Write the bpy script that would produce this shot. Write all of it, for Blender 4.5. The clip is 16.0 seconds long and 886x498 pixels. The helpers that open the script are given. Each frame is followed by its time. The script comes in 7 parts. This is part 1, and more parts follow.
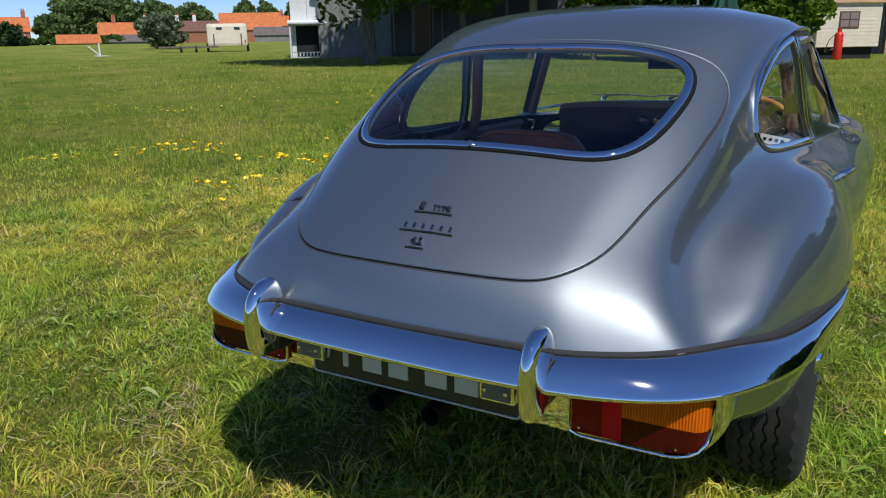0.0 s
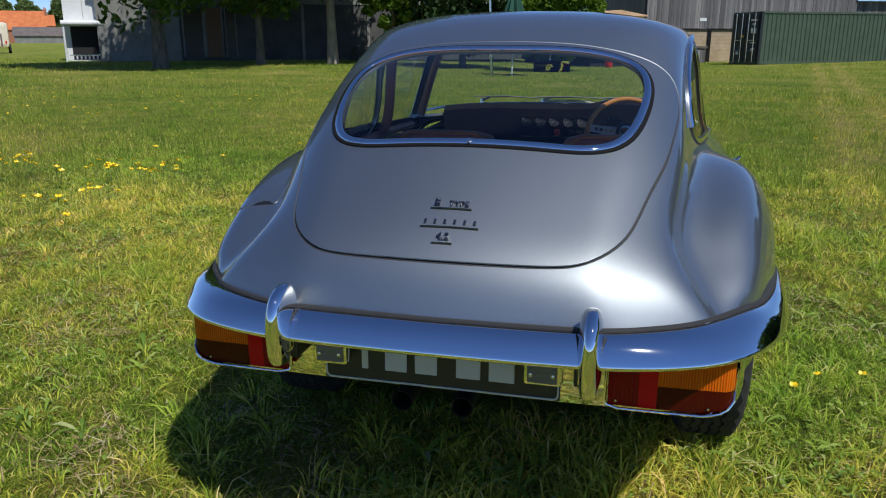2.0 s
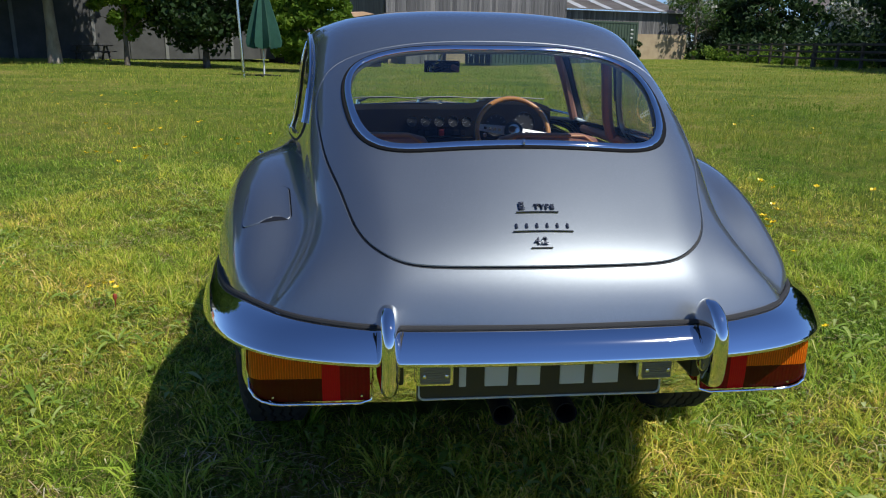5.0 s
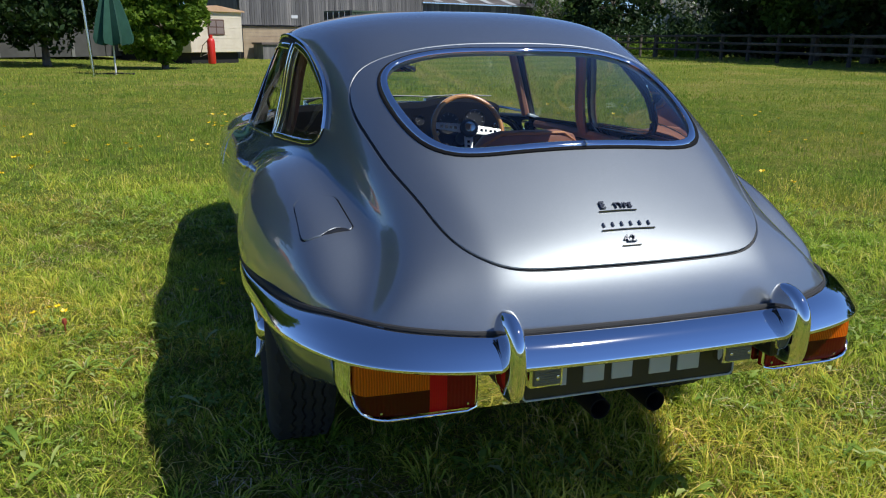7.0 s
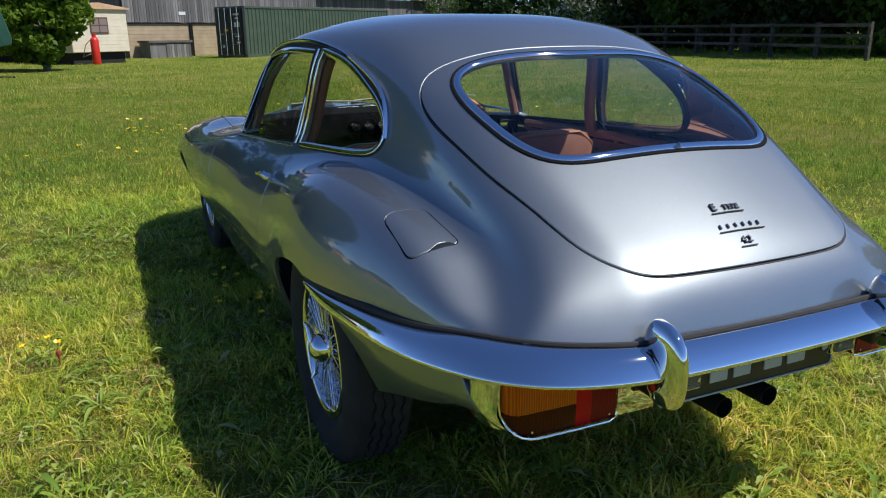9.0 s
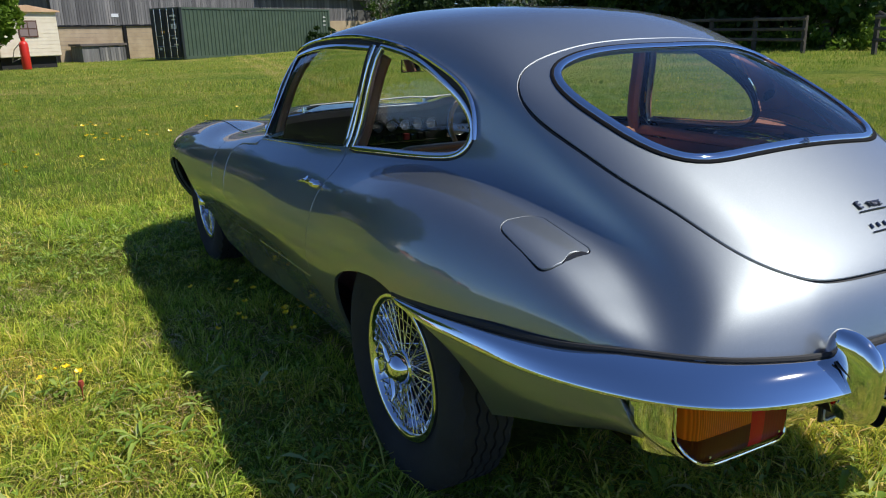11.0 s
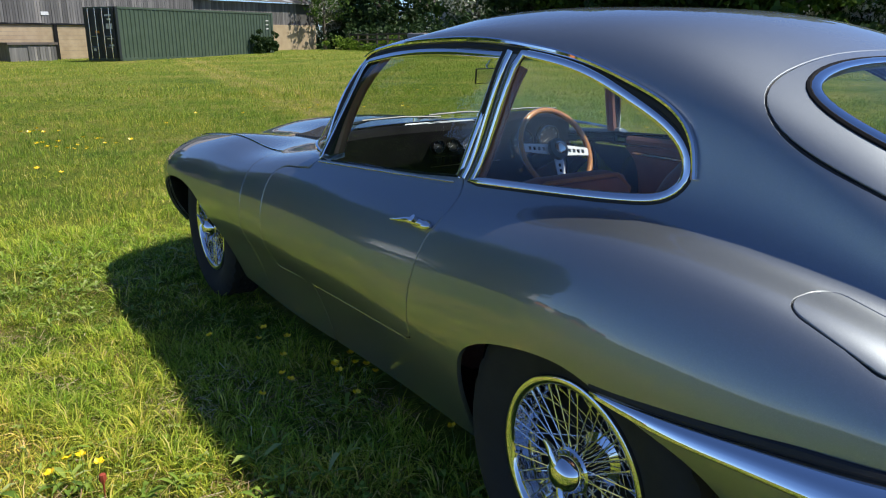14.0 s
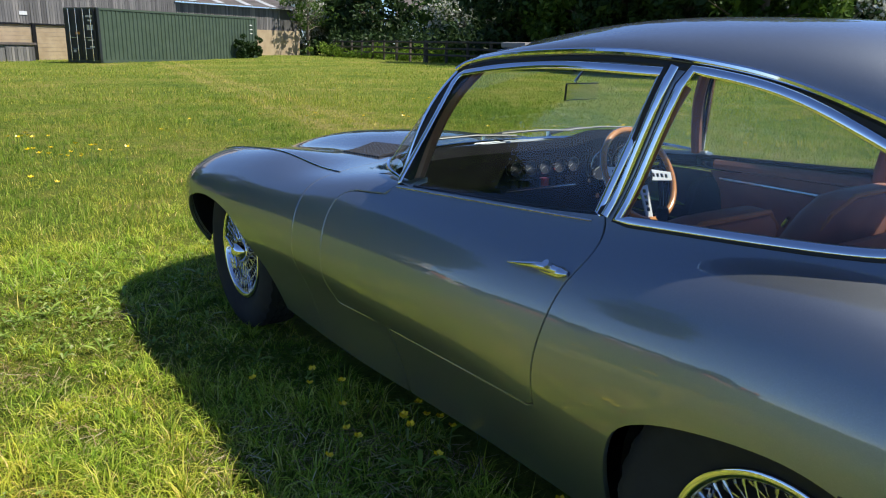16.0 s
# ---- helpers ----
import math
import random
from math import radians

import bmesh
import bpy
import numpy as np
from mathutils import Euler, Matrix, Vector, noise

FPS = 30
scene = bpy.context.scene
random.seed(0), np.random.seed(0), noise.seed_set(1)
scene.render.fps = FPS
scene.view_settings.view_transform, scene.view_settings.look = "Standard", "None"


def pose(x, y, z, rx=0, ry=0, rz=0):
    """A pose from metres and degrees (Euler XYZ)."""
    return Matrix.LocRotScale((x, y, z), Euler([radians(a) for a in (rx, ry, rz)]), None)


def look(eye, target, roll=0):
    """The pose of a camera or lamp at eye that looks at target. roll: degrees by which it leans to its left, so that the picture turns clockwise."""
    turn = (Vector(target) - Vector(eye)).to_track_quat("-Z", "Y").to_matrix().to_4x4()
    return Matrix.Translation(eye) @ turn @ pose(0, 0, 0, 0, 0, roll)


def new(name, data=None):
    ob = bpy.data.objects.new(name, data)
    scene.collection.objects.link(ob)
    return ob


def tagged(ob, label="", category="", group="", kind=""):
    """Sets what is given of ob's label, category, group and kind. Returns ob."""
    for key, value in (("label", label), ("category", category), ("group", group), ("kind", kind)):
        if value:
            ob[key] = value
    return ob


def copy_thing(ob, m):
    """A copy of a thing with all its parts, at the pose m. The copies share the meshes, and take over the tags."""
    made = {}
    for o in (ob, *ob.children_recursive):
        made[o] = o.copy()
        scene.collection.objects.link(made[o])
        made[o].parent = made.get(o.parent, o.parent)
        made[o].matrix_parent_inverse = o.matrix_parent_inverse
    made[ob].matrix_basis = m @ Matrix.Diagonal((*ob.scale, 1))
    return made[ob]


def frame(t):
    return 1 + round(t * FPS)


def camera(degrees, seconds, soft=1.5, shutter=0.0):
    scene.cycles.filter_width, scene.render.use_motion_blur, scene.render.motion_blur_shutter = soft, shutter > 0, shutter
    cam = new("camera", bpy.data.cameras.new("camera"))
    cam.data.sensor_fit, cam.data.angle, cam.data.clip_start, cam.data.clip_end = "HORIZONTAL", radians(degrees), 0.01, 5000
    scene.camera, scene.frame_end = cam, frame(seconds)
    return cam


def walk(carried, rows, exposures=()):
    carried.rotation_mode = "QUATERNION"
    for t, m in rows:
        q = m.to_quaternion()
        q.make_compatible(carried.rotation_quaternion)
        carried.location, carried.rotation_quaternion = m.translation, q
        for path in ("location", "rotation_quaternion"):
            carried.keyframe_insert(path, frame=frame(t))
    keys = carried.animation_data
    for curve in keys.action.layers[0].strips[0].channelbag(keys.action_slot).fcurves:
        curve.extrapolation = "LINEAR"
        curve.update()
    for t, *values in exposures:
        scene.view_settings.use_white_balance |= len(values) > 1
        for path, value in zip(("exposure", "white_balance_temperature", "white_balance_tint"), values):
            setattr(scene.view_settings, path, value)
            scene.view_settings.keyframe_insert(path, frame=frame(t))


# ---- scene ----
cam = camera(61.1, 16.0, soft=1.1)
PATH = [
    (0, (0.757, -2.07, 1.157), (-0.191, -0.394, 0.617), -0.9),
    (0.5, (0.664, -2.119, 1.165), (-0.164, -0.384, 0.612), -0.9),
    (1, (0.554, -2.193, 1.171), (-0.144, -0.403, 0.618), -0.6),
    (1.5, (0.463, -2.264, 1.165), (-0.114, -0.426, 0.63), -0.2),
    (2, (0.358, -2.262, 1.147), (-0.104, -0.39, 0.617), 0.0),
    (2.5, (0.253, -2.266, 1.155), (-0.092, -0.368, 0.626), 0.4),
    (3, (0.134, -2.281, 1.146), (-0.101, -0.366, 0.617), 0.5),
    (3.5, (-0.007, -2.317, 1.148), (-0.132, -0.391, 0.623), 0.5),
    (4, (-0.093, -2.316, 1.145), (-0.111, -0.384, 0.628), 0.4),
    (4.2, (-0.133, -2.293, 1.138), (-0.106, -0.362, 0.62), 0.4),
    (6.3, (-0.631, -2.222, 1.151), (-0.199, -0.344, 0.614), 0.6),
    (6.5, (-0.669, -2.218, 1.154), (-0.204, -0.349, 0.616), 0.3),
    (7, (-0.769, -2.15, 1.158), (-0.221, -0.303, 0.621), 0.3),
    (7.5, (-0.845, -2.11, 1.169), (-0.218, -0.289, 0.631), 0.2),
    (8, (-0.971, -2.048, 1.174), (-0.276, -0.253, 0.631), 0.1),
    (8.5, (-1.099, -2.006, 1.18), (-0.347, -0.235, 0.632), -0.2),
    (9, (-1.174, -1.95, 1.187), (-0.381, -0.2, 0.635), -0.6),
    (9.5, (-1.245, -1.848, 1.183), (-0.418, -0.113, 0.628), -1.0),
    (9.7, (-1.272, -1.814, 1.185), (-0.434, -0.085, 0.629), -1.1),
    (11.8, (-1.494, -1.466, 1.177), (-0.512, 0.185, 0.621), -0.9),
    (12, (-1.495, -1.399, 1.177), (-0.5, 0.245, 0.621), -0.7),
    (12.5, (-1.508, -1.296, 1.192), (-0.495, 0.336, 0.635), -0.6),
    (13, (-1.532, -1.174, 1.189), (-0.503, 0.448, 0.632), -0.5),
    (13.5, (-1.586, -1.074, 1.18), (-0.536, 0.537, 0.63), -0.2),
    (14, (-1.625, -0.974, 1.173), (-0.557, 0.628, 0.632), -0.0),
    (14.5, (-1.634, -0.838, 1.17), (-0.552, 0.757, 0.636), 0.4),
    (15, (-1.65, -0.746, 1.17), (-0.556, 0.842, 0.642), 0.8),
    (15.5, (-1.673, -0.638, 1.172), (-0.567, 0.944, 0.645), 1.0),
    (16, (-1.717, -0.533, 1.172), (-0.597, 1.041, 0.652), 1.2),
]
EXPOSURES = [(0.0, -0.19, 6200, 10), (4.0, -0.13, 6200, 10), (9.5, 0.05, 6300, 10), (13.0, 0.18, 6450, 10), (16.0, 0.45, 6550, 10)]
walk(cam, [(t, look(eye, target, roll)) for t, eye, target, roll in PATH], EXPOSURES)

# ---- light ----
SUN_TO = Vector((0.5, -0.46, 1.0)).normalized()
world = bpy.data.worlds.new("sky")
scene.world = world
world.use_nodes = True
wn = world.node_tree
sky = wn.nodes.new("ShaderNodeTexSky")
sky.sky_type = 'NISHITA'
sky.sun_disc = False
sky.sun_elevation = math.asin(SUN_TO.z)
sky.sun_rotation = math.atan2(SUN_TO.x, SUN_TO.y)
sky.altitude = 2200
sky.air_density, sky.dust_density, sky.ozone_density = 1.0, 0.0, 3.2
wn.nodes["Background"].inputs[1].default_value = 0.105
clear_air = wn.nodes.new("ShaderNodeMixRGB")
clear_air.blend_type = 'MULTIPLY'
clear_air.inputs[0].default_value = 1.0
clear_air.inputs[2].default_value = (0.80, 0.93, 1.20, 1)
wn.links.new(sky.outputs[0], clear_air.inputs[1])
wn.links.new(clear_air.outputs[0], wn.nodes["Background"].inputs[0])
sun = new("sun", bpy.data.lights.new("sun", 'SUN'))
sun.data.energy, sun.data.angle, sun.data.color = 5.0, radians(0.55), (1.0, 0.95, 0.86)
sun.matrix_world = look((0, 0, 20), Vector((0, 0, 20)) - SUN_TO)
scene.view_settings.exposure = 0.0


# ---- materials ----
def mat(name, base=(0.5, 0.5, 0.5), rough=0.5, metal=0.0, **more):
    m = bpy.data.materials.new(name)
    m.use_nodes = True
    b = m.node_tree.nodes["Principled BSDF"]
    b.inputs["Base Color"].default_value = (*base, 1)
    b.inputs["Roughness"].default_value = rough
    b.inputs["Metallic"].default_value = metal
    for key, value in more.items():
        b.inputs[key.replace("_", " ")].default_value = value
    m["bsdf"] = b.name
    return m


def bsdf(m):
    return m.node_tree.nodes["Principled BSDF"]


def node(m, kind, **sets):
    n = m.node_tree.nodes.new(kind)
    for key, value in sets.items():
        n.inputs[key.replace("_", " ")].default_value = value
    return n


def link(m, a, b):
    m.node_tree.links.new(a, b)


def ramp(m, fac, stops):
    r = m.node_tree.nodes.new("ShaderNodeValToRGB")
    while len(r.color_ramp.elements) < len(stops):
        r.color_ramp.elements.new(0.5)
    for e, (p, c) in zip(r.color_ramp.elements, stops):
        e.position, e.color = p, (*c, 1)
    link(m, fac, r.inputs[0])
    return r.outputs[0]


def coords(m, scale=(1, 1, 1), kind="Object"):
    tc = node(m, "ShaderNodeTexCoord")
    mp = node(m, "ShaderNodeMapping", Scale=scale)
    link(m, tc.outputs[kind], mp.inputs[0])
    return mp.outputs[0]


def noisy(m, scale, detail=4, stretch=(1, 1, 1), rough=0.6):
    n = node(m, "ShaderNodeTexNoise", Scale=scale, Detail=detail, Roughness=rough)
    link(m, coords(m, stretch), n.inputs["Vector"])
    return n.outputs["Fac"]


def tint(m, scale, stops, **more):
    """Base colour by noise."""
    link(m, ramp(m, noisy(m, scale, **more), stops), bsdf(m).inputs["Base Color"])
    return m


def bumped(m, scale, strength=0.3, dist=0.01, **more):
    b = node(m, "ShaderNodeBump", Strength=strength, Distance=dist)
    link(m, noisy(m, scale, **more), b.inputs["Height"])
    link(m, b.outputs[0], bsdf(m).inputs["Normal"])
    return m


def paint():
    """Metallic grey: a broad soft gloss from the flake under a sharp clear coat."""
    m = bpy.data.materials.new("grey_metallic_paint")
    m.use_nodes = True
    m.node_tree.nodes.remove(m.node_tree.nodes["Principled BSDF"])
    flake = node(m, "ShaderNodeTexVoronoi", Scale=1900.0)
    link(m, coords(m), flake.inputs["Vector"])
    tone = ramp(m, flake.outputs["Color"], [(0.0, (0.212, 0.233, 0.247)), (0.75, (0.259, 0.284, 0.301)), (1.0, (0.39, 0.42, 0.44))])
    base = node(m, "ShaderNodeBsdfGlossy")
    base.distribution = 'GGX'
    rough = node(m, "ShaderNodeMapRange", From_Min=0.3, From_Max=0.7, To_Min=0.472, To_Max=0.497)
    link(m, noisy(m, 3.0), rough.inputs[0])
    link(m, rough.outputs[0], base.inputs["Roughness"])
    link(m, tone, base.inputs["Color"])
    # faint orange peel in the lacquer
    peel = node(m, "ShaderNodeBump", Strength=0.02, Distance=0.002)
    link(m, noisy(m, 55.0, 2), peel.inputs["Height"])
    coat = node(m, "ShaderNodeBsdfGlossy", Color=(1, 1, 1, 1), Roughness=0.015)
    link(m, peel.outputs[0], coat.inputs["Normal"])
    fr = node(m, "ShaderNodeFresnel", IOR=1.85)
    mx = node(m, "ShaderNodeMixShader")
    link(m, fr.outputs[0], mx.inputs[0])
    body = node(m, "ShaderNodeBsdfDiffuse", Color=(0.185, 0.216, 0.24, 1))
    both = node(m, "ShaderNodeMixShader")
    both.inputs[0].default_value = 0.06
    link(m, base.outputs[0], both.inputs[1])
    link(m, body.outputs[0], both.inputs[2])
    link(m, both.outputs[0], mx.inputs[1])
    link(m, coat.outputs[0], mx.inputs[2])
    link(m, mx.outputs[0], m.node_tree.nodes["Material Output"].inputs[0])
    return m


def thin_glass(name, tone, gloss=1.0):
    """A clear pane: light passes straight, gloss by Fresnel."""
    m = bpy.data.materials.new(name)
    m.use_nodes = True
    m.node_tree.nodes.remove(m.node_tree.nodes["Principled BSDF"])
    t = node(m, "ShaderNodeBsdfTransparent", Color=(*tone, 1))
    g = node(m, "ShaderNodeBsdfGlossy", Roughness=0.0)
    f = node(m, "ShaderNodeLayerWeight", Blend=0.5)
    p5 = node(m, "ShaderNodeMath")
    p5.operation = 'POWER'
    p5.inputs[1].default_value = 4.6
    link(m, f.outputs["Facing"], p5.inputs[0])
    sc = node(m, "ShaderNodeMapRange", To_Min=0.065, To_Max=0.95)
    link(m, p5.outputs[0], sc.inputs[0])
    mx = node(m, "ShaderNodeMixShader")
    link(m, sc.outputs[0], mx.inputs[0])
    link(m, t.outputs[0], mx.inputs[1])
    link(m, g.outputs[0], mx.inputs[2])
    link(m, mx.outputs[0], m.node_tree.nodes["Material Output"].inputs[0])
    return m


PAINT = paint()
CHROME = mat("chrome", (0.78, 0.78, 0.79), 0.04, 1.0)
RUBBER = bumped(mat("black_rubber", (0.02, 0.02, 0.021), 0.75), 60, 0.2, 0.002)
TYRE = bumped(tint(mat("tyre_rubber", rough=0.85), 9, [(0.3, (0.012, 0.012, 0.012)), (0.7, (0.024, 0.023, 0.022))]), 90, 0.3, 0.002)
GLASS = thin_glass("clear_glass", (0.89, 0.94, 0.90))
BLACK_SEAL = mat("black_seal", (0.008, 0.008, 0.009), 0.85, Specular_IOR_Level=0.15)
DARK = mat("dark_underside", (0.015, 0.015, 0.016), 0.9)


# ---- mesh helpers ----
def mesh_object(name, verts, faces, material, parent=None, label="", smooth=False):
    me = bpy.data.meshes.new(name)
    me.from_pydata([tuple(v) for v in verts], [], faces)
    me.materials.append(material)
    if smooth:
        me.shade_smooth()
    ob = new(name, me)
    ob.parent = parent
    return tagged(ob, label)


def part(name, bm, material, parent=None, label="", smooth=False):
    me = bpy.data.meshes.new(name)
    bm.normal_update()
    bm.to_mesh(me)
    bm.free()
    me.materials.append(material)
    if smooth:
        me.set_sharp_from_angle(angle=radians(40))
        me.shade_smooth()
        me.set_sharp_from_angle(angle=radians(40))
    ob = new(name, me)
    ob.parent = parent
    return tagged(ob, label)


def thing(name, label, category, at=(0, 0, 0), group="", kind="", m=None):
    ob = new(name)
    ob.matrix_world = m if m is not None else Matrix.Translation(at)
    return tagged(ob, label, category, group, kind)


def box_bm(x0, x1, y0, y1, z0, z1, bevel=0.0, bm=None, segs=2):
    bm = bm or bmesh.new()
    r = bmesh.ops.create_cube(bm, size=1.0)
    bmesh.ops.scale(bm, vec=(x1 - x0, y1 - y0, z1 - z0), verts=r["verts"])
    bmesh.ops.translate(bm, vec=((x0 + x1) / 2, (y0 + y1) / 2, (z0 + z1) / 2), verts=r["verts"])
    if bevel:
        es = list({e for v in r["verts"] for e in v.link_edges})
        bmesh.ops.bevel(bm, geom=es, offset=bevel, segments=segs, affect='EDGES', profile=0.6)
    return bm


def tube_bm(path, radius, sides=10, bm=None, closed=False, flat=(1, 1), up=(0, 0, 1), caps=True):
    """A tube along a path; radius a number or one a point; flat: scale across and along up."""
    bm = bm or bmesh.new()
    path = [Vector(p) for p in path]
    n = len(path)
    rad = [float(q) for q in radius] if hasattr(radius, "__len__") else [radius] * n
    rings = []
    upv = Vector(up)
    for i, p in enumerate(path):
        a = path[(i - 1) % n] if closed or i else p
        b = path[(i + 1) % n] if closed or i < n - 1 else p
        d = (b - a).normalized()
        s = d.cross(upv)
        if s.length < 1e-4:
            s = d.cross(Vector((1, 0.01, 0)))
        s.normalize()
        w = s.cross(d).normalized()
        rings.append([bm.verts.new(p + rad[i] * (math.cos(k * math.tau / sides) * s * flat[0] + math.sin(k * math.tau / sides) * w * flat[1])) for k in range(sides)])
    for i in range(n if closed else n - 1):
        r0, r1 = rings[i], rings[(i + 1) % n]
        for k in range(sides):
            bm.faces.new((r0[k], r0[(k + 1) % sides], r1[(k + 1) % sides], r1[k]))
    if caps and not closed:
        bm.faces.new(rings[0][::-1])
        bm.faces.new(rings[-1])
    bmesh.ops.recalc_face_normals(bm, faces=bm.faces)
    return bm


def lathe_bm(profile, sides=48, axis='X', bm=None, closed=False):
    """Turns (radius, along) pairs about an axis."""
    bm = bm or bmesh.new()
    rings = []
    for r, a in profile:
        ring = []
        for k in range(sides):
            c, s = math.cos(k * math.tau / sides) * r, math.sin(k * math.tau / sides) * r
            ring.append(bm.verts.new((a, c, s) if axis == 'X' else (c, a, s) if axis == 'Y' else (c, s, a)))
        rings.append(ring)
    m = len(rings)
    for i in range(m if closed else m - 1):
        r0, r1 = rings[i], rings[(i + 1) % m]
        for k in range(sides):
            bm.faces.new((r0[k], r0[(k + 1) % sides], r1[(k + 1) % sides], r1[k]))
    bmesh.ops.remove_doubles(bm, verts=bm.verts, dist=1e-5)
    bmesh.ops.recalc_face_normals(bm, faces=bm.faces)
    return bm


# ---- smooth surfaces ----
def spline_weights(knots):
    """Natural cubic spline over the knots: a function from positions to weights on the data."""
    t = np.array(knots, float)
    n = len(t)
    h = np.diff(t)
    a, b = np.zeros((n, n)), np.zeros((n, n))
    a[0, 0] = a[-1, -1] = 1
    for i in range(1, n - 1):
        a[i, i - 1], a[i, i], a[i, i + 1] = h[i - 1], 2 * (h[i - 1] + h[i]), h[i]
        b[i, i - 1], b[i, i], b[i, i + 1] = 6 / h[i - 1], -6 / h[i - 1] - 6 / h[i], 6 / h[i]
    bend = np.linalg.solve(a, b)

    def weights(x):
        x = np.asarray(x, float)
        i = np.clip(np.searchsorted(t, x, side="right") - 1, 0, n - 2)
        hi = h[i]
        p, q = (t[i + 1] - x) / hi, (x - t[i]) / hi
        w = ((p ** 3 - p) * hi * hi / 6)[:, None] * bend[i] + ((q ** 3 - q) * hi * hi / 6)[:, None] * bend[i + 1]
        r = np.arange(len(x))
        w[r, i] += p
        w[r, i + 1] += q
        return w
    return weights


def spline(points, n, closed=False):
    """n points on a smooth curve through the points."""
    pts = np.array(points, float)
    if closed:
        pts = np.concatenate([pts[-3:], pts, pts[:4]])
    d = np.sqrt(np.linalg.norm(np.diff(pts, axis=0), axis=1))
    t = np.concatenate([[0], np.cumsum(d)])
    lo, hi = (t[3], t[-4]) if closed else (t[0], t[-1])
    return spline_weights(t)(np.linspace(lo, hi, n, endpoint=not closed)) @ pts


def fillet(points, radius, n=6):
    """A closed outline with its corners rounded."""
    out = []
    pts = [np.array(p, float) for p in points]
    rr = radius if hasattr(radius, "__len__") else [radius] * len(pts)
    for i, p in enumerate(pts):
        a, b = pts[i - 1] - p, pts[(i + 1) % len(pts)] - p
        la, lb = np.linalg.norm(a), np.linalg.norm(b)
        r = min(rr[i], la * 0.48, lb * 0.48)
        p0, p1 = p + a / la * r, p + b / lb * r
        for k in range(n + 1):
            s = k / n
            out.append((1 - s) ** 2 * p0 + 2 * s * (1 - s) * p + s * s * p1)
    return np.array(out)


def grown(loop, d):
    """A closed 2D outline moved outwards by d."""
    loop = np.asarray(loop, float)
    t = np.roll(loop, -1, 0) - np.roll(loop, 1, 0)
    t /= np.linalg.norm(t, axis=1)[:, None] + 1e-12
    area = np.sum(loop[:, 0] * np.roll(loop[:, 1], -1) - loop[:, 1] * np.roll(loop[:, 0], -1))
    return loop + d * np.sign(area) * np.stack([t[:, 1], -t[:, 0]], 1)


def inside(pts, loop):
    """Which 2D points lie inside a closed outline."""
    x, y = pts[:, 0], pts[:, 1]
    hit = np.zeros(len(pts), bool)
    a = np.asarray(loop)
    b = np.roll(a, -1, 0)
    for (x0, y0), (x1, y1) in zip(a, b):
        if y0 != y1:
            hit ^= ((y0 > y) != (y1 > y)) & (x < (x1 - x0) * (y - y0) / (y1 - y0) + x0)
    return hit


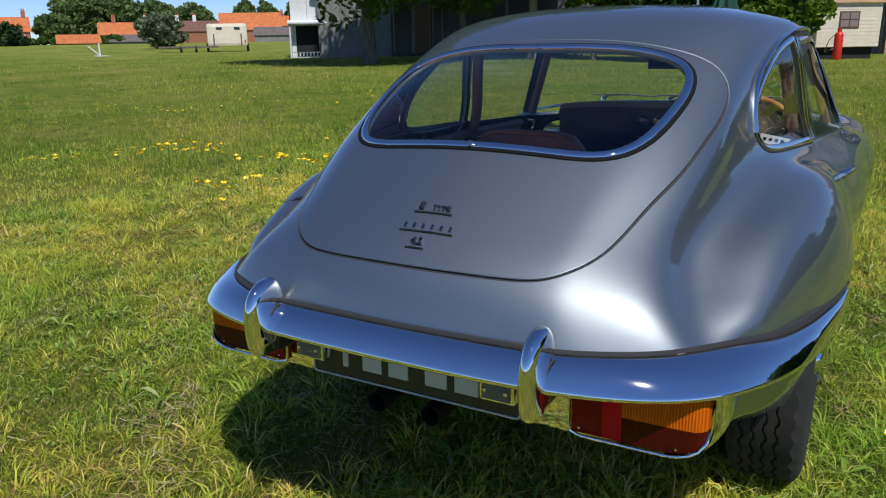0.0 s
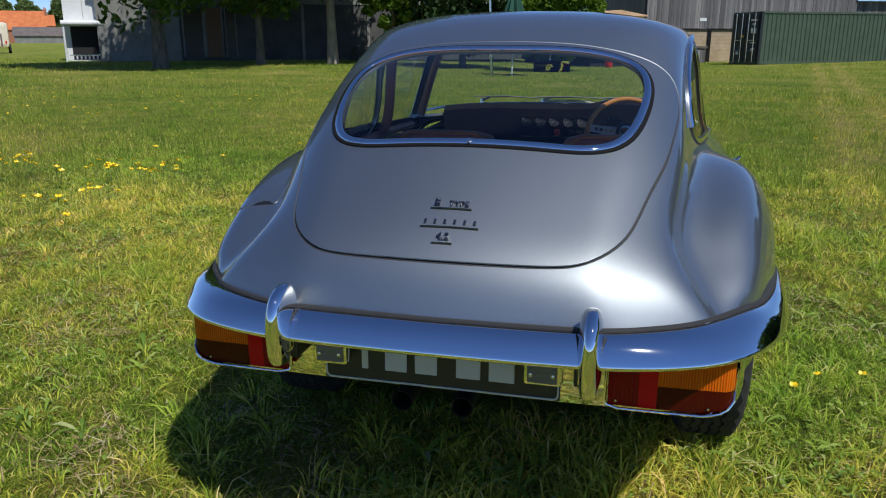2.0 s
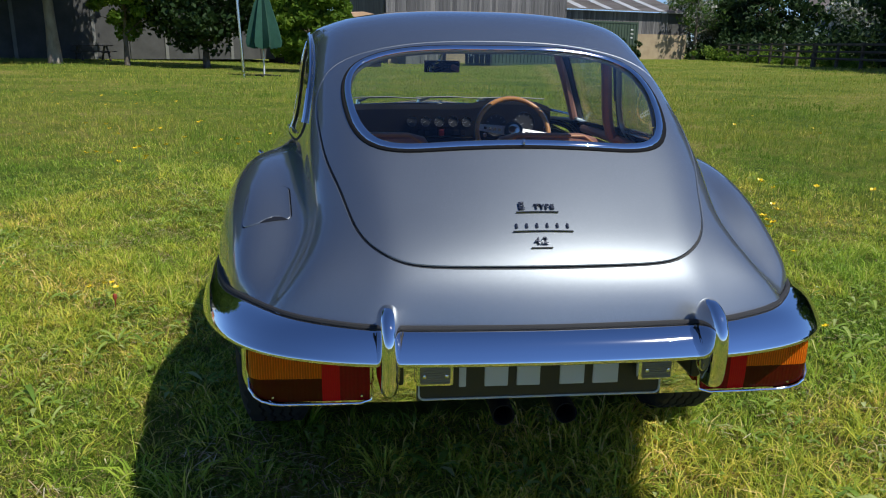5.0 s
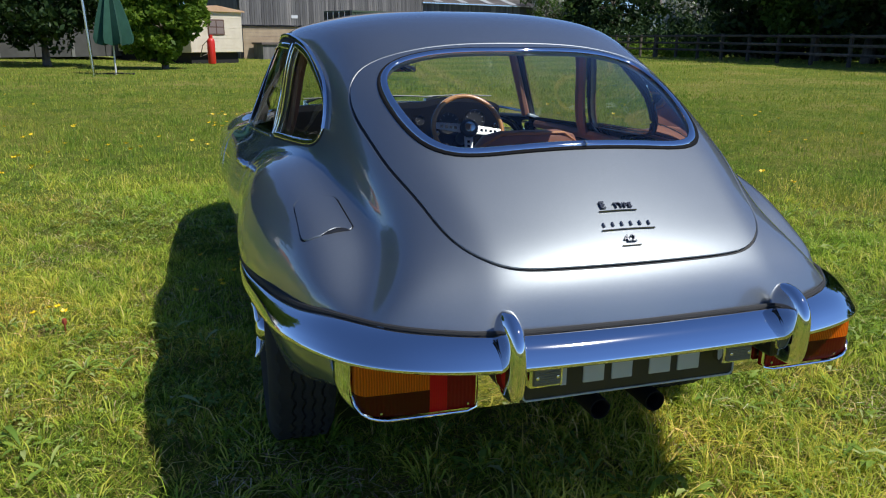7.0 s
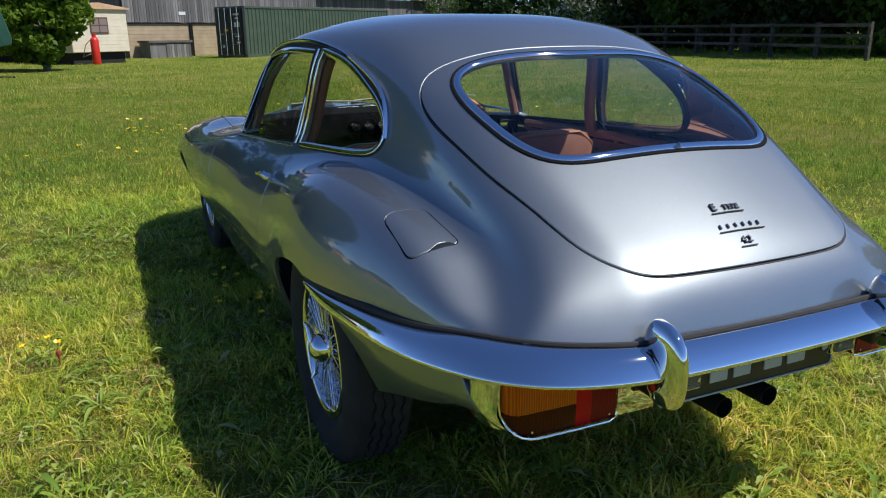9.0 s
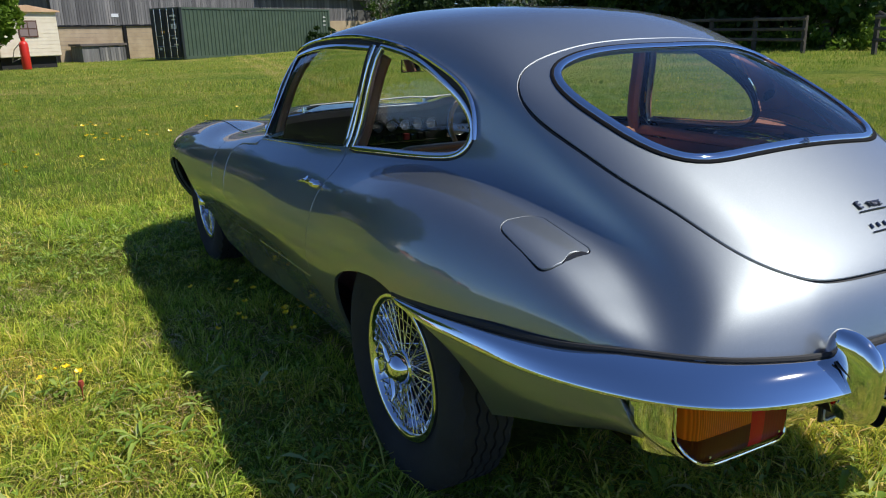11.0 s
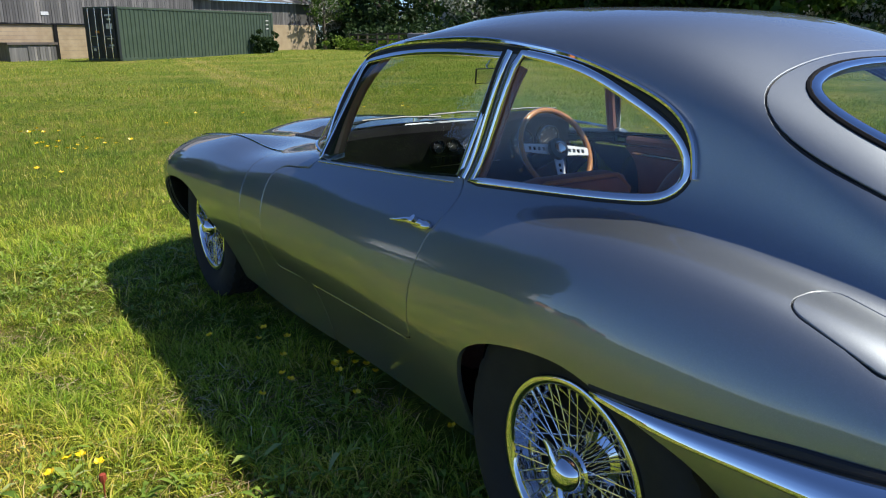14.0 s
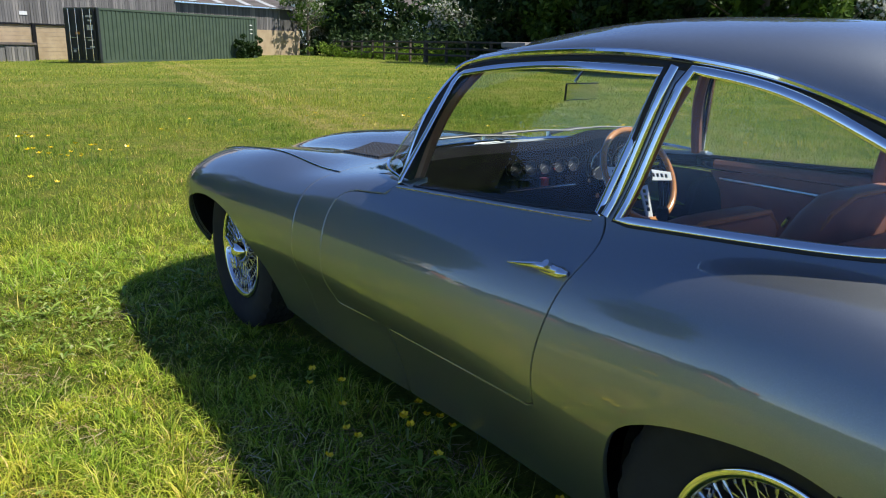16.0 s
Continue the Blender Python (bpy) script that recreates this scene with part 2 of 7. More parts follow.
class Skin:
    """A smooth symmetric surface through lengthwise lines; u along the car, v across from -last to last line."""

    def __init__(self, lines, u_knots, v_knots):
        right = np.array(lines, float)
        left = right[:0:-1] * np.array([-1, 1, 1])
        self.net = np.concatenate([left, right])
        vk = list(v_knots)
        self.vk = vk
        self.wu = spline_weights(u_knots)
        self.wv = spline_weights([-k for k in vk[:0:-1]] + vk)
        self.u0, self.u1, self.v1 = u_knots[0], u_knots[-1], vk[-1]
        gu, gv = np.meshgrid(np.linspace(self.u0, self.u1, 220), np.linspace(-self.v1, self.v1, 321), indexing="ij")
        self.guv = np.stack([gu.ravel(), gv.ravel()], 1)
        self.gp = self.at(self.guv)
        self.facing = 1.0
        self.facing = math.copysign(1.0, self.normal(np.array([[(self.u0 + self.u1) / 2, 0.0]]))[0, 2])

    def at(self, uv):
        uv = np.asarray(uv, float)
        return np.einsum("ni,jik,nj->nk", self.wu(uv[:, 0]), self.net, self.wv(uv[:, 1]))

    def normal(self, uv, e=2e-3):
        uv = np.asarray(uv, float)
        du = self.at(uv + [e, 0]) - self.at(uv - [e, 0])
        dv = self.at(uv + [0, e]) - self.at(uv - [0, e])
        n = np.cross(du, dv)
        n /= np.linalg.norm(n, axis=1)[:, None] + 1e-12
        return n * self.facing

    def find(self, targets, axes, lo, hi):
        """The uv of points given by two of their coordinates, sought in the band lo..hi of v."""
        targets = np.asarray(targets, float)
        ok = (self.guv[:, 1] >= lo) & (self.guv[:, 1] <= hi)
        g, p = self.guv[ok], self.gp[ok][:, axes]
        uv = np.array([g[np.argmin(((p - t) ** 2).sum(1))] for t in targets])
        e = 1e-3
        for _ in range(8):
            f = self.at(uv)[:, axes] - targets
            ju = (self.at(uv + [e, 0])[:, axes] - self.at(uv - [e, 0])[:, axes]) / (2 * e)
            jv = (self.at(uv + [0, e])[:, axes] - self.at(uv - [0, e])[:, axes]) / (2 * e)
            det = ju[:, 0] * jv[:, 1] - ju[:, 1] * jv[:, 0]
            det = np.where(np.abs(det) < 1e-6, 1e-6, det)
            step = np.stack([(f[:, 0] * jv[:, 1] - f[:, 1] * jv[:, 0]) / det, (ju[:, 0] * f[:, 1] - ju[:, 1] * f[:, 0]) / det], 1)
            uv = uv - np.clip(step, -0.1, 0.1)
            uv[:, 0] = np.clip(uv[:, 0], self.u0, self.u1)
        return uv

    def side(self, yz, sign, lo, hi):
        uv = self.find(yz, [1, 2], lo, hi)
        return uv * np.array([1, sign])

    def panel(self, name, outline, holes, material, parent, step=(0.03, 0.03), label="", rim=0.014, lift=0.0):
        """The part of the surface inside the outline and outside the holes, with turned-in edges."""
        from mathutils.geometry import delaunay_2d_cdt
        outline = np.asarray(outline, float)
        lo, hi = outline.min(0), outline.max(0)
        gu, gv = np.meshgrid(np.arange(lo[0] + step[0] / 2, hi[0], step[0]), np.arange(lo[1] + step[1] / 2, hi[1], step[1]), indexing="ij")
        grid = np.stack([gu.ravel(), gv.ravel()], 1)
        grid = grid[inside(grid, outline)]
        for h in holes:
            grid = grid[~inside(grid, h)]
        loops = [outline, *[np.asarray(h, float) for h in holes]]
        near = np.concatenate(loops)
        keep = np.array([(((near - g) / step) ** 2).sum(1).min() > 0.12 for g in grid]) if len(grid) else np.zeros(0, bool)
        grid = grid[keep] if len(grid) else grid
        verts, edges = [tuple(g) for g in grid], []
        for lp in loops:
            b = len(verts)
            verts += [tuple(p) for p in lp]
            edges += [(b + i, b + (i + 1) % len(lp)) for i in range(len(lp))]
        vo, _, fo, *_ = delaunay_2d_cdt([Vector(v) for v in verts], edges, [], 0, 1e-7)
        uv = np.array([(v.x, v.y) for v in vo])
        fo = np.array([f for f in fo if len(f) == 3])
        mid = uv[fo].mean(1)
        ok = inside(mid, outline)
        for h in holes:
            ok &= ~inside(mid, h)
        fo = fo[ok]
        used = np.unique(fo)
        back = -np.ones(len(uv), int)
        back[used] = np.arange(len(used))
        uv, fo = uv[used], back[fo]
        p, nrm = self.at(uv), self.normal(uv)
        p = p + nrm * lift
        fn = np.cross(p[fo[:, 1]] - p[fo[:, 0]], p[fo[:, 2]] - p[fo[:, 0]])
        flip = (fn * nrm[fo].mean(1)).sum(1) < 0
        fo[flip] = fo[flip][:, ::-1]
        faces = [tuple(int(i) for i in f) for f in fo]
        verts3, norms = list(p), list(nrm)
        if rim:
            count = {}
            for f in faces:
                for k in range(3):
                    a, b = f[k], f[(k + 1) % 3]
                    count[(a, b)] = 1
            border = [(a, b) for a, b in count if (b, a) not in count]
            dup = {}
            out = {}
            for a, b in border:
                d = p[b] - p[a]
                o = np.cross(d, nrm[a])
                for i in (a, b):
                    out[i] = out.get(i, 0) + o / (np.linalg.norm(o) + 1e-9)
            for i, o in out.items():
                o = o / (np.linalg.norm(o) + 1e-9)
                dup[i] = len(verts3)
                soft = nrm[i] * 0.5 + o
                verts3 += [p[i], p[i] + o * 0.0008 - nrm[i] * 0.003, p[i] - nrm[i] * rim]
                norms += [nrm[i], soft / np.linalg.norm(soft), o]
            for a, b in border:
                i, j = dup[a], dup[b]
                for k in (0, 1):
                    faces.append((j + k, i + k, i + k + 1, j + k + 1))
        ob = mesh_object(name, verts3, faces, material, parent, label)
        ob.data.shade_smooth()
        ob.data.normals_split_custom_set_from_vertices([tuple(v) for v in norms])
        return ob


# ---- the car's skin: lengthwise lines from windscreen to tail ----
car = thing("sports_car", "grey metallic vintage sports coupe with chrome trim parked on grass", "car", (0.0115, 0, 0))
U_MAIN = [-0.35, 0.0, 0.32, 0.72, 1.02, 1.31, 1.56, 1.80, 2.00, 2.13, 2.24]
ROOF_MID = [(0.000, 1.470, 1.150), (0.000, 1.130, 1.203), (0.000, 0.780, 1.245), (0.000, 0.400, 1.250), (0.000, 0.100, 1.226), (0.000, -0.165, 1.150), (0.000, -0.392, 1.063), (0.000, -0.617, 0.932), (0.000, -0.813, 0.801), (0.000, -0.906, 0.712), (0.000, -0.950, 0.612)]
ROOF_HALF = [(0.270, 1.460, 1.140), (0.270, 1.120, 1.190), (0.300, 0.780, 1.231), (0.300, 0.400, 1.237), (0.285, 0.100, 1.211), (0.270, -0.160, 1.133), (0.275, -0.382, 1.043), (0.270, -0.598, 0.921), (0.259, -0.784, 0.802), (0.270, -0.889, 0.712), (0.285, -0.935, 0.610)]
ROOF_EDGE = [(0.420, 1.440, 1.110), (0.425, 1.100, 1.160), (0.458, 0.780, 1.196), (0.464, 0.400, 1.201), (0.436, 0.100, 1.172), (0.400, -0.158, 1.098), (0.406, -0.377, 0.997), (0.376, -0.588, 0.893), (0.346, -0.761, 0.793), (0.354, -0.866, 0.708), (0.378, -0.920, 0.609)]
SHOULDER = [(0.501, 1.404, 1.081), (0.508, 1.066, 1.139), (0.529, 0.777, 1.165), (0.522, 0.398, 1.159), (0.491, 0.100, 1.114), (0.460, -0.167, 1.054), (0.461, -0.372, 0.950), (0.437, -0.568, 0.858), (0.414, -0.732, 0.774), (0.434, -0.838, 0.699), (0.468, -0.882, 0.614)]
SAIL = [(0.601, 1.411, 0.937), (0.592, 1.079, 0.983), (0.583, 0.786, 1.004), (0.560, 0.397, 1.001), (0.523, 0.100, 0.966), (0.499, -0.160, 0.935), (0.490, -0.372, 0.859), (0.469, -0.557, 0.790), (0.466, -0.703, 0.728), (0.503, -0.803, 0.666), (0.545, -0.838, 0.600)]
BELT = [(0.676, 1.444, 0.796), (0.656, 1.116, 0.816), (0.635, 0.797, 0.831), (0.602, 0.398, 0.840), (0.571, 0.100, 0.849), (0.557, -0.147, 0.841), (0.543, -0.372, 0.801), (0.522, -0.549, 0.751), (0.519, -0.672, 0.695), (0.545, -0.755, 0.646), (0.572, -0.790, 0.596)]
HIP = [(0.737, 1.444, 0.728), (0.727, 1.116, 0.733), (0.717, 0.797, 0.733), (0.688, 0.398, 0.749), (0.674, 0.100, 0.801), (0.661, -0.147, 0.811), (0.636, -0.363, 0.785), (0.617, -0.519, 0.742), (0.609, -0.622, 0.694), (0.602, -0.692, 0.652), (0.588, -0.730, 0.609)]
WIDEST = [(0.782, 1.444, 0.540), (0.772, 1.116, 0.535), (0.761, 0.797, 0.535), (0.744, 0.398, 0.548), (0.754, 0.100, 0.605), (0.746, -0.147, 0.630), (0.715, -0.353, 0.622), (0.686, -0.480, 0.607), (0.656, -0.588, 0.591), (0.626, -0.676, 0.578), (0.605, -0.728, 0.570)]
LOWER = [(0.743, 1.444, 0.437), (0.730, 1.116, 0.422), (0.718, 0.797, 0.408), (0.726, 0.398, 0.412), (0.735, 0.100, 0.456), (0.732, -0.147, 0.497), (0.706, -0.353, 0.499), (0.681, -0.490, 0.498), (0.646, -0.608, 0.499), (0.614, -0.700, 0.501), (0.595, -0.765, 0.503)]
SILL = [(0.668, 1.444, 0.214), (0.655, 1.116, 0.216), (0.644, 0.797, 0.218), (0.645, 0.398, 0.220), (0.668, 0.100, 0.253), (0.680, -0.147, 0.310), (0.664, -0.353, 0.355), (0.644, -0.490, 0.398), (0.616, -0.608, 0.428), (0.588, -0.700, 0.455), (0.570, -0.775, 0.472)]
V_MAIN = [0.0, 0.27, 0.43, 0.53, 0.69, 0.84, 0.97, 1.15, 1.29, 1.52]
main = Skin([ROOF_MID, ROOF_HALF, ROOF_EDGE, SHOULDER, SAIL, BELT, HIP, WIDEST, LOWER, SILL], U_MAIN, V_MAIN)


def mirrored(half):
    """A closed symmetric plan outline from its half, first and last point on the middle line."""
    return half + [(-x, y) for x, y in half[-2:0:-1]]


# outlines: tailgate and rear window in plan, windows, door and arch from the side
TAILGATE = spline(mirrored([(0.000, -0.168), (0.185, -0.163), (0.320, -0.164), (0.410, -0.172), (0.449, -0.205), (0.461, -0.270), (0.457, -0.350), (0.445, -0.440), (0.425, -0.545), (0.395, -0.645), (0.373, -0.722), (0.349, -0.786), (0.315, -0.832), (0.274, -0.861), (0.215, -0.876), (0.110, -0.885), (0.000, -0.888)]), 130, True)
REAR_GLASS = spline(mirrored([(0.000, -0.222), (0.180, -0.209), (0.297, -0.208), (0.358, -0.232), (0.380, -0.306), (0.372, -0.410), (0.346, -0.512), (0.293, -0.580), (0.176, -0.605), (0.000, -0.611)]), 90, True)
QUARTER = np.concatenate([spline([(0.368, 1.142), (0.240, 1.122), (0.144, 1.094), (0.060, 1.058), (-0.020, 1.018), (-0.068, 0.980), (-0.087, 0.944), (-0.083, 0.912), (-0.058, 0.889), (-0.010, 0.876), (0.150, 0.863), (0.300, 0.855), (0.455, 0.847)], 50), spline([(0.446, 0.886), (0.385, 1.110)], 6)])
DOOR_GLASS = fillet([(0.419, 1.140), (0.700, 1.147), (0.920, 1.134), (1.088, 1.112), (1.192, 0.812), (0.800, 0.829), (0.500, 0.843)], [0.01, 0.2, 0.2, 0.03, 0.01, 0.2, 0.01], 5)
DOOR = np.concatenate([spline([(0.488, 0.849), (0.468, 0.789), (0.490, 0.725), (0.510, 0.652), (0.528, 0.555), (0.530, 0.453)], 24), [(0.548, 0.445), (0.747, 0.438), (0.996, 0.432), (1.245, 0.428)],
                       spline([(1.400, 0.420), (1.420, 0.455), (1.425, 0.550), (1.427, 0.640), (1.422, 0.700), (1.405, 0.742), (1.362, 0.763), (1.285, 0.771), (1.205, 0.780)], 28), [(1.190, 0.808), (0.996, 0.818), (0.797, 0.828), (0.647, 0.836)]])
REAR_ARCH = spline([(0.372, 0.155), (0.350, 0.330), (0.328, 0.435), (0.300, 0.495), (0.240, 0.537), (0.152, 0.568), (0.045, 0.590), (-0.047, 0.594), (-0.118, 0.578), (-0.19, 0.552), (-0.283, 0.520), (-0.340, 0.488), (-0.378, 0.450), (-0.400, 0.400), (-0.415, 0.300), (-0.415, 0.150)], 60)
FLAP = np.concatenate([fillet([(-0.513, -0.546), (-0.533, -0.383), (-0.626, -0.378), (-0.624, -0.544)], [0.012, 0.036, 0.036, 0.028], 7), spline([(-0.585, -0.546), (-0.572, -0.541), (-0.556, -0.533), (-0.538, -0.534)], 7)])

# bonnet and wings
U_NOSE = [0.0, 0.33, 0.65, 0.98, 1.32, 1.68, 1.93, 2.12, 2.22]
N_MID = [(0.000, 1.116, 0.857), (0.000, 1.444, 0.859), (0.000, 1.773, 0.855), (0.000, 2.092, 0.839), (0.000, 2.428, 0.808), (0.000, 2.789, 0.750), (0.000, 3.088, 0.672), (0.000, 3.287, 0.594), (0.000, 3.357, 0.516)]
N_BULGE = [(0.228, 1.116, 0.852), (0.218, 1.444, 0.847), (0.207, 1.773, 0.835), (0.197, 2.092, 0.820), (0.176, 2.428, 0.789), (0.166, 2.789, 0.732), (0.155, 3.088, 0.660), (0.135, 3.277, 0.589), (0.124, 3.352, 0.516)]
N_VALE = [(0.481, 1.116, 0.832), (0.431, 1.444, 0.818), (0.391, 1.773, 0.796), (0.371, 2.092, 0.774), (0.361, 2.428, 0.742), (0.361, 2.789, 0.696), (0.331, 3.068, 0.638), (0.280, 3.247, 0.574), (0.249, 3.327, 0.506)]
N_WING = [(0.656, 1.116, 0.816), (0.646, 1.444, 0.789), (0.621, 1.773, 0.764), (0.611, 2.092, 0.773), (0.596, 2.428, 0.752), (0.576, 2.789, 0.709), (0.531, 3.038, 0.652), (0.431, 3.187, 0.580), (0.371, 3.247, 0.506)]
N_HIP = [(0.727, 1.116, 0.733), (0.737, 1.444, 0.728), (0.742, 1.773, 0.712), (0.741, 2.092, 0.702), (0.733, 2.428, 0.686), (0.706, 2.789, 0.648), (0.646, 3.018, 0.589), (0.531, 3.137, 0.535), (0.451, 3.187, 0.487)]
N_WIDE = [(0.772, 1.116, 0.535), (0.782, 1.444, 0.540), (0.790, 1.773, 0.535), (0.796, 2.092, 0.528), (0.794, 2.428, 0.525), (0.761, 2.789, 0.535), (0.681, 2.988, 0.496), (0.551, 3.108, 0.467), (0.471, 3.147, 0.448)]
N_LOW = [(0.730, 1.116, 0.422), (0.743, 1.444, 0.437), (0.751, 1.773, 0.430), (0.764, 2.092, 0.415), (0.772, 2.428, 0.405), (0.746, 2.789, 0.418), (0.661, 2.988, 0.399), (0.531, 3.098, 0.389), (0.451, 3.137, 0.379)]
N_SILL = [(0.655, 1.116, 0.216), (0.668, 1.444, 0.214), (0.672, 1.773, 0.222), (0.680, 2.092, 0.236), (0.690, 2.428, 0.253), (0.671, 2.789, 0.272), (0.591, 2.988, 0.282), (0.471, 3.088, 0.292), (0.411, 3.117, 0.302)]
nose = Skin([N_MID, N_BULGE, N_VALE, N_WING, N_HIP, N_WIDE, N_LOW, N_SILL], U_NOSE, [0.0, 0.21, 0.42, 0.65, 0.77, 0.93, 1.07, 1.30])
FRONT_ARCH = spline([(1.925, 0.126), (1.940, 0.330), (1.985, 0.435), (2.060, 0.502), (2.150, 0.545), (2.280, 0.571), (2.450, 0.577), (2.620, 0.556), (2.760, 0.500), (2.845, 0.380), (2.868, 0.126)], 50)
# ---- body panels ----
LINING = bumped(tint(mat("grey_headlining", rough=0.95), 40, [(0.3, (0.20, 0.19, 0.18)), (0.7, (0.25, 0.24, 0.22))]), 300, 0.2, 0.001)
LEATHER = bumped(tint(mat("russet_leather", rough=0.48), 14, [(0.25, (0.25, 0.115, 0.080)), (0.75, (0.34, 0.160, 0.112))]), 220, 0.25, 0.0015)
TAN = bumped(tint(mat("tan_piping", rough=0.55), 20, [(0.3, (0.42, 0.17, 0.06)), (0.7, (0.5, 0.22, 0.09))]), 200, 0.2, 0.001)
VINYL = bumped(tint(mat("black_vinyl", rough=0.85, Specular_IOR_Level=0.06), 12, [(0.3, (0.007, 0.007, 0.008)), (0.7, (0.013, 0.013, 0.015))]), 350, 0.3, 0.001)
SATIN = mat("satin_steel", (0.22, 0.22, 0.21), 0.6, 1.0)
BLACK = mat("black_paint", (0.012, 0.012, 0.013), 0.35)
STEEL = mat("polished_steel", (0.62, 0.61, 0.58), 0.16, 1.0)


def band(u0, u1, v0, v1, n=60):
    """A closed rectangle in the surface's own coordinates."""
    us, vs = np.linspace(u0, u1, n), np.linspace(v0, v1, n)
    return np.concatenate([np.stack([np.full(n, u0), vs], 1), np.stack([us[1:], np.full(n - 1, v1)], 1), np.stack([np.full(n - 1, u1), vs[::-1][1:]], 1), np.stack([us[::-1][1:-1], np.full(n - 2, v0)], 1)])


def on_skin(skin, uv, lift=0.0):
    return skin.at(uv) + skin.normal(uv) * lift


def loop_tube(skin, uv, radius, lift, sides=10, closed=True, flat=(1, 1)):
    """A bead that runs along a surface; its up follows the surface."""
    bm = bmesh.new()
    p, nr = on_skin(skin, uv, lift), skin.normal(uv)
    n = len(p)
    rings = []
    for i in range(n):
        a, b = (p[i - 1] if closed or i else p[0]), (p[(i + 1) % n] if closed or i < n - 1 else p[-1])
        d = Vector(b - a).normalized()
        w = Vector(nr[i])
        s = d.cross(w).normalized()
        rings.append([bm.verts.new(Vector(p[i]) + radius * (math.cos(k * math.tau / sides) * flat[0] * s + math.sin(k * math.tau / sides) * flat[1] * w)) for k in range(sides)])
    for i in range(n if closed else n - 1):
        r0, r1 = rings[i], rings[(i + 1) % n]
        for k in range(sides):
            bm.faces.new((r0[k], r0[(k + 1) % sides], r1[(k + 1) % sides], r1[k]))
    if not closed:
        bm.faces.new(rings[0])
        bm.faces.new(rings[-1])
    bmesh.ops.recalc_face_normals(bm, faces=bm.faces)
    return bm


def clear(ob):
    ob.visible_shadow = False
    return ob


GUTTER = spline([(1.100, 1.112), (1.078, 1.126), (1.040, 1.136), (0.970, 1.1465), (0.890, 1.154), (0.800, 1.160), (0.700, 1.165), (0.550, 1.168), (0.420, 1.161), (0.300, 1.147), (0.187, 1.125), (0.060, 1.085), (-0.024, 1.050), (-0.071, 1.014), (-0.094, 0.975), (-0.107, 0.924)], 64)


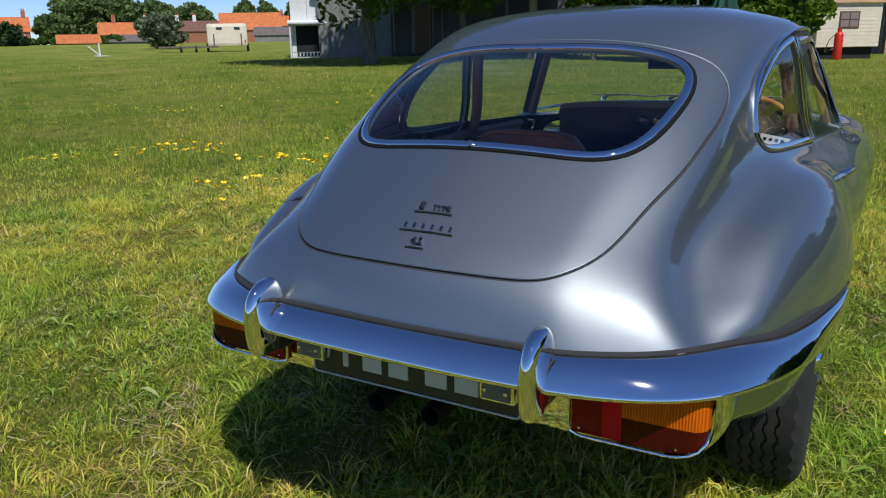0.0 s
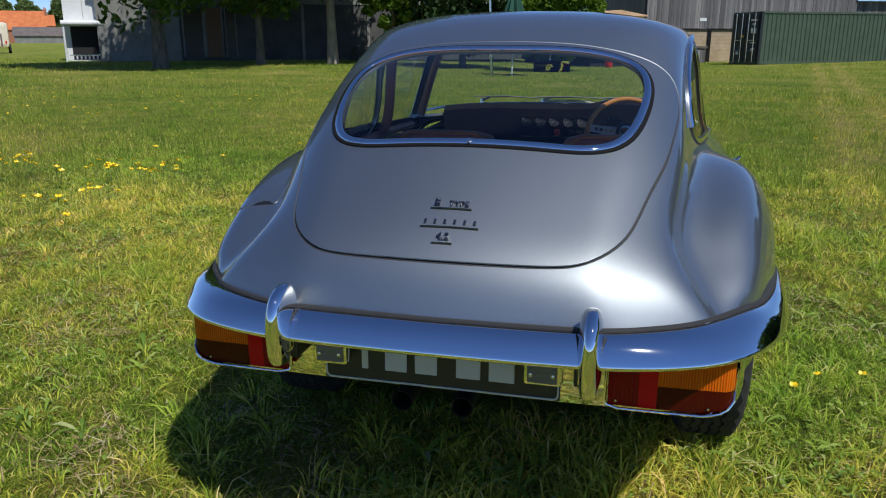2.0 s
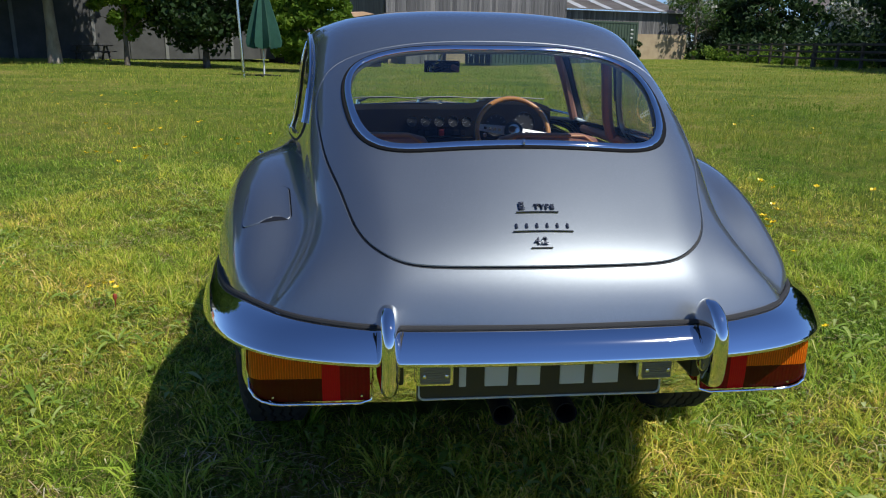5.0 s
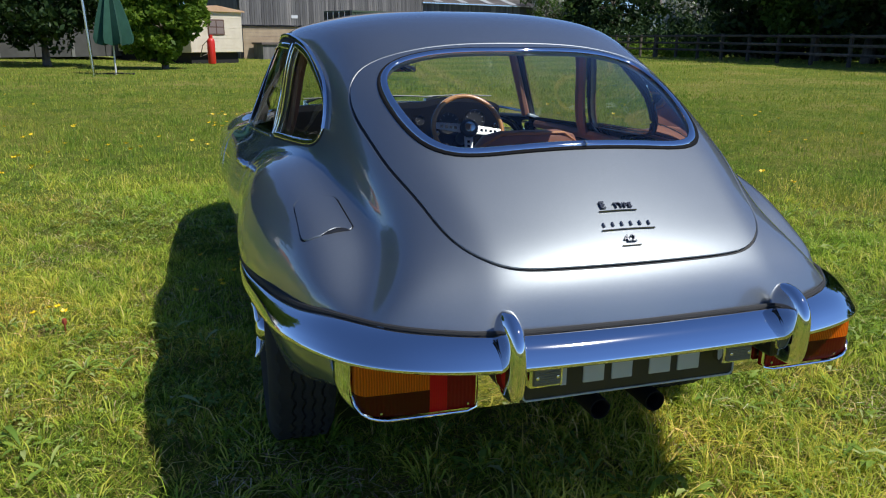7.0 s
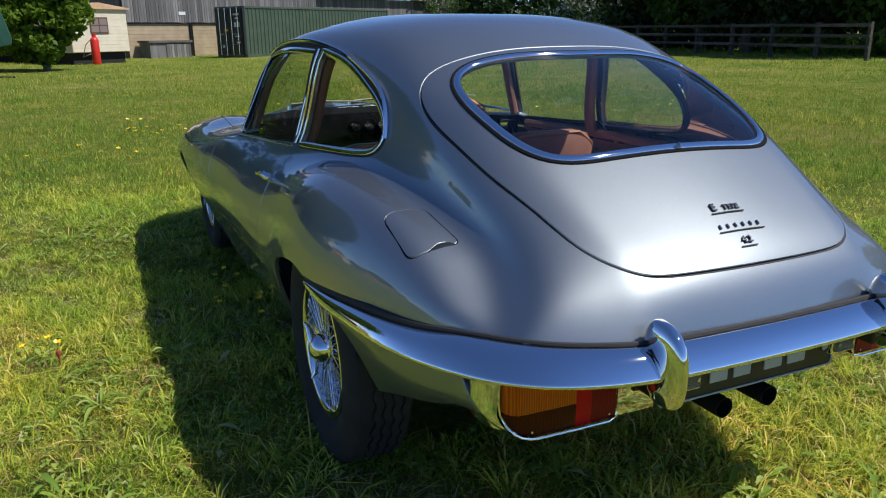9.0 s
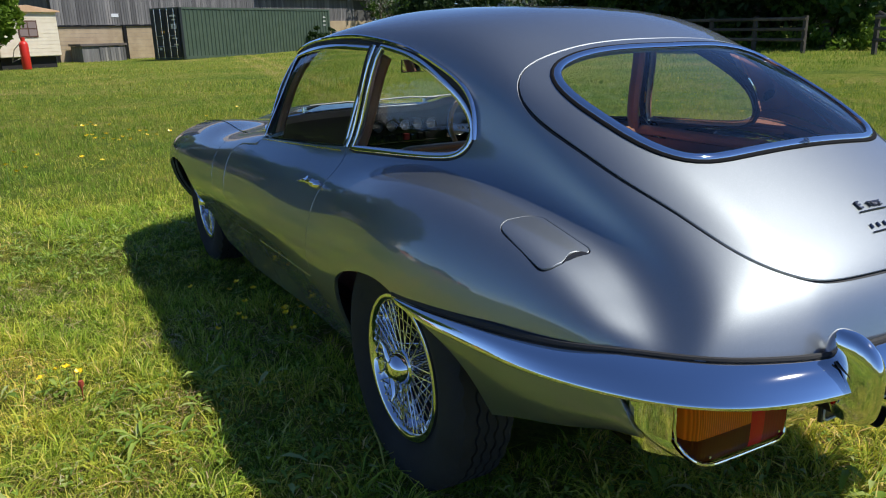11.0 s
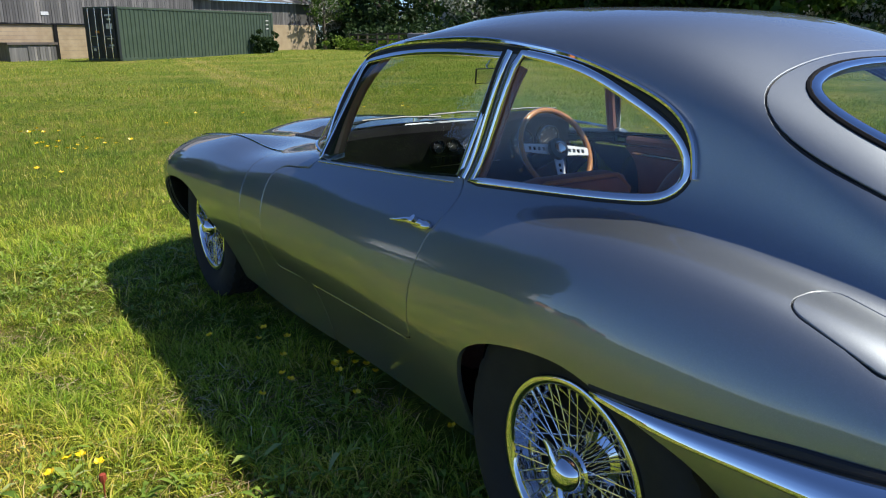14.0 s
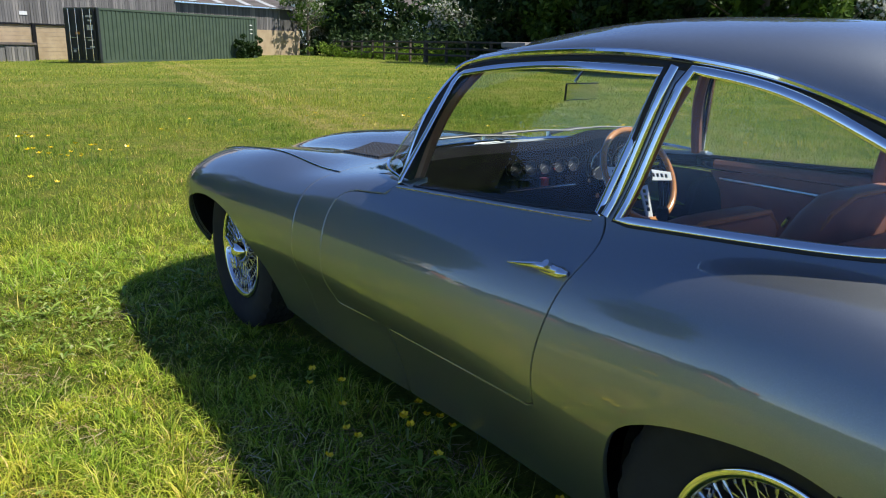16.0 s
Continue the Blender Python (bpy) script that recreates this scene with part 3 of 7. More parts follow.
def main_panels():
    plan = lambda lp: main.find(lp, [0, 1], -0.84, 0.84)
    gate, gap, hole = plan(TAILGATE), plan(grown(TAILGATE, 0.0058)), plan(REAR_GLASS)
    bot = main.v1
    cuts = [gap]
    for s in (1, -1):
        cuts += [main.side(QUARTER, s, 0.44, 1.0), main.side(REAR_ARCH, s, 0.92, bot), main.side(grown(DOOR, 0.0062), s, 0.64, bot), main.side(DOOR_GLASS, s, 0.44, 1.0)]
    flap_gap = main.find(grown(FLAP, 0.0045), [0, 1], -1.2, -0.6)
    shell = main.panel("body_shell", band(0.0, main.u1, -bot, bot, 110), cuts + [flap_gap], PAINT, car, (0.022, 0.022))
    part("gap_seal", loop_tube(main, gap, 0.011, -0.016, 6), RUBBER, shell)
    lid = main.panel("tailgate", gate, [hole], PAINT, car, (0.022, 0.022), "tailgate lid with a chrome-framed window")
    clear(main.panel("rear_window", plan(grown(REAR_GLASS, -0.001)), [], GLASS, lid, (0.03, 0.03), rim=0, lift=-0.003))
    part("window_seal", loop_tube(main, plan(grown(REAR_GLASS, 0.015)), 0.0065, -0.0015, 8), BLACK_SEAL, lid, "black rubber seal", True)
    part("window_trim", loop_tube(main, plan(grown(REAR_GLASS, 0.004)), 0.0098, 0.001, 12, flat=(1, 0.55)), CHROME, lid, "chrome window surround", True)
    uv = plan(np.array([(0.0, -0.622), (0.0, -0.626)]))
    clip = on_skin(main, uv, 0.011)[0]
    part("joint_clip", tube_bm([tuple(clip), tuple(clip + np.array([0.004, 0, 0]))], 0.007, 8), STEEL, lid)
    cap = main.panel("filler_flap", main.find(FLAP, [0, 1], -1.2, -0.6), [], PAINT, car, (0.01, 0.01), "fuel filler flap", lift=0.002)
    part("flap_well", loop_tube(main, flap_gap, 0.007, -0.012, 6), RUBBER, cap)
    # finger scoop at the flap's rear edge: a black bead for its shaded hollow
    uv = main.find(np.array([(-0.582, -0.547), (-0.566, -0.544), (-0.548, -0.541), (-0.532, -0.543), (-0.519, -0.549)]), [0, 1], -1.2, -0.6)
    p = on_skin(main, uv, -0.0015)
    part("finger_pull", tube_bm([tuple(q) for q in p], [0.002, 0.006, 0.0075, 0.006, 0.002], 8), BLACK, cap, "", True)
    for s in (1, -1):
        dg = main.side(DOOR_GLASS, s, 0.44, 1.0)
        d = main.panel("door", main.side(DOOR, s, 0.64, bot), [], PAINT, car, (0.022, 0.022))
        part("gap_seal", loop_tube(main, main.side(grown(DOOR, 0.003), s, 0.64, bot), 0.009, -0.0165, 6), BLACK_SEAL, d)
        clear(main.panel("door_window", dg, [], GLASS, d, (0.04, 0.04), rim=0, lift=-0.004))
        part("window_frame", loop_tube(main, main.side(np.concatenate([grown(DOOR_GLASS, -0.006)[39:], grown(DOOR_GLASS, -0.006)[:27]]), s, 0.44, 1.0), 0.0100, 0.001, 12, False, flat=(1, 0.30)), CHROME, d, "chrome window frame", True)
        uv = main.side(spline([(1.18, 0.803), (0.8, 0.822), (0.51, 0.836)], 20), s, 0.62, 1.1)
        part("waist_strip", loop_tube(main, uv, 0.0030, 0.001, 6, False), STEEL, d, "thin bright waist strip", True)
        # pull handle with a push button
        hp = [tuple(on_skin(main, main.side(np.array([[yy, zz]]), s, 0.85, 1.3), ll)[0]) for yy, zz, ll in ((0.648, 0.727, 0.006), (0.60, 0.730, 0.016), (0.555, 0.734, 0.024), (0.520, 0.737, 0.022), (0.503, 0.738, 0.008))]
        h = part("door_handle", tube_bm(hp, [0.003, 0.0065, 0.0095, 0.012, 0.010], 12, flat=(1, 0.9)), CHROME, d, "chrome door handle", True)
        b0 = np.array(hp[3])
        ep = [tuple(on_skin(main, main.side(np.array([[yy, zz]]), s, 0.85, 1.3), 0.005)[0]) for yy, zz in ((0.568, 0.7325), (0.545, 0.734), (0.520, 0.736), (0.498, 0.738), (0.484, 0.739))]
        part("escutcheon", tube_bm(ep, [0.005, 0.012, 0.0165, 0.0165, 0.006], 14, flat=(1, 0.8)), CHROME, h, "", True)
        part("push_button", tube_bm([tuple(b0), tuple(b0 + np.array([s * 0.014, 0, 0.012]))], 0.0085, 12), CHROME, h, "", True)
        q = clear(main.panel("quarter_window", main.side(QUARTER, s, 0.44, 1.0), [], GLASS, car, (0.04, 0.04), rim=0, lift=-0.004))
        part("frame", loop_tube(main, main.side(grown(QUARTER, -0.001), s, 0.44, 1.0), 0.0100, 0.002, 12, flat=(1, 0.35)), CHROME, q, "chrome window frame", True)
        part("seal", loop_tube(main, main.side(grown(QUARTER, 0.007), s, 0.44, 1.0), 0.006, -0.002, 8), RUBBER, q)
        post = main.side(np.stack([np.linspace(0.406, 0.485, 12), np.linspace(1.145, 0.849, 12)], 1), s, 0.44, 1.0)
        part("door_pillar", loop_tube(main, post, 0.0095, 0.004, 10, False, (1.0, 0.35)), CHROME, q, "chrome centre pillar", True)
        part("pillar_seal", loop_tube(main, main.side(np.stack([np.linspace(0.422, 0.498, 12), np.linspace(1.145, 0.849, 12)], 1), s, 0.44, 1.0), 0.008, -0.001, 6, False), RUBBER, q)
        g = part("rain_gutter", loop_tube(main, main.side(GUTTER, s, 0.38, 1.0), 0.0070, 0.005, 8, False, (0.9, 1.0)), CHROME, car, "chrome rain gutter", True)
        # black strip stands in for the shade under the gutter
        part("gutter_shadow_gap", loop_tube(main, main.side(np.stack([GUTTER[:, 0] + 0.003, GUTTER[:, 1] - 0.012], 1)[2:-3], s, 0.38, 1.0), 0.008, 0.0, 6, False, (1.0, 0.4)), RUBBER, g)
    # roof lining
    part_uv = band(0.03, 1.20, -0.46, 0.46, 40)
    main.panel("headlining", part_uv, [], LINING, car, (0.06, 0.05), "pale grey headlining", rim=0, lift=-0.022)


def nose_panels():
    b = nose.v1
    arches = [nose.side(FRONT_ARCH, s, 0.7, b) for s in (1, -1)]
    doors = [nose.side(grown(DOOR, 0.0055), s, 0.5, b) for s in (1, -1)]
    split, seam = 0.50, 0.63
    a = np.linspace(-0.97, 0.97, 60)
    screen = np.stack([0.628 * np.sin(a * 1.45) / math.sin(1.45), 1.485 - 0.300 * np.abs(a) ** 3.2], 1)
    cabin_hole = nose.find(np.concatenate([screen, np.stack([np.linspace(0.60, -0.60, 40), np.full(40, 1.118)], 1)]), [0, 1], -0.72, 0.72)
    nose.panel("scuttle", band(0.014, split - 0.003, -b, b, 100), doors + [cabin_hole], PAINT, car, (0.02, 0.02))
    for s in (1, -1):
        nose.panel("wing", band(split + 0.003, nose.u1, s * (seam + 0.0025), s * b, 90), arches, PAINT, car, (0.025, 0.025))
        uv = np.stack([np.linspace(split, nose.u1 - 0.25, 60), np.full(60, s * seam)], 1)
        part("wing_bead", loop_tube(nose, uv, 0.003, 0.0015, 6, False), CHROME, car, "thin chrome bead", True)
    bonnet = nose.panel("bonnet", band(split + 0.003, nose.u1, -seam, seam, 90), [], PAINT, car, (0.025, 0.025), "long forward-hinged bonnet with a centre bulge")
    part("gap_seal", loop_tube(nose, np.stack([np.full(80, split), np.linspace(-1.2, 1.2, 80)], 1), 0.009, -0.0165, 6, False), BLACK_SEAL, bonnet)
    # louvre rows on both sides of the bulge
    for s in (1, -1):
        for k in range(14):
            u = 0.600 + k * 0.0225
            uv = np.stack([np.full(7, u), np.linspace(s * 0.285, s * 0.440, 7)], 1)
            part("louvre", loop_tube(nose, uv, 0.0080, 0.0, 10, False, (1.0, 0.75)), PAINT, bonnet, "", True)
            # no opening is cut: a dark bead stands in for the slot's shade
            part("louvre_slot", loop_tube(nose, uv + np.array([-0.0105, 0]), 0.0062, 0.0012, 6, False), DARK, bonnet)
    # mouth behind the nose
    part("mouth", box_bm(-0.42, 0.42, 3.0, 3.2, 0.32, 0.52, 0.05), DARK, car)


    for s in (1, -1):
        tip = spline([(s * 0.30, 3.345, 0.42), (s * 0.44, 3.27, 0.42), (s * 0.56, 3.185, 0.415), (s * 0.645, 3.09, 0.41), (s * 0.69, 3.005, 0.405)], 16)
        part("front_bumper", tube_bm([tuple(p) for p in tip], [0.026] * 11 + [0.025, 0.023, 0.02, 0.015, 0.007], 12, flat=(0.7, 1.0)), CHROME, car, "chrome front quarter bumper", True)


main_panels()
nose_panels()


# ---- rear bumper, lamps, plate, exhaust ----
def bumper():
    """A sloped chrome blade between an upper edge at the body and a lower, outer edge."""
    low = spline([(0, -0.998, 0.585), (0.2, -0.996, 0.586), (0.336, -0.986, 0.586), (0.425, -0.966, 0.586), (0.513, -0.929, 0.586), (0.585, -0.866, 0.583), (0.639, -0.783, 0.579), (0.683, -0.679, 0.574), (0.714, -0.55, 0.568), (0.736, -0.40, 0.565), (0.750, -0.27, 0.562), (0.754, -0.115, 0.567)], 64)
    up = spline([(0, -0.953, 0.631), (0.2, -0.950, 0.632), (0.33, -0.942, 0.634), (0.41, -0.916, 0.635), (0.485, -0.872, 0.634), (0.548, -0.804, 0.631), (0.600, -0.732, 0.627), (0.645, -0.643, 0.614), (0.683, -0.53, 0.603), (0.713, -0.40, 0.593), (0.736, -0.26, 0.582), (0.752, -0.112, 0.574)], 64)
    flip = np.array([-1, 1, 1])
    low, up = np.concatenate([low[:0:-1] * flip, low]), np.concatenate([up[:0:-1] * flip, up])
    bm = bmesh.new()
    rings = []
    n = len(low)
    for i in range(n):
        d = low[min(i + 1, n - 1)][:2] - low[max(i - 1, 0)][:2]
        o = Vector((d[1], -d[0], 0)).normalized()
        p, q = Vector(up[i]), Vector(low[i])
        side = q - p
        k = min(1.0, side.length / 0.05)
        bulge = (o + Vector((0, 0, 1.0))).normalized() * 0.010 * k
        ring = [p - o * 0.010 * k - Vector((0, 0, 0.003)), p - o * 0.003 * k]
        for t in (0.10, 0.25, 0.42, 0.60, 0.76, 0.88, 0.96):
            ring.append(p + side * t + bulge * (4 * t * (1 - t)) + o * 0.004 * k * t ** 6)
        z = Vector((0, 0, 1))
        ring += [q + o * 0.004 * k - z * 0.001, q + o * 0.004 * k - z * 0.005 * k, q + o * 0.001 * k - z * 0.008 * k, q - o * 0.006 * k - z * 0.008 * k, q - o * 0.018 * k - z * 0.004 * k]
        rings.append([bm.verts.new(v) for v in ring])
    k = len(rings[0])
    for r0, r1 in zip(rings[:-1], rings[1:]):
        for j in range(k):
            bm.faces.new((r0[j], r0[(j + 1) % k], r1[(j + 1) % k], r1[j]))
    bm.faces.new(rings[0])
    bm.faces.new(rings[-1])
    bmesh.ops.recalc_face_normals(bm, faces=bm.faces)
    bar = part("rear_bumper", bm, CHROME, car, "chrome wrap-round rear bumper", False)
    bar.data.shade_smooth()
    along = np.clip((up[:, 1] + 0.72) / 0.25, 0, 1)
    gasket = np.array([p + np.array([0, 0.004, 0.002 + 0.005 * k]) - np.array([p[0], 0, 0]) * 0.012 for p, k in zip(up, along)])
    part("bumper_gasket", tube_bm([tuple(p) for p in gasket], 0.0052 + 0.0045 * along, 8), RUBBER, car, "black rubber bumper seal", True)
    for s in (1, -1):
        bm = bmesh.new()
        rings = []
        for z, front, back, w in spline([(0.525, -0.998, -0.965, 0.006), (0.529, -1.010, -0.955, 0.0125), (0.543, -1.022, -0.945, 0.0165), (0.575, -1.029, -0.938, 0.0180), (0.612, -1.030, -0.930, 0.0185), (0.638, -1.026, -0.926, 0.0180), (0.660, -1.014, -0.930, 0.0165), (0.674, -0.998, -0.936, 0.013), (0.682, -0.980, -0.944, 0.008), (0.684, -0.968, -0.952, 0.003)], 30):
            ring = []
            for q in range(24):
                a = q * math.tau / 24
                cx, cy = math.cos(a), math.sin(a)
                t = 0.5 + 0.5 * math.copysign(abs(cy) ** 0.8, cy)
                flare = 1 + (0.60 if z > 0.55 else 0.30) * t ** 1.6
                ring.append(bm.verts.new((s * 0.303 + math.copysign(abs(cx) ** 0.8, cx) * w * flare, front + (back - front) * t, z)))
            rings.append(ring)
        for r0, r1 in zip(rings[:-1], rings[1:]):
            for j in range(24):
                bm.faces.new((r0[j], r0[(j + 1) % 24], r1[(j + 1) % 24], r1[j]))
        bm.faces.new(rings[0])
        bm.faces.new(rings[-1])
        bmesh.ops.recalc_face_normals(bm, faces=bm.faces)
        o = part("overrider", bm, CHROME, car, "chrome bumper overrider", False)
        o.data.shade_smooth()
        for e in (-1, 1):
            w = 0.0275
            edge = [(s * 0.303 + e * (w - 0.001), -0.958, 0.632), (s * 0.303 + e * (w - 0.007), -0.982, 0.615), (s * 0.303 + e * (w - 0.010), -0.998, 0.592), (s * 0.303 + e * (w - 0.010), -0.998, 0.575)]
            part("gasket", tube_bm(edge, 0.0018, 6), RUBBER, o, "black rubber gasket", True)


def settled(build, dy, dz):
    """Builds car fittings and sets them at their mounting height."""
    before = set(car.children)
    build()
    for ob in car.children:
        if ob not in before:
            ob.location = ob.location + Vector((0, dy, dz))


bumper()


def lens_material(name, tone, ribs, relief=0.6):
    m = mat(name, tone, 0.2, 0.0, Coat_Weight=0.12, Coat_Roughness=0.04, Specular_IOR_Level=0.15)
    bsdf(m).inputs["Subsurface Weight"].default_value = 0.3
    bsdf(m).inputs["Subsurface Radius"].default_value = (0.02, 0.006, 0.002)
    w = node(m, "ShaderNodeTexWave", Scale=ribs, Distortion=0.0)
    w.bands_direction = 'X'
    link(m, coords(m), w.inputs["Vector"])
    bp = node(m, "ShaderNodeBump", Strength=relief, Distance=0.002)
    link(m, w.outputs["Fac"], bp.inputs["Height"])
    link(m, bp.outputs[0], bsdf(m).inputs["Normal"])
    # groove shade and crest light of the ribs are put into the colour too
    r = ramp(m, w.outputs["Fac"], [(0.0, tuple(c * (1 - relief * 0.5) for c in tone)), (1.0, tuple(min(1, c * (1 + relief * 0.25)) for c in tone))])
    link(m, r, bsdf(m).inputs["Base Color"])
    return m


AMBER = lens_material("amber_lens", (0.60, 0.120, 0.004), 62)
RED = lens_material("red_lens", (0.50, 0.003, 0.008), 70, 0.15)
DEEP_RED = lens_material("deep_red_lens", (0.20, 0.003, 0.006), 40, 0.2)
BROWN_RED = lens_material("brown_red_lens", (0.060, 0.004, 0.002), 40, 0.12)
LENS_CLEAR = mat("ribbed_clear_lens", (0.20, 0.19, 0.14), 0.15)

LAMP_Y, LAMP_LOW, LAMP_TOP = -0.875, 0.463, 0.580


def lamp_curve(a):
    """Plan of the lamp's face from its inner end (0) round its outer corner (1)."""
    if a < 0.8:
        return 0.338 + 0.208 * a / 0.8, LAMP_Y - 0.012 + 0.004 * (a / 0.8) ** 2
    t = (a - 0.8) / 0.2 * math.pi / 2
    return 0.546 + 0.028 * math.sin(t), LAMP_Y - 0.008 + 0.032 * (1 - math.cos(t))


def lamp_low(a):
    return LAMP_LOW + (0.044 * ((a - 0.64) / 0.36) ** 2.0 if a > 0.64 else 0.0)


def lens_bm(s, a0, a1, low, top):
    """A stretch of the lamp's face between two heights, with depth."""
    bm = bmesh.new()
    nx, nz = 12, 4
    front, back = [], []
    for j in range(nz + 1):
        f, k = [], []
        for i in range(nx + 1):
            a = a0 + (a1 - a0) * i / nx
            x, y = lamp_curve(a)
            lo = low if low else lamp_low(a)
            z = lo + (top - lo) * j / nz
            edge = ((z - 0.52) / 0.06) ** 4 * 0.004
            f.append(bm.verts.new((s * x, y + edge, z)))
            k.append(bm.verts.new((s * (x - 0.012 * a), y + 0.025, z)))
        front.append(f)
        back.append(k)
    for g in (front, back):
        for j in range(nz):
            for i in range(nx):
                bm.faces.new((g[j][i], g[j][i + 1], g[j + 1][i + 1], g[j + 1][i]))
    for j in range(nz):
        for i in (0, nx):
            bm.faces.new((front[j][i], front[j + 1][i], back[j + 1][i], back[j][i]))
    for i in range(nx):
        for j in (0, nz):
            bm.faces.new((front[j][i], front[j][i + 1], back[j][i + 1], back[j][i]))
    bmesh.ops.recalc_face_normals(bm, faces=bm.faces)
    return bm


def tail_lamp(s):
    base = thing_part("tail_lamp", car, "amber and red tail lamp with a chrome rim")
    part("amber_lens", lens_bm(s, 0.355, 1.0, 0.5125, LAMP_TOP), AMBER, base, "amber indicator lens", True)
    part("tail_lens", lens_bm(s, 0.355, 1.0, 0.0, 0.512), BROWN_RED, base, "dark red tail lens", True)
    part("red_reflector", lens_bm(s, 0.222, 0.3545, 0.0, LAMP_TOP), RED, base, "bright red reflector", True)
    part("stop_lens", lens_bm(s, 0.0, 0.2215, 0.0, LAMP_TOP), DEEP_RED, base, "dark red stop lens", True)
    rim = [(s * 0.333, LAMP_Y - 0.008, LAMP_TOP), (s * 0.333, LAMP_Y - 0.008, 0.475), (s * 0.336, LAMP_Y - 0.010, 0.464)]
    for k in range(1, 16):
        x, y = lamp_curve(k / 15)
        rim.append((s * (x + 0.001), y - 0.003, lamp_low(k / 15) - 0.003))
    x, y = lamp_curve(1.0)
    rim += [(s * (x + 0.004), y, 0.53), (s * (x + 0.004), y, LAMP_TOP)]
    part("rim", tube_bm(rim, 0.0030, 8), CHROME, base, "chrome lamp rim", True)
    # the chromed plinth carries the lamp's outer end back to the body
    edge = [(*lamp_curve(a), lamp_low(a) - 0.006) for a in np.linspace(0.62, 1.0, 10)]
    edge += [(x, y, z) for z in np.linspace(0.502, 0.592, 7)]
    bm = bmesh.new()
    rings = []
    for k in range(12):
        a = min(k, 10) / 10
        out, back = 0.005 + 0.020 * math.sin(a * 1.5), 0.004 + 0.070 * a
        ring = []
        for j, (px, py, pz) in enumerate(edge):
            w = min(1.0, max(0.0, (px - 0.46) / 0.09))
            shrink = 0.03 if k == 11 else 0.0
            ring.append(bm.verts.new((s * (px + out * w - shrink), py + back * (0.35 + 0.65 * w), pz - 0.004 * (1 - w) + 0.012 * a * a * (1 if pz < 0.53 else 0) + shrink * 0.4)))
        rings.append(ring)
    for r0, r1 in zip(rings[:-1], rings[1:]):
        for j in range(len(edge) - 1):
            bm.faces.new((r0[j], r0[j + 1], r1[j + 1], r1[j]))
    bmesh.ops.recalc_face_normals(bm, faces=bm.faces)
    part("plinth", bm, CHROME, base, "chrome lamp plinth", True)
    part("housing", box_bm(min(s * 0.345, s * 0.50), max(s * 0.345, s * 0.50), LAMP_Y + 0.008, LAMP_Y + 0.05, 0.475, 0.585, 0.006), BLACK, base)
    for a, z in ((0.06, 0.474), (0.72, 0.474)):
        x, y = lamp_curve(a)
        part("screw", lathe_bm([(0.0, -0.001), (0.0024, -0.0005), (0.0024, 0.004), (0.0, 0.004)], 8, 'Y'), STEEL, base).location = (s * x, y - 0.001, z)


def thing_part(name, parent, label=""):
    ob = new(name)
    ob.parent = parent
    return tagged(ob, label)


tail_lamp(1)
tail_lamp(-1)


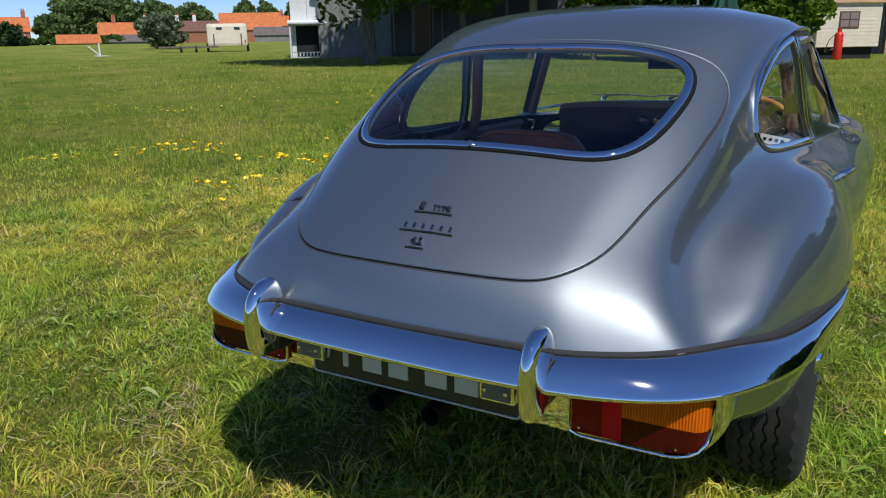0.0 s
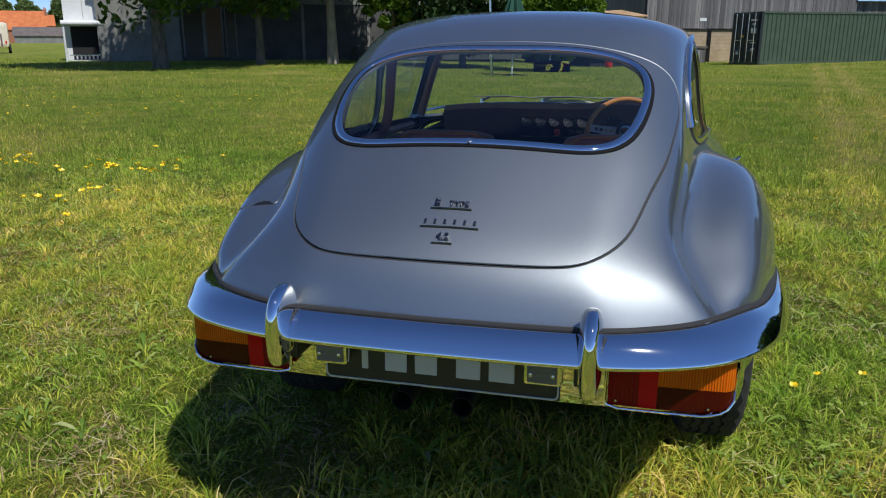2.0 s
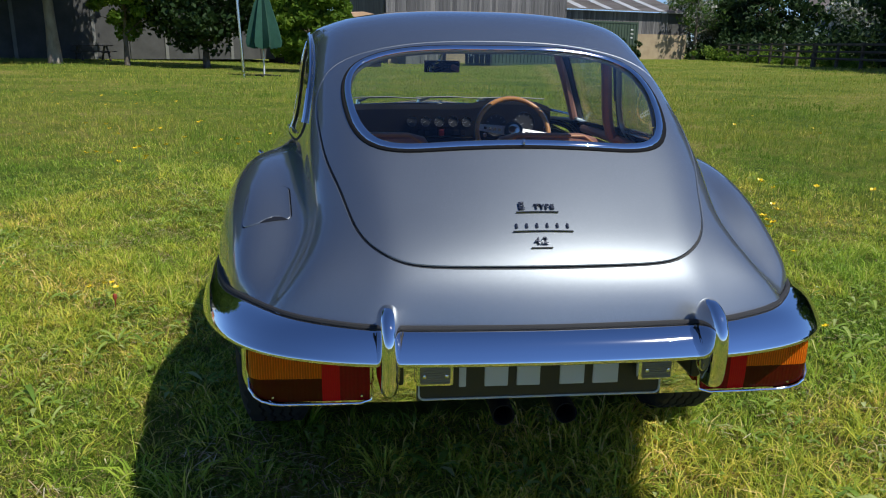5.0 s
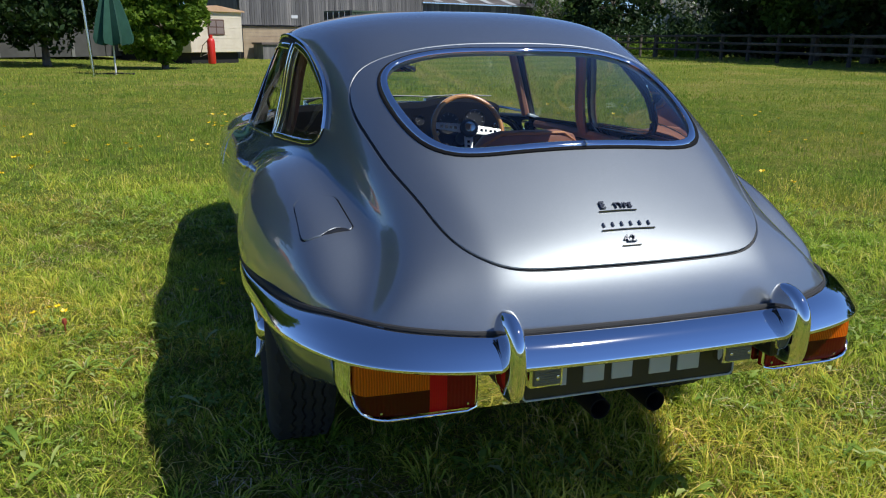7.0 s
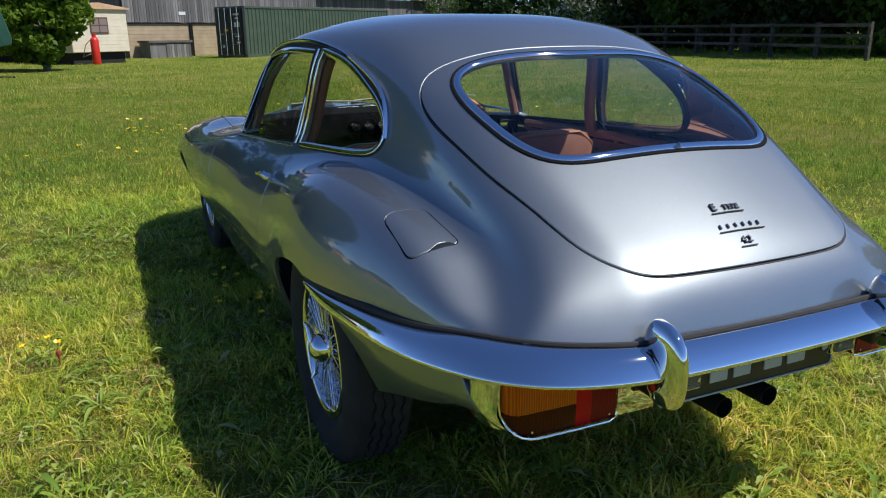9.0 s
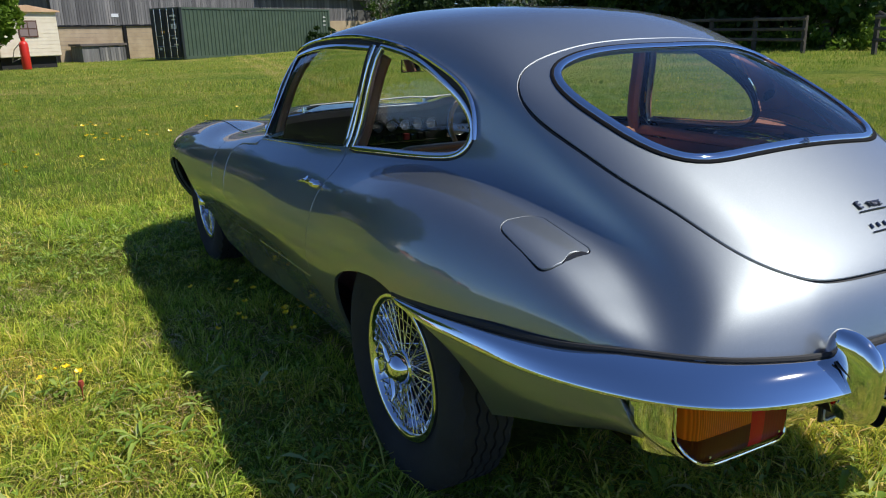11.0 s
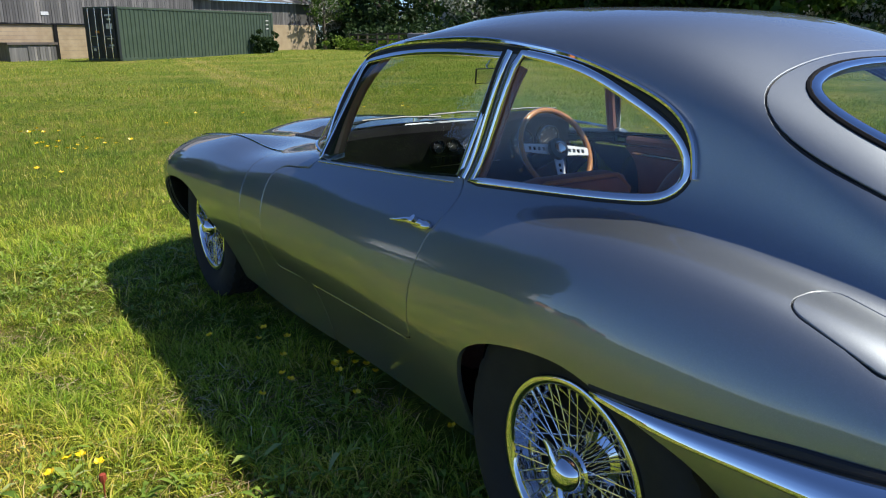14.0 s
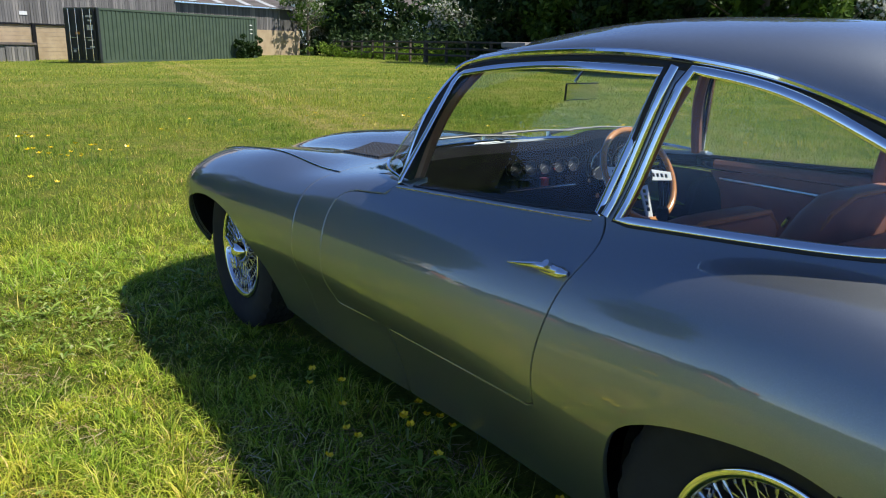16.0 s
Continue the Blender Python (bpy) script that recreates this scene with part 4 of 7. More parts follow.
def rear_panel():
    bm = bmesh.new()
    path = spline([(-0.588, -0.77), (-0.572, -0.81), (-0.53, -0.848), (-0.40, -0.872), (0.0, -0.876), (0.40, -0.872), (0.53, -0.848), (0.572, -0.81), (0.588, -0.77)], 60)
    rows = [[bm.verts.new((x * k, y + dy, z)) for x, y in path] for z, dy, k in ((0.63, 0.0, 1.0), (0.55, 0.0, 1.0), (0.49, 0.0, 0.985), (0.455, 0.008, 0.97), (0.445, 0.03, 0.95), (0.44, 0.10, 0.93))]
    for r0, r1 in zip(rows[:-1], rows[1:]):
        for j in range(len(path) - 1):
            bm.faces.new((r0[j], r0[j + 1], r1[j + 1], r1[j]))
    bmesh.ops.recalc_face_normals(bm, faces=bm.faces)
    part("rear_valance", bm, CHROME, car, "chromed panel below the bumper", True)
    # the plate: black with pale bars in place of its characters
    plate_mat = mat("black_plate", (0.018, 0.02, 0.022), 0.3)
    white = mat("silver_white_characters", (0.45, 0.47, 0.45), 0.45)
    plate = part("number_plate", box_bm(-0.247, 0.247, -0.915, -0.905, 0.478, 0.615, 0.003), plate_mat, car, "black number plate with pale bars")
    edge = [(x, -0.9165, z) for x, z in fillet([(-0.243, 0.611), (-0.243, 0.482), (0.243, 0.482), (0.243, 0.611)], 0.012, 5)]
    part("border", tube_bm(edge, 0.0022, 6, closed=True), white, plate, "pale border line")
    for x, w in ((-0.157, 0.014), (-0.090, 0.047), (-0.026, 0.047), (0.062, 0.050), (0.130, 0.052)):
        part("character_bar", box_bm(x - w / 2, x + w / 2, -0.9185, -0.914, 0.507, 0.586, 0.002), white, plate)
    for x in (-0.062, 0.062):
        part("screw", lathe_bm([(0.0, -0.003), (0.006, -0.001), (0.006, 0.002), (0.0, 0.002)], 10, 'Y'), plate_mat, plate).location = (x, -0.917, 0.575)
    for s in (1, -1):
        lamp = part("plate_lamp", box_bm(s * 0.215 - 0.036, s * 0.215 + 0.036, -0.962, -0.925, 0.530, 0.580, 0.007), CHROME, car, "small chrome reversing lamp", True)
        part("lens", box_bm(s * 0.215 - 0.029, s * 0.215 + 0.029, -0.966, -0.955, 0.537, 0.572, 0.003), LENS_CLEAR, lamp, "ribbed clear lens")
        for k in range(7):
            part("rib", box_bm(s * 0.215 - 0.027, s * 0.215 + 0.027, -0.968, -0.964, 0.5385 + k * 0.0048, 0.541 + k * 0.0048), LENS_CLEAR, lamp)
        for q in (-0.021, 0.021):
            part("screw", lathe_bm([(0.0, -0.002), (0.004, -0.001), (0.004, 0.002), (0.0, 0.002)], 8, 'Y'), STEEL, lamp).location = (s * 0.215 + q, -0.969, 0.5545)
        part("bumper_bracket", box_bm(s * 0.295 - 0.02, s * 0.295 + 0.02, -0.985, -0.88, 0.545, 0.585, 0.006), BLACK, car)
    for x in (-0.075, 0.052):
        # near-black pipe colour carries the shade under the tail
        p = part("exhaust_pipe", lathe_bm([(0.020, 0.0), (0.0225, 0.0), (0.0225, 0.35), (0.020, 0.35), (0.020, 0.0)], 24, 'Y'), mat("shade_dark_steel", (0.010, 0.0095, 0.009), 0.8, 0.0, Specular_IOR_Level=0.1), car, "dark twin exhaust pipe", True)
        p.location = (x, -0.926, 0.447)
        # dark disc stands in for the shade down the bore
        part("soot", lathe_bm([(0.0, 0.14), (0.0195, 0.14)], 16, 'Y'), DARK, p)


settled(rear_panel, 0.018, -0.015)


# ---- wheels ----
def wheel(x, y, s, turn):
    w = thing_part("wheel", car, "chrome wire wheel with a black tyre")
    w.location = (x, y, 0.328)
    w.rotation_euler = (turn, 0, 0 if s > 0 else math.pi)
    prof = [(0.192, -0.056), (0.202, -0.066), (0.222, -0.077), (0.243, -0.086), (0.27, -0.0915), (0.298, -0.087), (0.315, -0.078), (0.322, -0.070)]
    rib = [(0.3265, -0.066)]
    for k in range(5):
        a = -0.060 + k * 0.026
        rib += [(0.3275, a - 0.005), (0.3275, a + 0.008), (0.321, a + 0.0095), (0.321, a + 0.0135), (0.3275, a + 0.0155)] if k < 4 else [(0.3275, a - 0.006), (0.3265, 0.066)]
    prof = prof + rib + [(r, -a) for r, a in prof[::-1]]
    tread = lathe_bm(prof, 144)
    for v in tread.verts:   # zigzag tread blocks
        if math.hypot(v.co.y, v.co.z) > 0.319:
            v.co.x += 0.0035 if int((math.atan2(v.co.z, v.co.y) + math.pi) / math.tau * 144 + 0.5) % 4 < 2 else -0.0035
    tyre = part("tyre", tread, TYRE, w, "black treaded tyre", True)
    rim = [(0.190, -0.058), (0.204, -0.064), (0.206, -0.058), (0.196, -0.050), (0.186, -0.03), (0.180, 0.0), (0.186, 0.02), (0.194, 0.046), (0.200, 0.056), (0.208, 0.060), (0.2125, 0.066), (0.2115, 0.0735), (0.207, 0.0760), (0.197, 0.0745), (0.191, 0.069), (0.1885, 0.060), (0.185, 0.050), (0.181, 0.040), (0.176, 0.022), (0.172, 0.018), (0.170, 0.0), (0.174, -0.04)]
    rim = [(r * 0.945, x) for r, x in rim]
    part("rim", lathe_bm(rim, 72, closed=True), CHROME, w, "chrome rim", True)
    hub = [(0.0, 0.066), (0.046, 0.066), (0.050, 0.062), (0.050, 0.052), (0.040, 0.045), (0.036, 0.02), (0.04, -0.01), (0.058, -0.02), (0.060, -0.04), (0.0, -0.04)]
    part("hub", lathe_bm(hub, 32), CHROME, w, "chrome hub", True)
    bm = bmesh.new()
    nb = bmesh.new()
    def spoke(a0, r0, x0, a1, r1, x1):
        p0 = (x0, math.cos(a0) * r0, math.sin(a0) * r0)
        p1 = (x1, math.cos(a1) * r1, math.sin(a1) * r1)
        tube_bm([p0, p1], 0.00175, 5, bm, caps=False)
        q = Vector(p1).lerp(Vector(p0), 0.09)
        tube_bm([tuple(Vector(p1)), tuple(q)], 0.0038, 6, nb)
    n = 36
    for k in range(n):
        a = k * math.tau / n
        sg = 1 if k % 2 else -1
        spoke(a, 0.047, 0.058, a + sg * 0.20, 0.180, 0.062)
        spoke(a + 0.08, 0.056, -0.026, a + 0.08 - sg * 0.52, 0.166, 0.026)
    tagged(part("wire_spokes", bm, mat("spoke_chrome", (0.8, 0.8, 0.8), 0.22, 1.0), w, "bright wire spokes"), kind="stuff")
    tagged(part("spoke_nipples", nb, STEEL, w), kind="stuff")
    part("brake_disc", lathe_bm([(0.0, -0.05), (0.175, -0.05), (0.175, -0.075), (0.0, -0.075)], 32), DARK, w)
    sp = part("knock_off_spinner", lathe_bm([(0.0, 0.108), (0.016, 0.106), (0.030, 0.099), (0.040, 0.086), (0.045, 0.068), (0.046, 0.062), (0.0, 0.062)], 28), CHROME, w, "chrome eared knock-off spinner", True)
    for e in (0, math.pi):
        c, d = math.cos(e), math.sin(e)
        pts = [(0.090, 0.012, 0.0), (0.096, 0.032, 0.003), (0.098, 0.050, 0.006), (0.103, 0.066, 0.008), (0.112, 0.080, 0.008)]
        part("ear", tube_bm([(px, py * c - pz * d, py * d + pz * c) for px, py, pz in pts], [0.015, 0.015, 0.013, 0.010, 0.004], 10, flat=(0.55, 0.8), up=(1, 0, 0)), CHROME, sp, "", True)


for y in (0.0, 2.438):
    for s in (1, -1):
        wheel(s * (0.614 if y == 0 else 0.588), y, s, 1.85 if y == 0 else 2.25)
        well = lathe_bm([(0.345, -0.20), (0.36, 0.06)], 40)
        bmesh.ops.delete(well, geom=[v for v in well.verts if v.co.z < (0.10 if y == 0 and v.co.y * s < 0 else -0.2)], context='VERTS')
        wl = part("wheel_well", well, DARK, car)
        wl.location = (s * 0.58, y, 0.36)
        wl.rotation_euler = (0, 0, 0 if s > 0 else math.pi)
        part("well_wall", box_bm(s * 0.40 - 0.005, s * 0.40 + 0.005, y - 0.42, y + 0.42, 0.44 if y == 0 else 0.3, 0.74 if y == 0 else 0.60), DARK, car)
part("floor_pan", box_bm(-0.62, 0.62, 0.42, 1.98, 0.20, 0.24, 0.01), DARK, car)
part("rear_floor", box_bm(-0.40, 0.40, -0.84, 0.45, 0.47, 0.50, 0.01), DARK, car)
part("front_bulkhead", box_bm(-0.56, 0.56, 1.48, 1.52, 0.22, 0.74, 0.01), DARK, car)
part("rear_bulkhead", box_bm(-0.42, 0.42, 0.40, 0.44, 0.2, 0.62, 0.01), DARK, car)


# ---- windscreen, wipers, cabin ----
def windscreen():
    n = 40
    a = np.linspace(-1, 1, n)
    top = np.stack([0.513 * a, 1.120 - 0.028 * a ** 2, 1.200 - 0.072 * np.abs(a) ** 2.2], 1)
    low = np.stack([0.640 * np.sin(a * 1.45) / math.sin(1.45), 1.50 - 0.300 * np.abs(a) ** 3.2, 0.860 - 0.038 * a ** 2], 1)
    rows = [top * (1 - t) + low * t + np.array([0, 0.02, 0.03]) * math.sin(math.pi * t) for t in np.linspace(0, 1, 12)]
    verts = np.concatenate(rows)
    faces = [(j * n + i, j * n + i + 1, (j + 1) * n + i + 1, (j + 1) * n + i) for j in range(11) for i in range(n - 1)]
    g = clear(mesh_object("windscreen", verts, faces, GLASS, car, "curved windscreen", True))
    g.data.flip_normals()
    outline = np.concatenate([rows[0], [r[-1] for r in rows[1:-1]], rows[-1][::-1], [r[0] for r in rows[-2:0:-1]]])
    part("windscreen_trim", tube_bm([tuple(p) for p in outline], 0.0062, 8, closed=True), CHROME, g, "chrome windscreen trim", True)
    for s in (0, -1):
        col = np.array([r[s] for r in rows])
        sx = -1 if s == 0 else 1
        part("pillar", tube_bm([tuple(p + np.array([-sx * 0.006, -0.028, 0])) for p in col], 0.015, 10, flat=(0.8, 1.1)), RUBBER, g, "black windscreen pillar between chrome strips", True)
        part("pillar_lining", tube_bm([tuple(p + np.array([-sx * 0.032, -0.030, 0])) for p in col], 0.019, 8), LEATHER, g, "russet pillar lining", True)
    part("header_rail", tube_bm([tuple(p + np.array([0, -0.03, -0.012])) for p in rows[0]], 0.02, 8, flat=(1, 0.7)), LINING, g, "", True)
    for x in (-0.40, -0.10, 0.20):
        arm = thing_part("wiper", car, "bright metal windscreen wiper")
        arm.location = (x + 0.02, 1.43 - 0.35 * abs(x) ** 2.4, 0.880)
        part("arm", tube_bm([(0, 0.12, -0.012), (0.05, 0.05, 0.012), (0.16, 0.0, 0.016)], [0.008, 0.005, 0.003], 6), SATIN, arm, "", True)
        part("blade", tube_bm([(-0.02, 0.0, 0.014), (0.14, -0.004, 0.019), (0.30, -0.014, 0.012)], 0.0035, 6), SATIN, arm, "", True)
        part("pivot", lathe_bm([(0.0, 0.01), (0.012, 0.008), (0.014, -0.02), (0.0, -0.02)], 14, 'Z'), CHROME, arm, "", True).location = (0, 0.12, -0.012)


windscreen()


def dashboard():
    d = thing_part("dashboard", car, "black vinyl dashboard with round dials")
    bm = bmesh.new()
    n = 36
    rows = []
    for y, z in ((1.50, 0.862), (1.44, 0.872), (1.385, 0.880), (1.345, 0.874), (1.33, 0.858), (1.335, 0.80), (1.35, 0.70), (1.375, 0.60)):
        row = []
        for i in range(n + 1):
            x = -0.54 + 1.08 * i / n
            hood = 0.028 * math.exp(-((x - 0.36) / 0.17) ** 4) if y < 1.43 else 0.0
            drop = -0.03 * (abs(x) / 0.6) ** 4
            row.append(bm.verts.new((x, y + 0.02 * (abs(x) / 0.6) ** 2, z + (hood if z > 0.85 else 0) + drop)))
        rows.append(row)
    for r0, r1 in zip(rows[:-1], rows[1:]):
        for i in range(n):
            bm.faces.new((r0[i], r0[i + 1], r1[i + 1], r1[i]))
    bmesh.ops.recalc_face_normals(bm, faces=bm.faces)
    part("dash_top", bm, VINYL, d, "", True)
    face = mat("dial_face", (0.05, 0.05, 0.052), 0.3)
    mark = mat("dial_markings", (0.34, 0.34, 0.33), 0.5)
    def dial(x, z, r):
        g = part("dial", lathe_bm([(0.0, -0.012), (r * 0.93, -0.012), (r * 0.95, -0.016), (r, -0.014), (r, 0.02)], 32, 'Y'), face, d, "round dial with pale marks", True)
        g.location = (x, 1.332, z)
        part("bezel", lathe_bm([(r * 0.94, -0.014), (r * 0.98, -0.019), (r * 1.03, -0.014), (r * 1.03, 0.0)], 32, 'Y'), STEEL, g, "bright bezel", True)
        for k in range(9):
            a = math.radians(225 - k * 33.75)
            p = Vector((math.cos(a), 0, math.sin(a)))
            part("mark", tube_bm([tuple(p * r * 0.70 + Vector((0, -0.0135, 0))), tuple(p * r * 0.86 + Vector((0, -0.0135, 0)))], 0.0013 if r < 0.035 else 0.002, 4), mark, g)
        part("needle", tube_bm([(0, -0.014, 0), (-r * 0.55, -0.014, -r * 0.3)], 0.0014, 4), mark, g)
    for k in range(5):
        dial(-0.128 + k * 0.065, 0.803, 0.025)
    dial(0.272, 0.787, 0.052)
    dial(0.405, 0.797, 0.052)
    for k in range(8):
        part("rocker_switch", box_bm(-0.135 + k * 0.034, -0.110 + k * 0.034, 1.320, 1.345, 0.735, 0.762, 0.003), VINYL if k != 4 else mat("red_switch", (0.5, 0.03, 0.02), 0.4), d)
    part("switch_rail", tube_bm([(-0.16, 1.325, 0.728), (0.16, 1.325, 0.728)], 0.003, 6), STEEL, d)
    for x, z in ((0.22, 0.74), (0.51, 0.77), (0.53, 0.72), (0.265, 0.679)):
        part("knob", lathe_bm([(0.0, -0.02), (0.010, -0.018), (0.012, 0.0), (0.0, 0.0)], 14, 'Y'), STEEL, d, "", True).location = (x, 1.335, z)
    part("console", box_bm(-0.15, 0.15, 0.55, 1.37, 0.24, 0.62, 0.03), VINYL, d, "black centre console", True)
    lever = part("gear_lever", tube_bm([(0.0, 0.85, 0.62), (0.0, 0.82, 0.72)], 0.007, 8), STEEL, d)
    part("knob", lathe_bm([(0.0, 0.025), (0.015, 0.018), (0.020, 0.0), (0.015, -0.015), (0.0, -0.02)], 16, 'Z'), VINYL, lever, "", True).location = (0.0, 0.818, 0.735)


settled(dashboard, 0.0, -0.012)


def steering_wheel():
    w = thing_part("steering_wheel", car, "wood-rimmed three-spoke steering wheel")
    w.matrix_local = Matrix.Translation((0.330, 1.189, 0.757)) @ Euler((radians(-29), 0, 0)).to_matrix().to_4x4() @ Matrix.Rotation(radians(8), 4, 'Y')
    wood = tint(mat("varnished_wood", rough=0.25, Coat_Weight=0.8, Coat_Roughness=0.08), 7, [(0.3, (0.42, 0.17, 0.045)), (0.7, (0.60, 0.27, 0.08))], stretch=(1, 1, 6))
    r = 0.166
    ring = [(math.cos(a) * r, 0, math.sin(a) * r) for a in np.linspace(0, math.tau, 73)[:-1]]
    part("rim", tube_bm(ring, 0.0115, 12, closed=True, up=(0, 1, 0)), wood, w, "varnished wooden rim", True)
    part("rim_band", tube_bm([(p[0] * 1.068, p[1], p[2] * 1.068) for p in ring], 0.0022, 6, closed=True, up=(0, 1, 0)), STEEL, w)
    boss = part("boss", lathe_bm([(0.0, -0.03), (0.03, -0.03), (0.042, -0.022), (0.044, 0.0), (0.03, 0.01), (0.03, 0.12), (0.0, 0.12)], 32, 'Y'), BLACK, w, "black centre boss", True)
    part("emblem", lathe_bm([(0.0, -0.034), (0.022, -0.033), (0.026, -0.030), (0.0, -0.029)], 24, 'Y'), STEEL, boss, "", True)
    alloy = mat("drilled_alloy", (0.62, 0.63, 0.64), 0.42, 0.5)
    for a in (radians(180), radians(0), radians(-90)):
        c, s = math.cos(a), math.sin(a)
        bm = bmesh.new()
        # a flat drilled bar: rails above and below with webs between the holes
        def blk(r0, r1, h0, h1):
            b = [(rr * c - hh * s, yy, rr * s + hh * c) for rr in (r0, r1) for hh in (h0, h1) for yy in (-0.006, -0.002)]
            v = [bm.verts.new(p) for p in b]
            for f in ((0, 1, 3, 2), (4, 6, 7, 5), (0, 4, 5, 1), (2, 3, 7, 6), (0, 2, 6, 4), (1, 5, 7, 3)):
                bm.faces.new([v[i] for i in f])
        for sg in (1, -1):
            for k in range(6):
                ra, rb = 0.035 + k * 0.0205, 0.035 + (k + 1) * 0.0205
                wa = 0.021 - 0.006 * k / 6
                blk(ra, rb, sg * 0.0075, sg * wa)
        for ra, rb in ((0.035, 0.056), (0.070, 0.078), (0.092, 0.100), (0.114, 0.122), (0.136, 0.162)):
            blk(ra, rb, -0.0075, 0.0075)
        bmesh.ops.recalc_face_normals(bm, faces=bm.faces)
        part("spoke", bm, alloy, w, "drilled alloy spoke")
    part("column", tube_bm([(0, 0.0, 0), (0, 0.30, 0.0)], 0.025, 12), VINYL, w, "", True)
    part("stalk", tube_bm([(0.03, 0.05, 0.0), (0.15, 0.03, 0.03)], 0.004, 6), STEEL, w)


steering_wheel()


def cabin():
    for s in (1, -1):
        seat = thing_part("seat", car, "russet leather bucket seat with tan piping")
        seat.location = (s * 0.31, 0.0, 0.0)
        bm = bmesh.new()
        rows = []
        for z, y, w, dpt in ((0.36, 0.60, 0.21, 0.08), (0.46, 0.565, 0.225, 0.095), (0.58, 0.52, 0.23, 0.095), (0.70, 0.475, 0.225, 0.085), (0.79, 0.44, 0.205, 0.07), (0.835, 0.425, 0.175, 0.05), (0.85, 0.42, 0.12, 0.025)):
            rows.append([bm.verts.new((math.copysign(abs(math.cos(a)) ** 0.6, math.cos(a)) * w, y + math.copysign(abs(math.sin(a)) ** 0.7, math.sin(a)) * dpt * (0.75 if math.sin(a) > 0 and abs(math.cos(a)) < 0.7 else 1), z)) for a in [k * math.tau / 28 for k in range(28)]])
        for r0, r1 in zip(rows[:-1], rows[1:]):
            for j in range(28):
                bm.faces.new((r0[j], r0[(j + 1) % 28], r1[(j + 1) % 28], r1[j]))
        bm.faces.new(rows[0])
        bm.faces.new(rows[-1])
        bmesh.ops.recalc_face_normals(bm, faces=bm.faces)
        back = part("backrest", bm, LEATHER, seat, "", True)
        part("piping", tube_bm([(-0.205, 0.50, 0.50), (-0.215, 0.46, 0.66), (-0.19, 0.40, 0.80), (-0.12, 0.38, 0.845), (0.12, 0.38, 0.845), (0.19, 0.40, 0.80), (0.215, 0.46, 0.66), (0.205, 0.50, 0.50)], 0.006, 6), TAN, back, "", True)
        part("seat_cushion", box_bm(-0.225, 0.225, 0.54, 1.02, 0.30, 0.43, 0.045, segs=4), LEATHER, seat, "", True)
        part("seat_rail", box_bm(-0.20, 0.20, 0.56, 0.98, 0.24, 0.30), BLACK, seat)
        # inner door and side trim, following the skin
        for name, lo, hi, v0, v1, m in (("door_trim", 0.0, 0.62, 0.86, 1.30, LEATHER), ("side_trim", 0.62, 1.28, 0.86, 1.05, LEATHER)):
            main.panel(name, band(lo, hi, s * v0, s * v1, 30), [], m, car, (0.06, 0.06), "russet leather trim panel" if name == "door_trim" else "russet side trim", rim=0, lift=-0.045)
        uv = main.side(np.stack([np.linspace(1.08, 0.52, 14), np.full(14, 0.785)], 1), s, 0.84, 1.2)
        part("trim_strip", loop_tube(main, uv, 0.006, -0.055, 6, False), STEEL, car, "bright trim strip", True)
        uv = main.side(np.stack([np.linspace(0.41, 0.50, 10), np.linspace(1.14, 0.847, 10)], 1), s, 0.44, 1.0)
        part("pillar_trim", loop_tube(main, uv, 0.024, -0.040, 8, False, (1.0, 0.8)), LEATHER, car, "russet pillar trim", True)
        uv = main.side(np.stack([np.linspace(1.10, -0.12, 24), np.linspace(0.812, 0.853, 24)], 1), s, 0.7, 1.0)
        part("waist_rail", loop_tube(main, uv, 0.018, -0.028, 8, False), LEATHER, car, "russet waist rail", True)
        part("window_winder", tube_bm([(s * 0.66, 0.83, 0.62), (s * 0.635, 0.80, 0.655)], 0.008, 8), STEEL, car, "", True)
    deck = part("luggage_deck", box_bm(-0.40, 0.40, -0.80, 0.34, 0.655, 0.675, 0.006), LEATHER, car, "russet carpeted luggage deck")
    for k in range(6):
        part("rubbing_strip", box_bm(-0.34 + k * 0.13, -0.32 + k * 0.13, -0.75, 0.30, 0.6755, 0.680, 0.002), STEEL, deck)
    part("deck_stop", box_bm(-0.42, 0.42, 0.335, 0.36, 0.60, 0.74, 0.008), LEATHER, car, "russet luggage stop")
    for s in (1, -1):
        part("wheel_box", box_bm(min(s * 0.36, s * 0.52), max(s * 0.36, s * 0.52), -0.50, 0.40, 0.48, 0.74, 0.05, segs=3), LEATHER, car, "russet wheel box", True)
    mirror = part("rear_view_mirror", box_bm(-0.080, 0.080, -0.0140, -0.009, -0.026, 0.026, 0.002), BLACK, car, "black-framed interior mirror", True)
    mirror.location = (-0.006, 1.176, 1.060)
    mirror.rotation_euler = (radians(4), 0, radians(7))
    part("mirror_glass", box_bm(-0.077, 0.077, -0.0150, -0.0125, -0.0232, 0.0232), mat("silvered_mirror", (0.9, 0.9, 0.9), 0.01, 1.0), mirror)
    part("stem", tube_bm([(0, -0.009, 0.0), (-0.01, 0.01, 0.03), (0.01, -0.01, 0.075)], 0.004, 8), CHROME, mirror, "", True)
    for s in (1, -1):
        part("sun_visor", box_bm(s * 0.24 - 0.15, s * 0.24 + 0.15, 1.0, 1.10, 1.185, 1.20, 0.006), LINING, car, "", True)


settled(cabin, 0.0, -0.012)


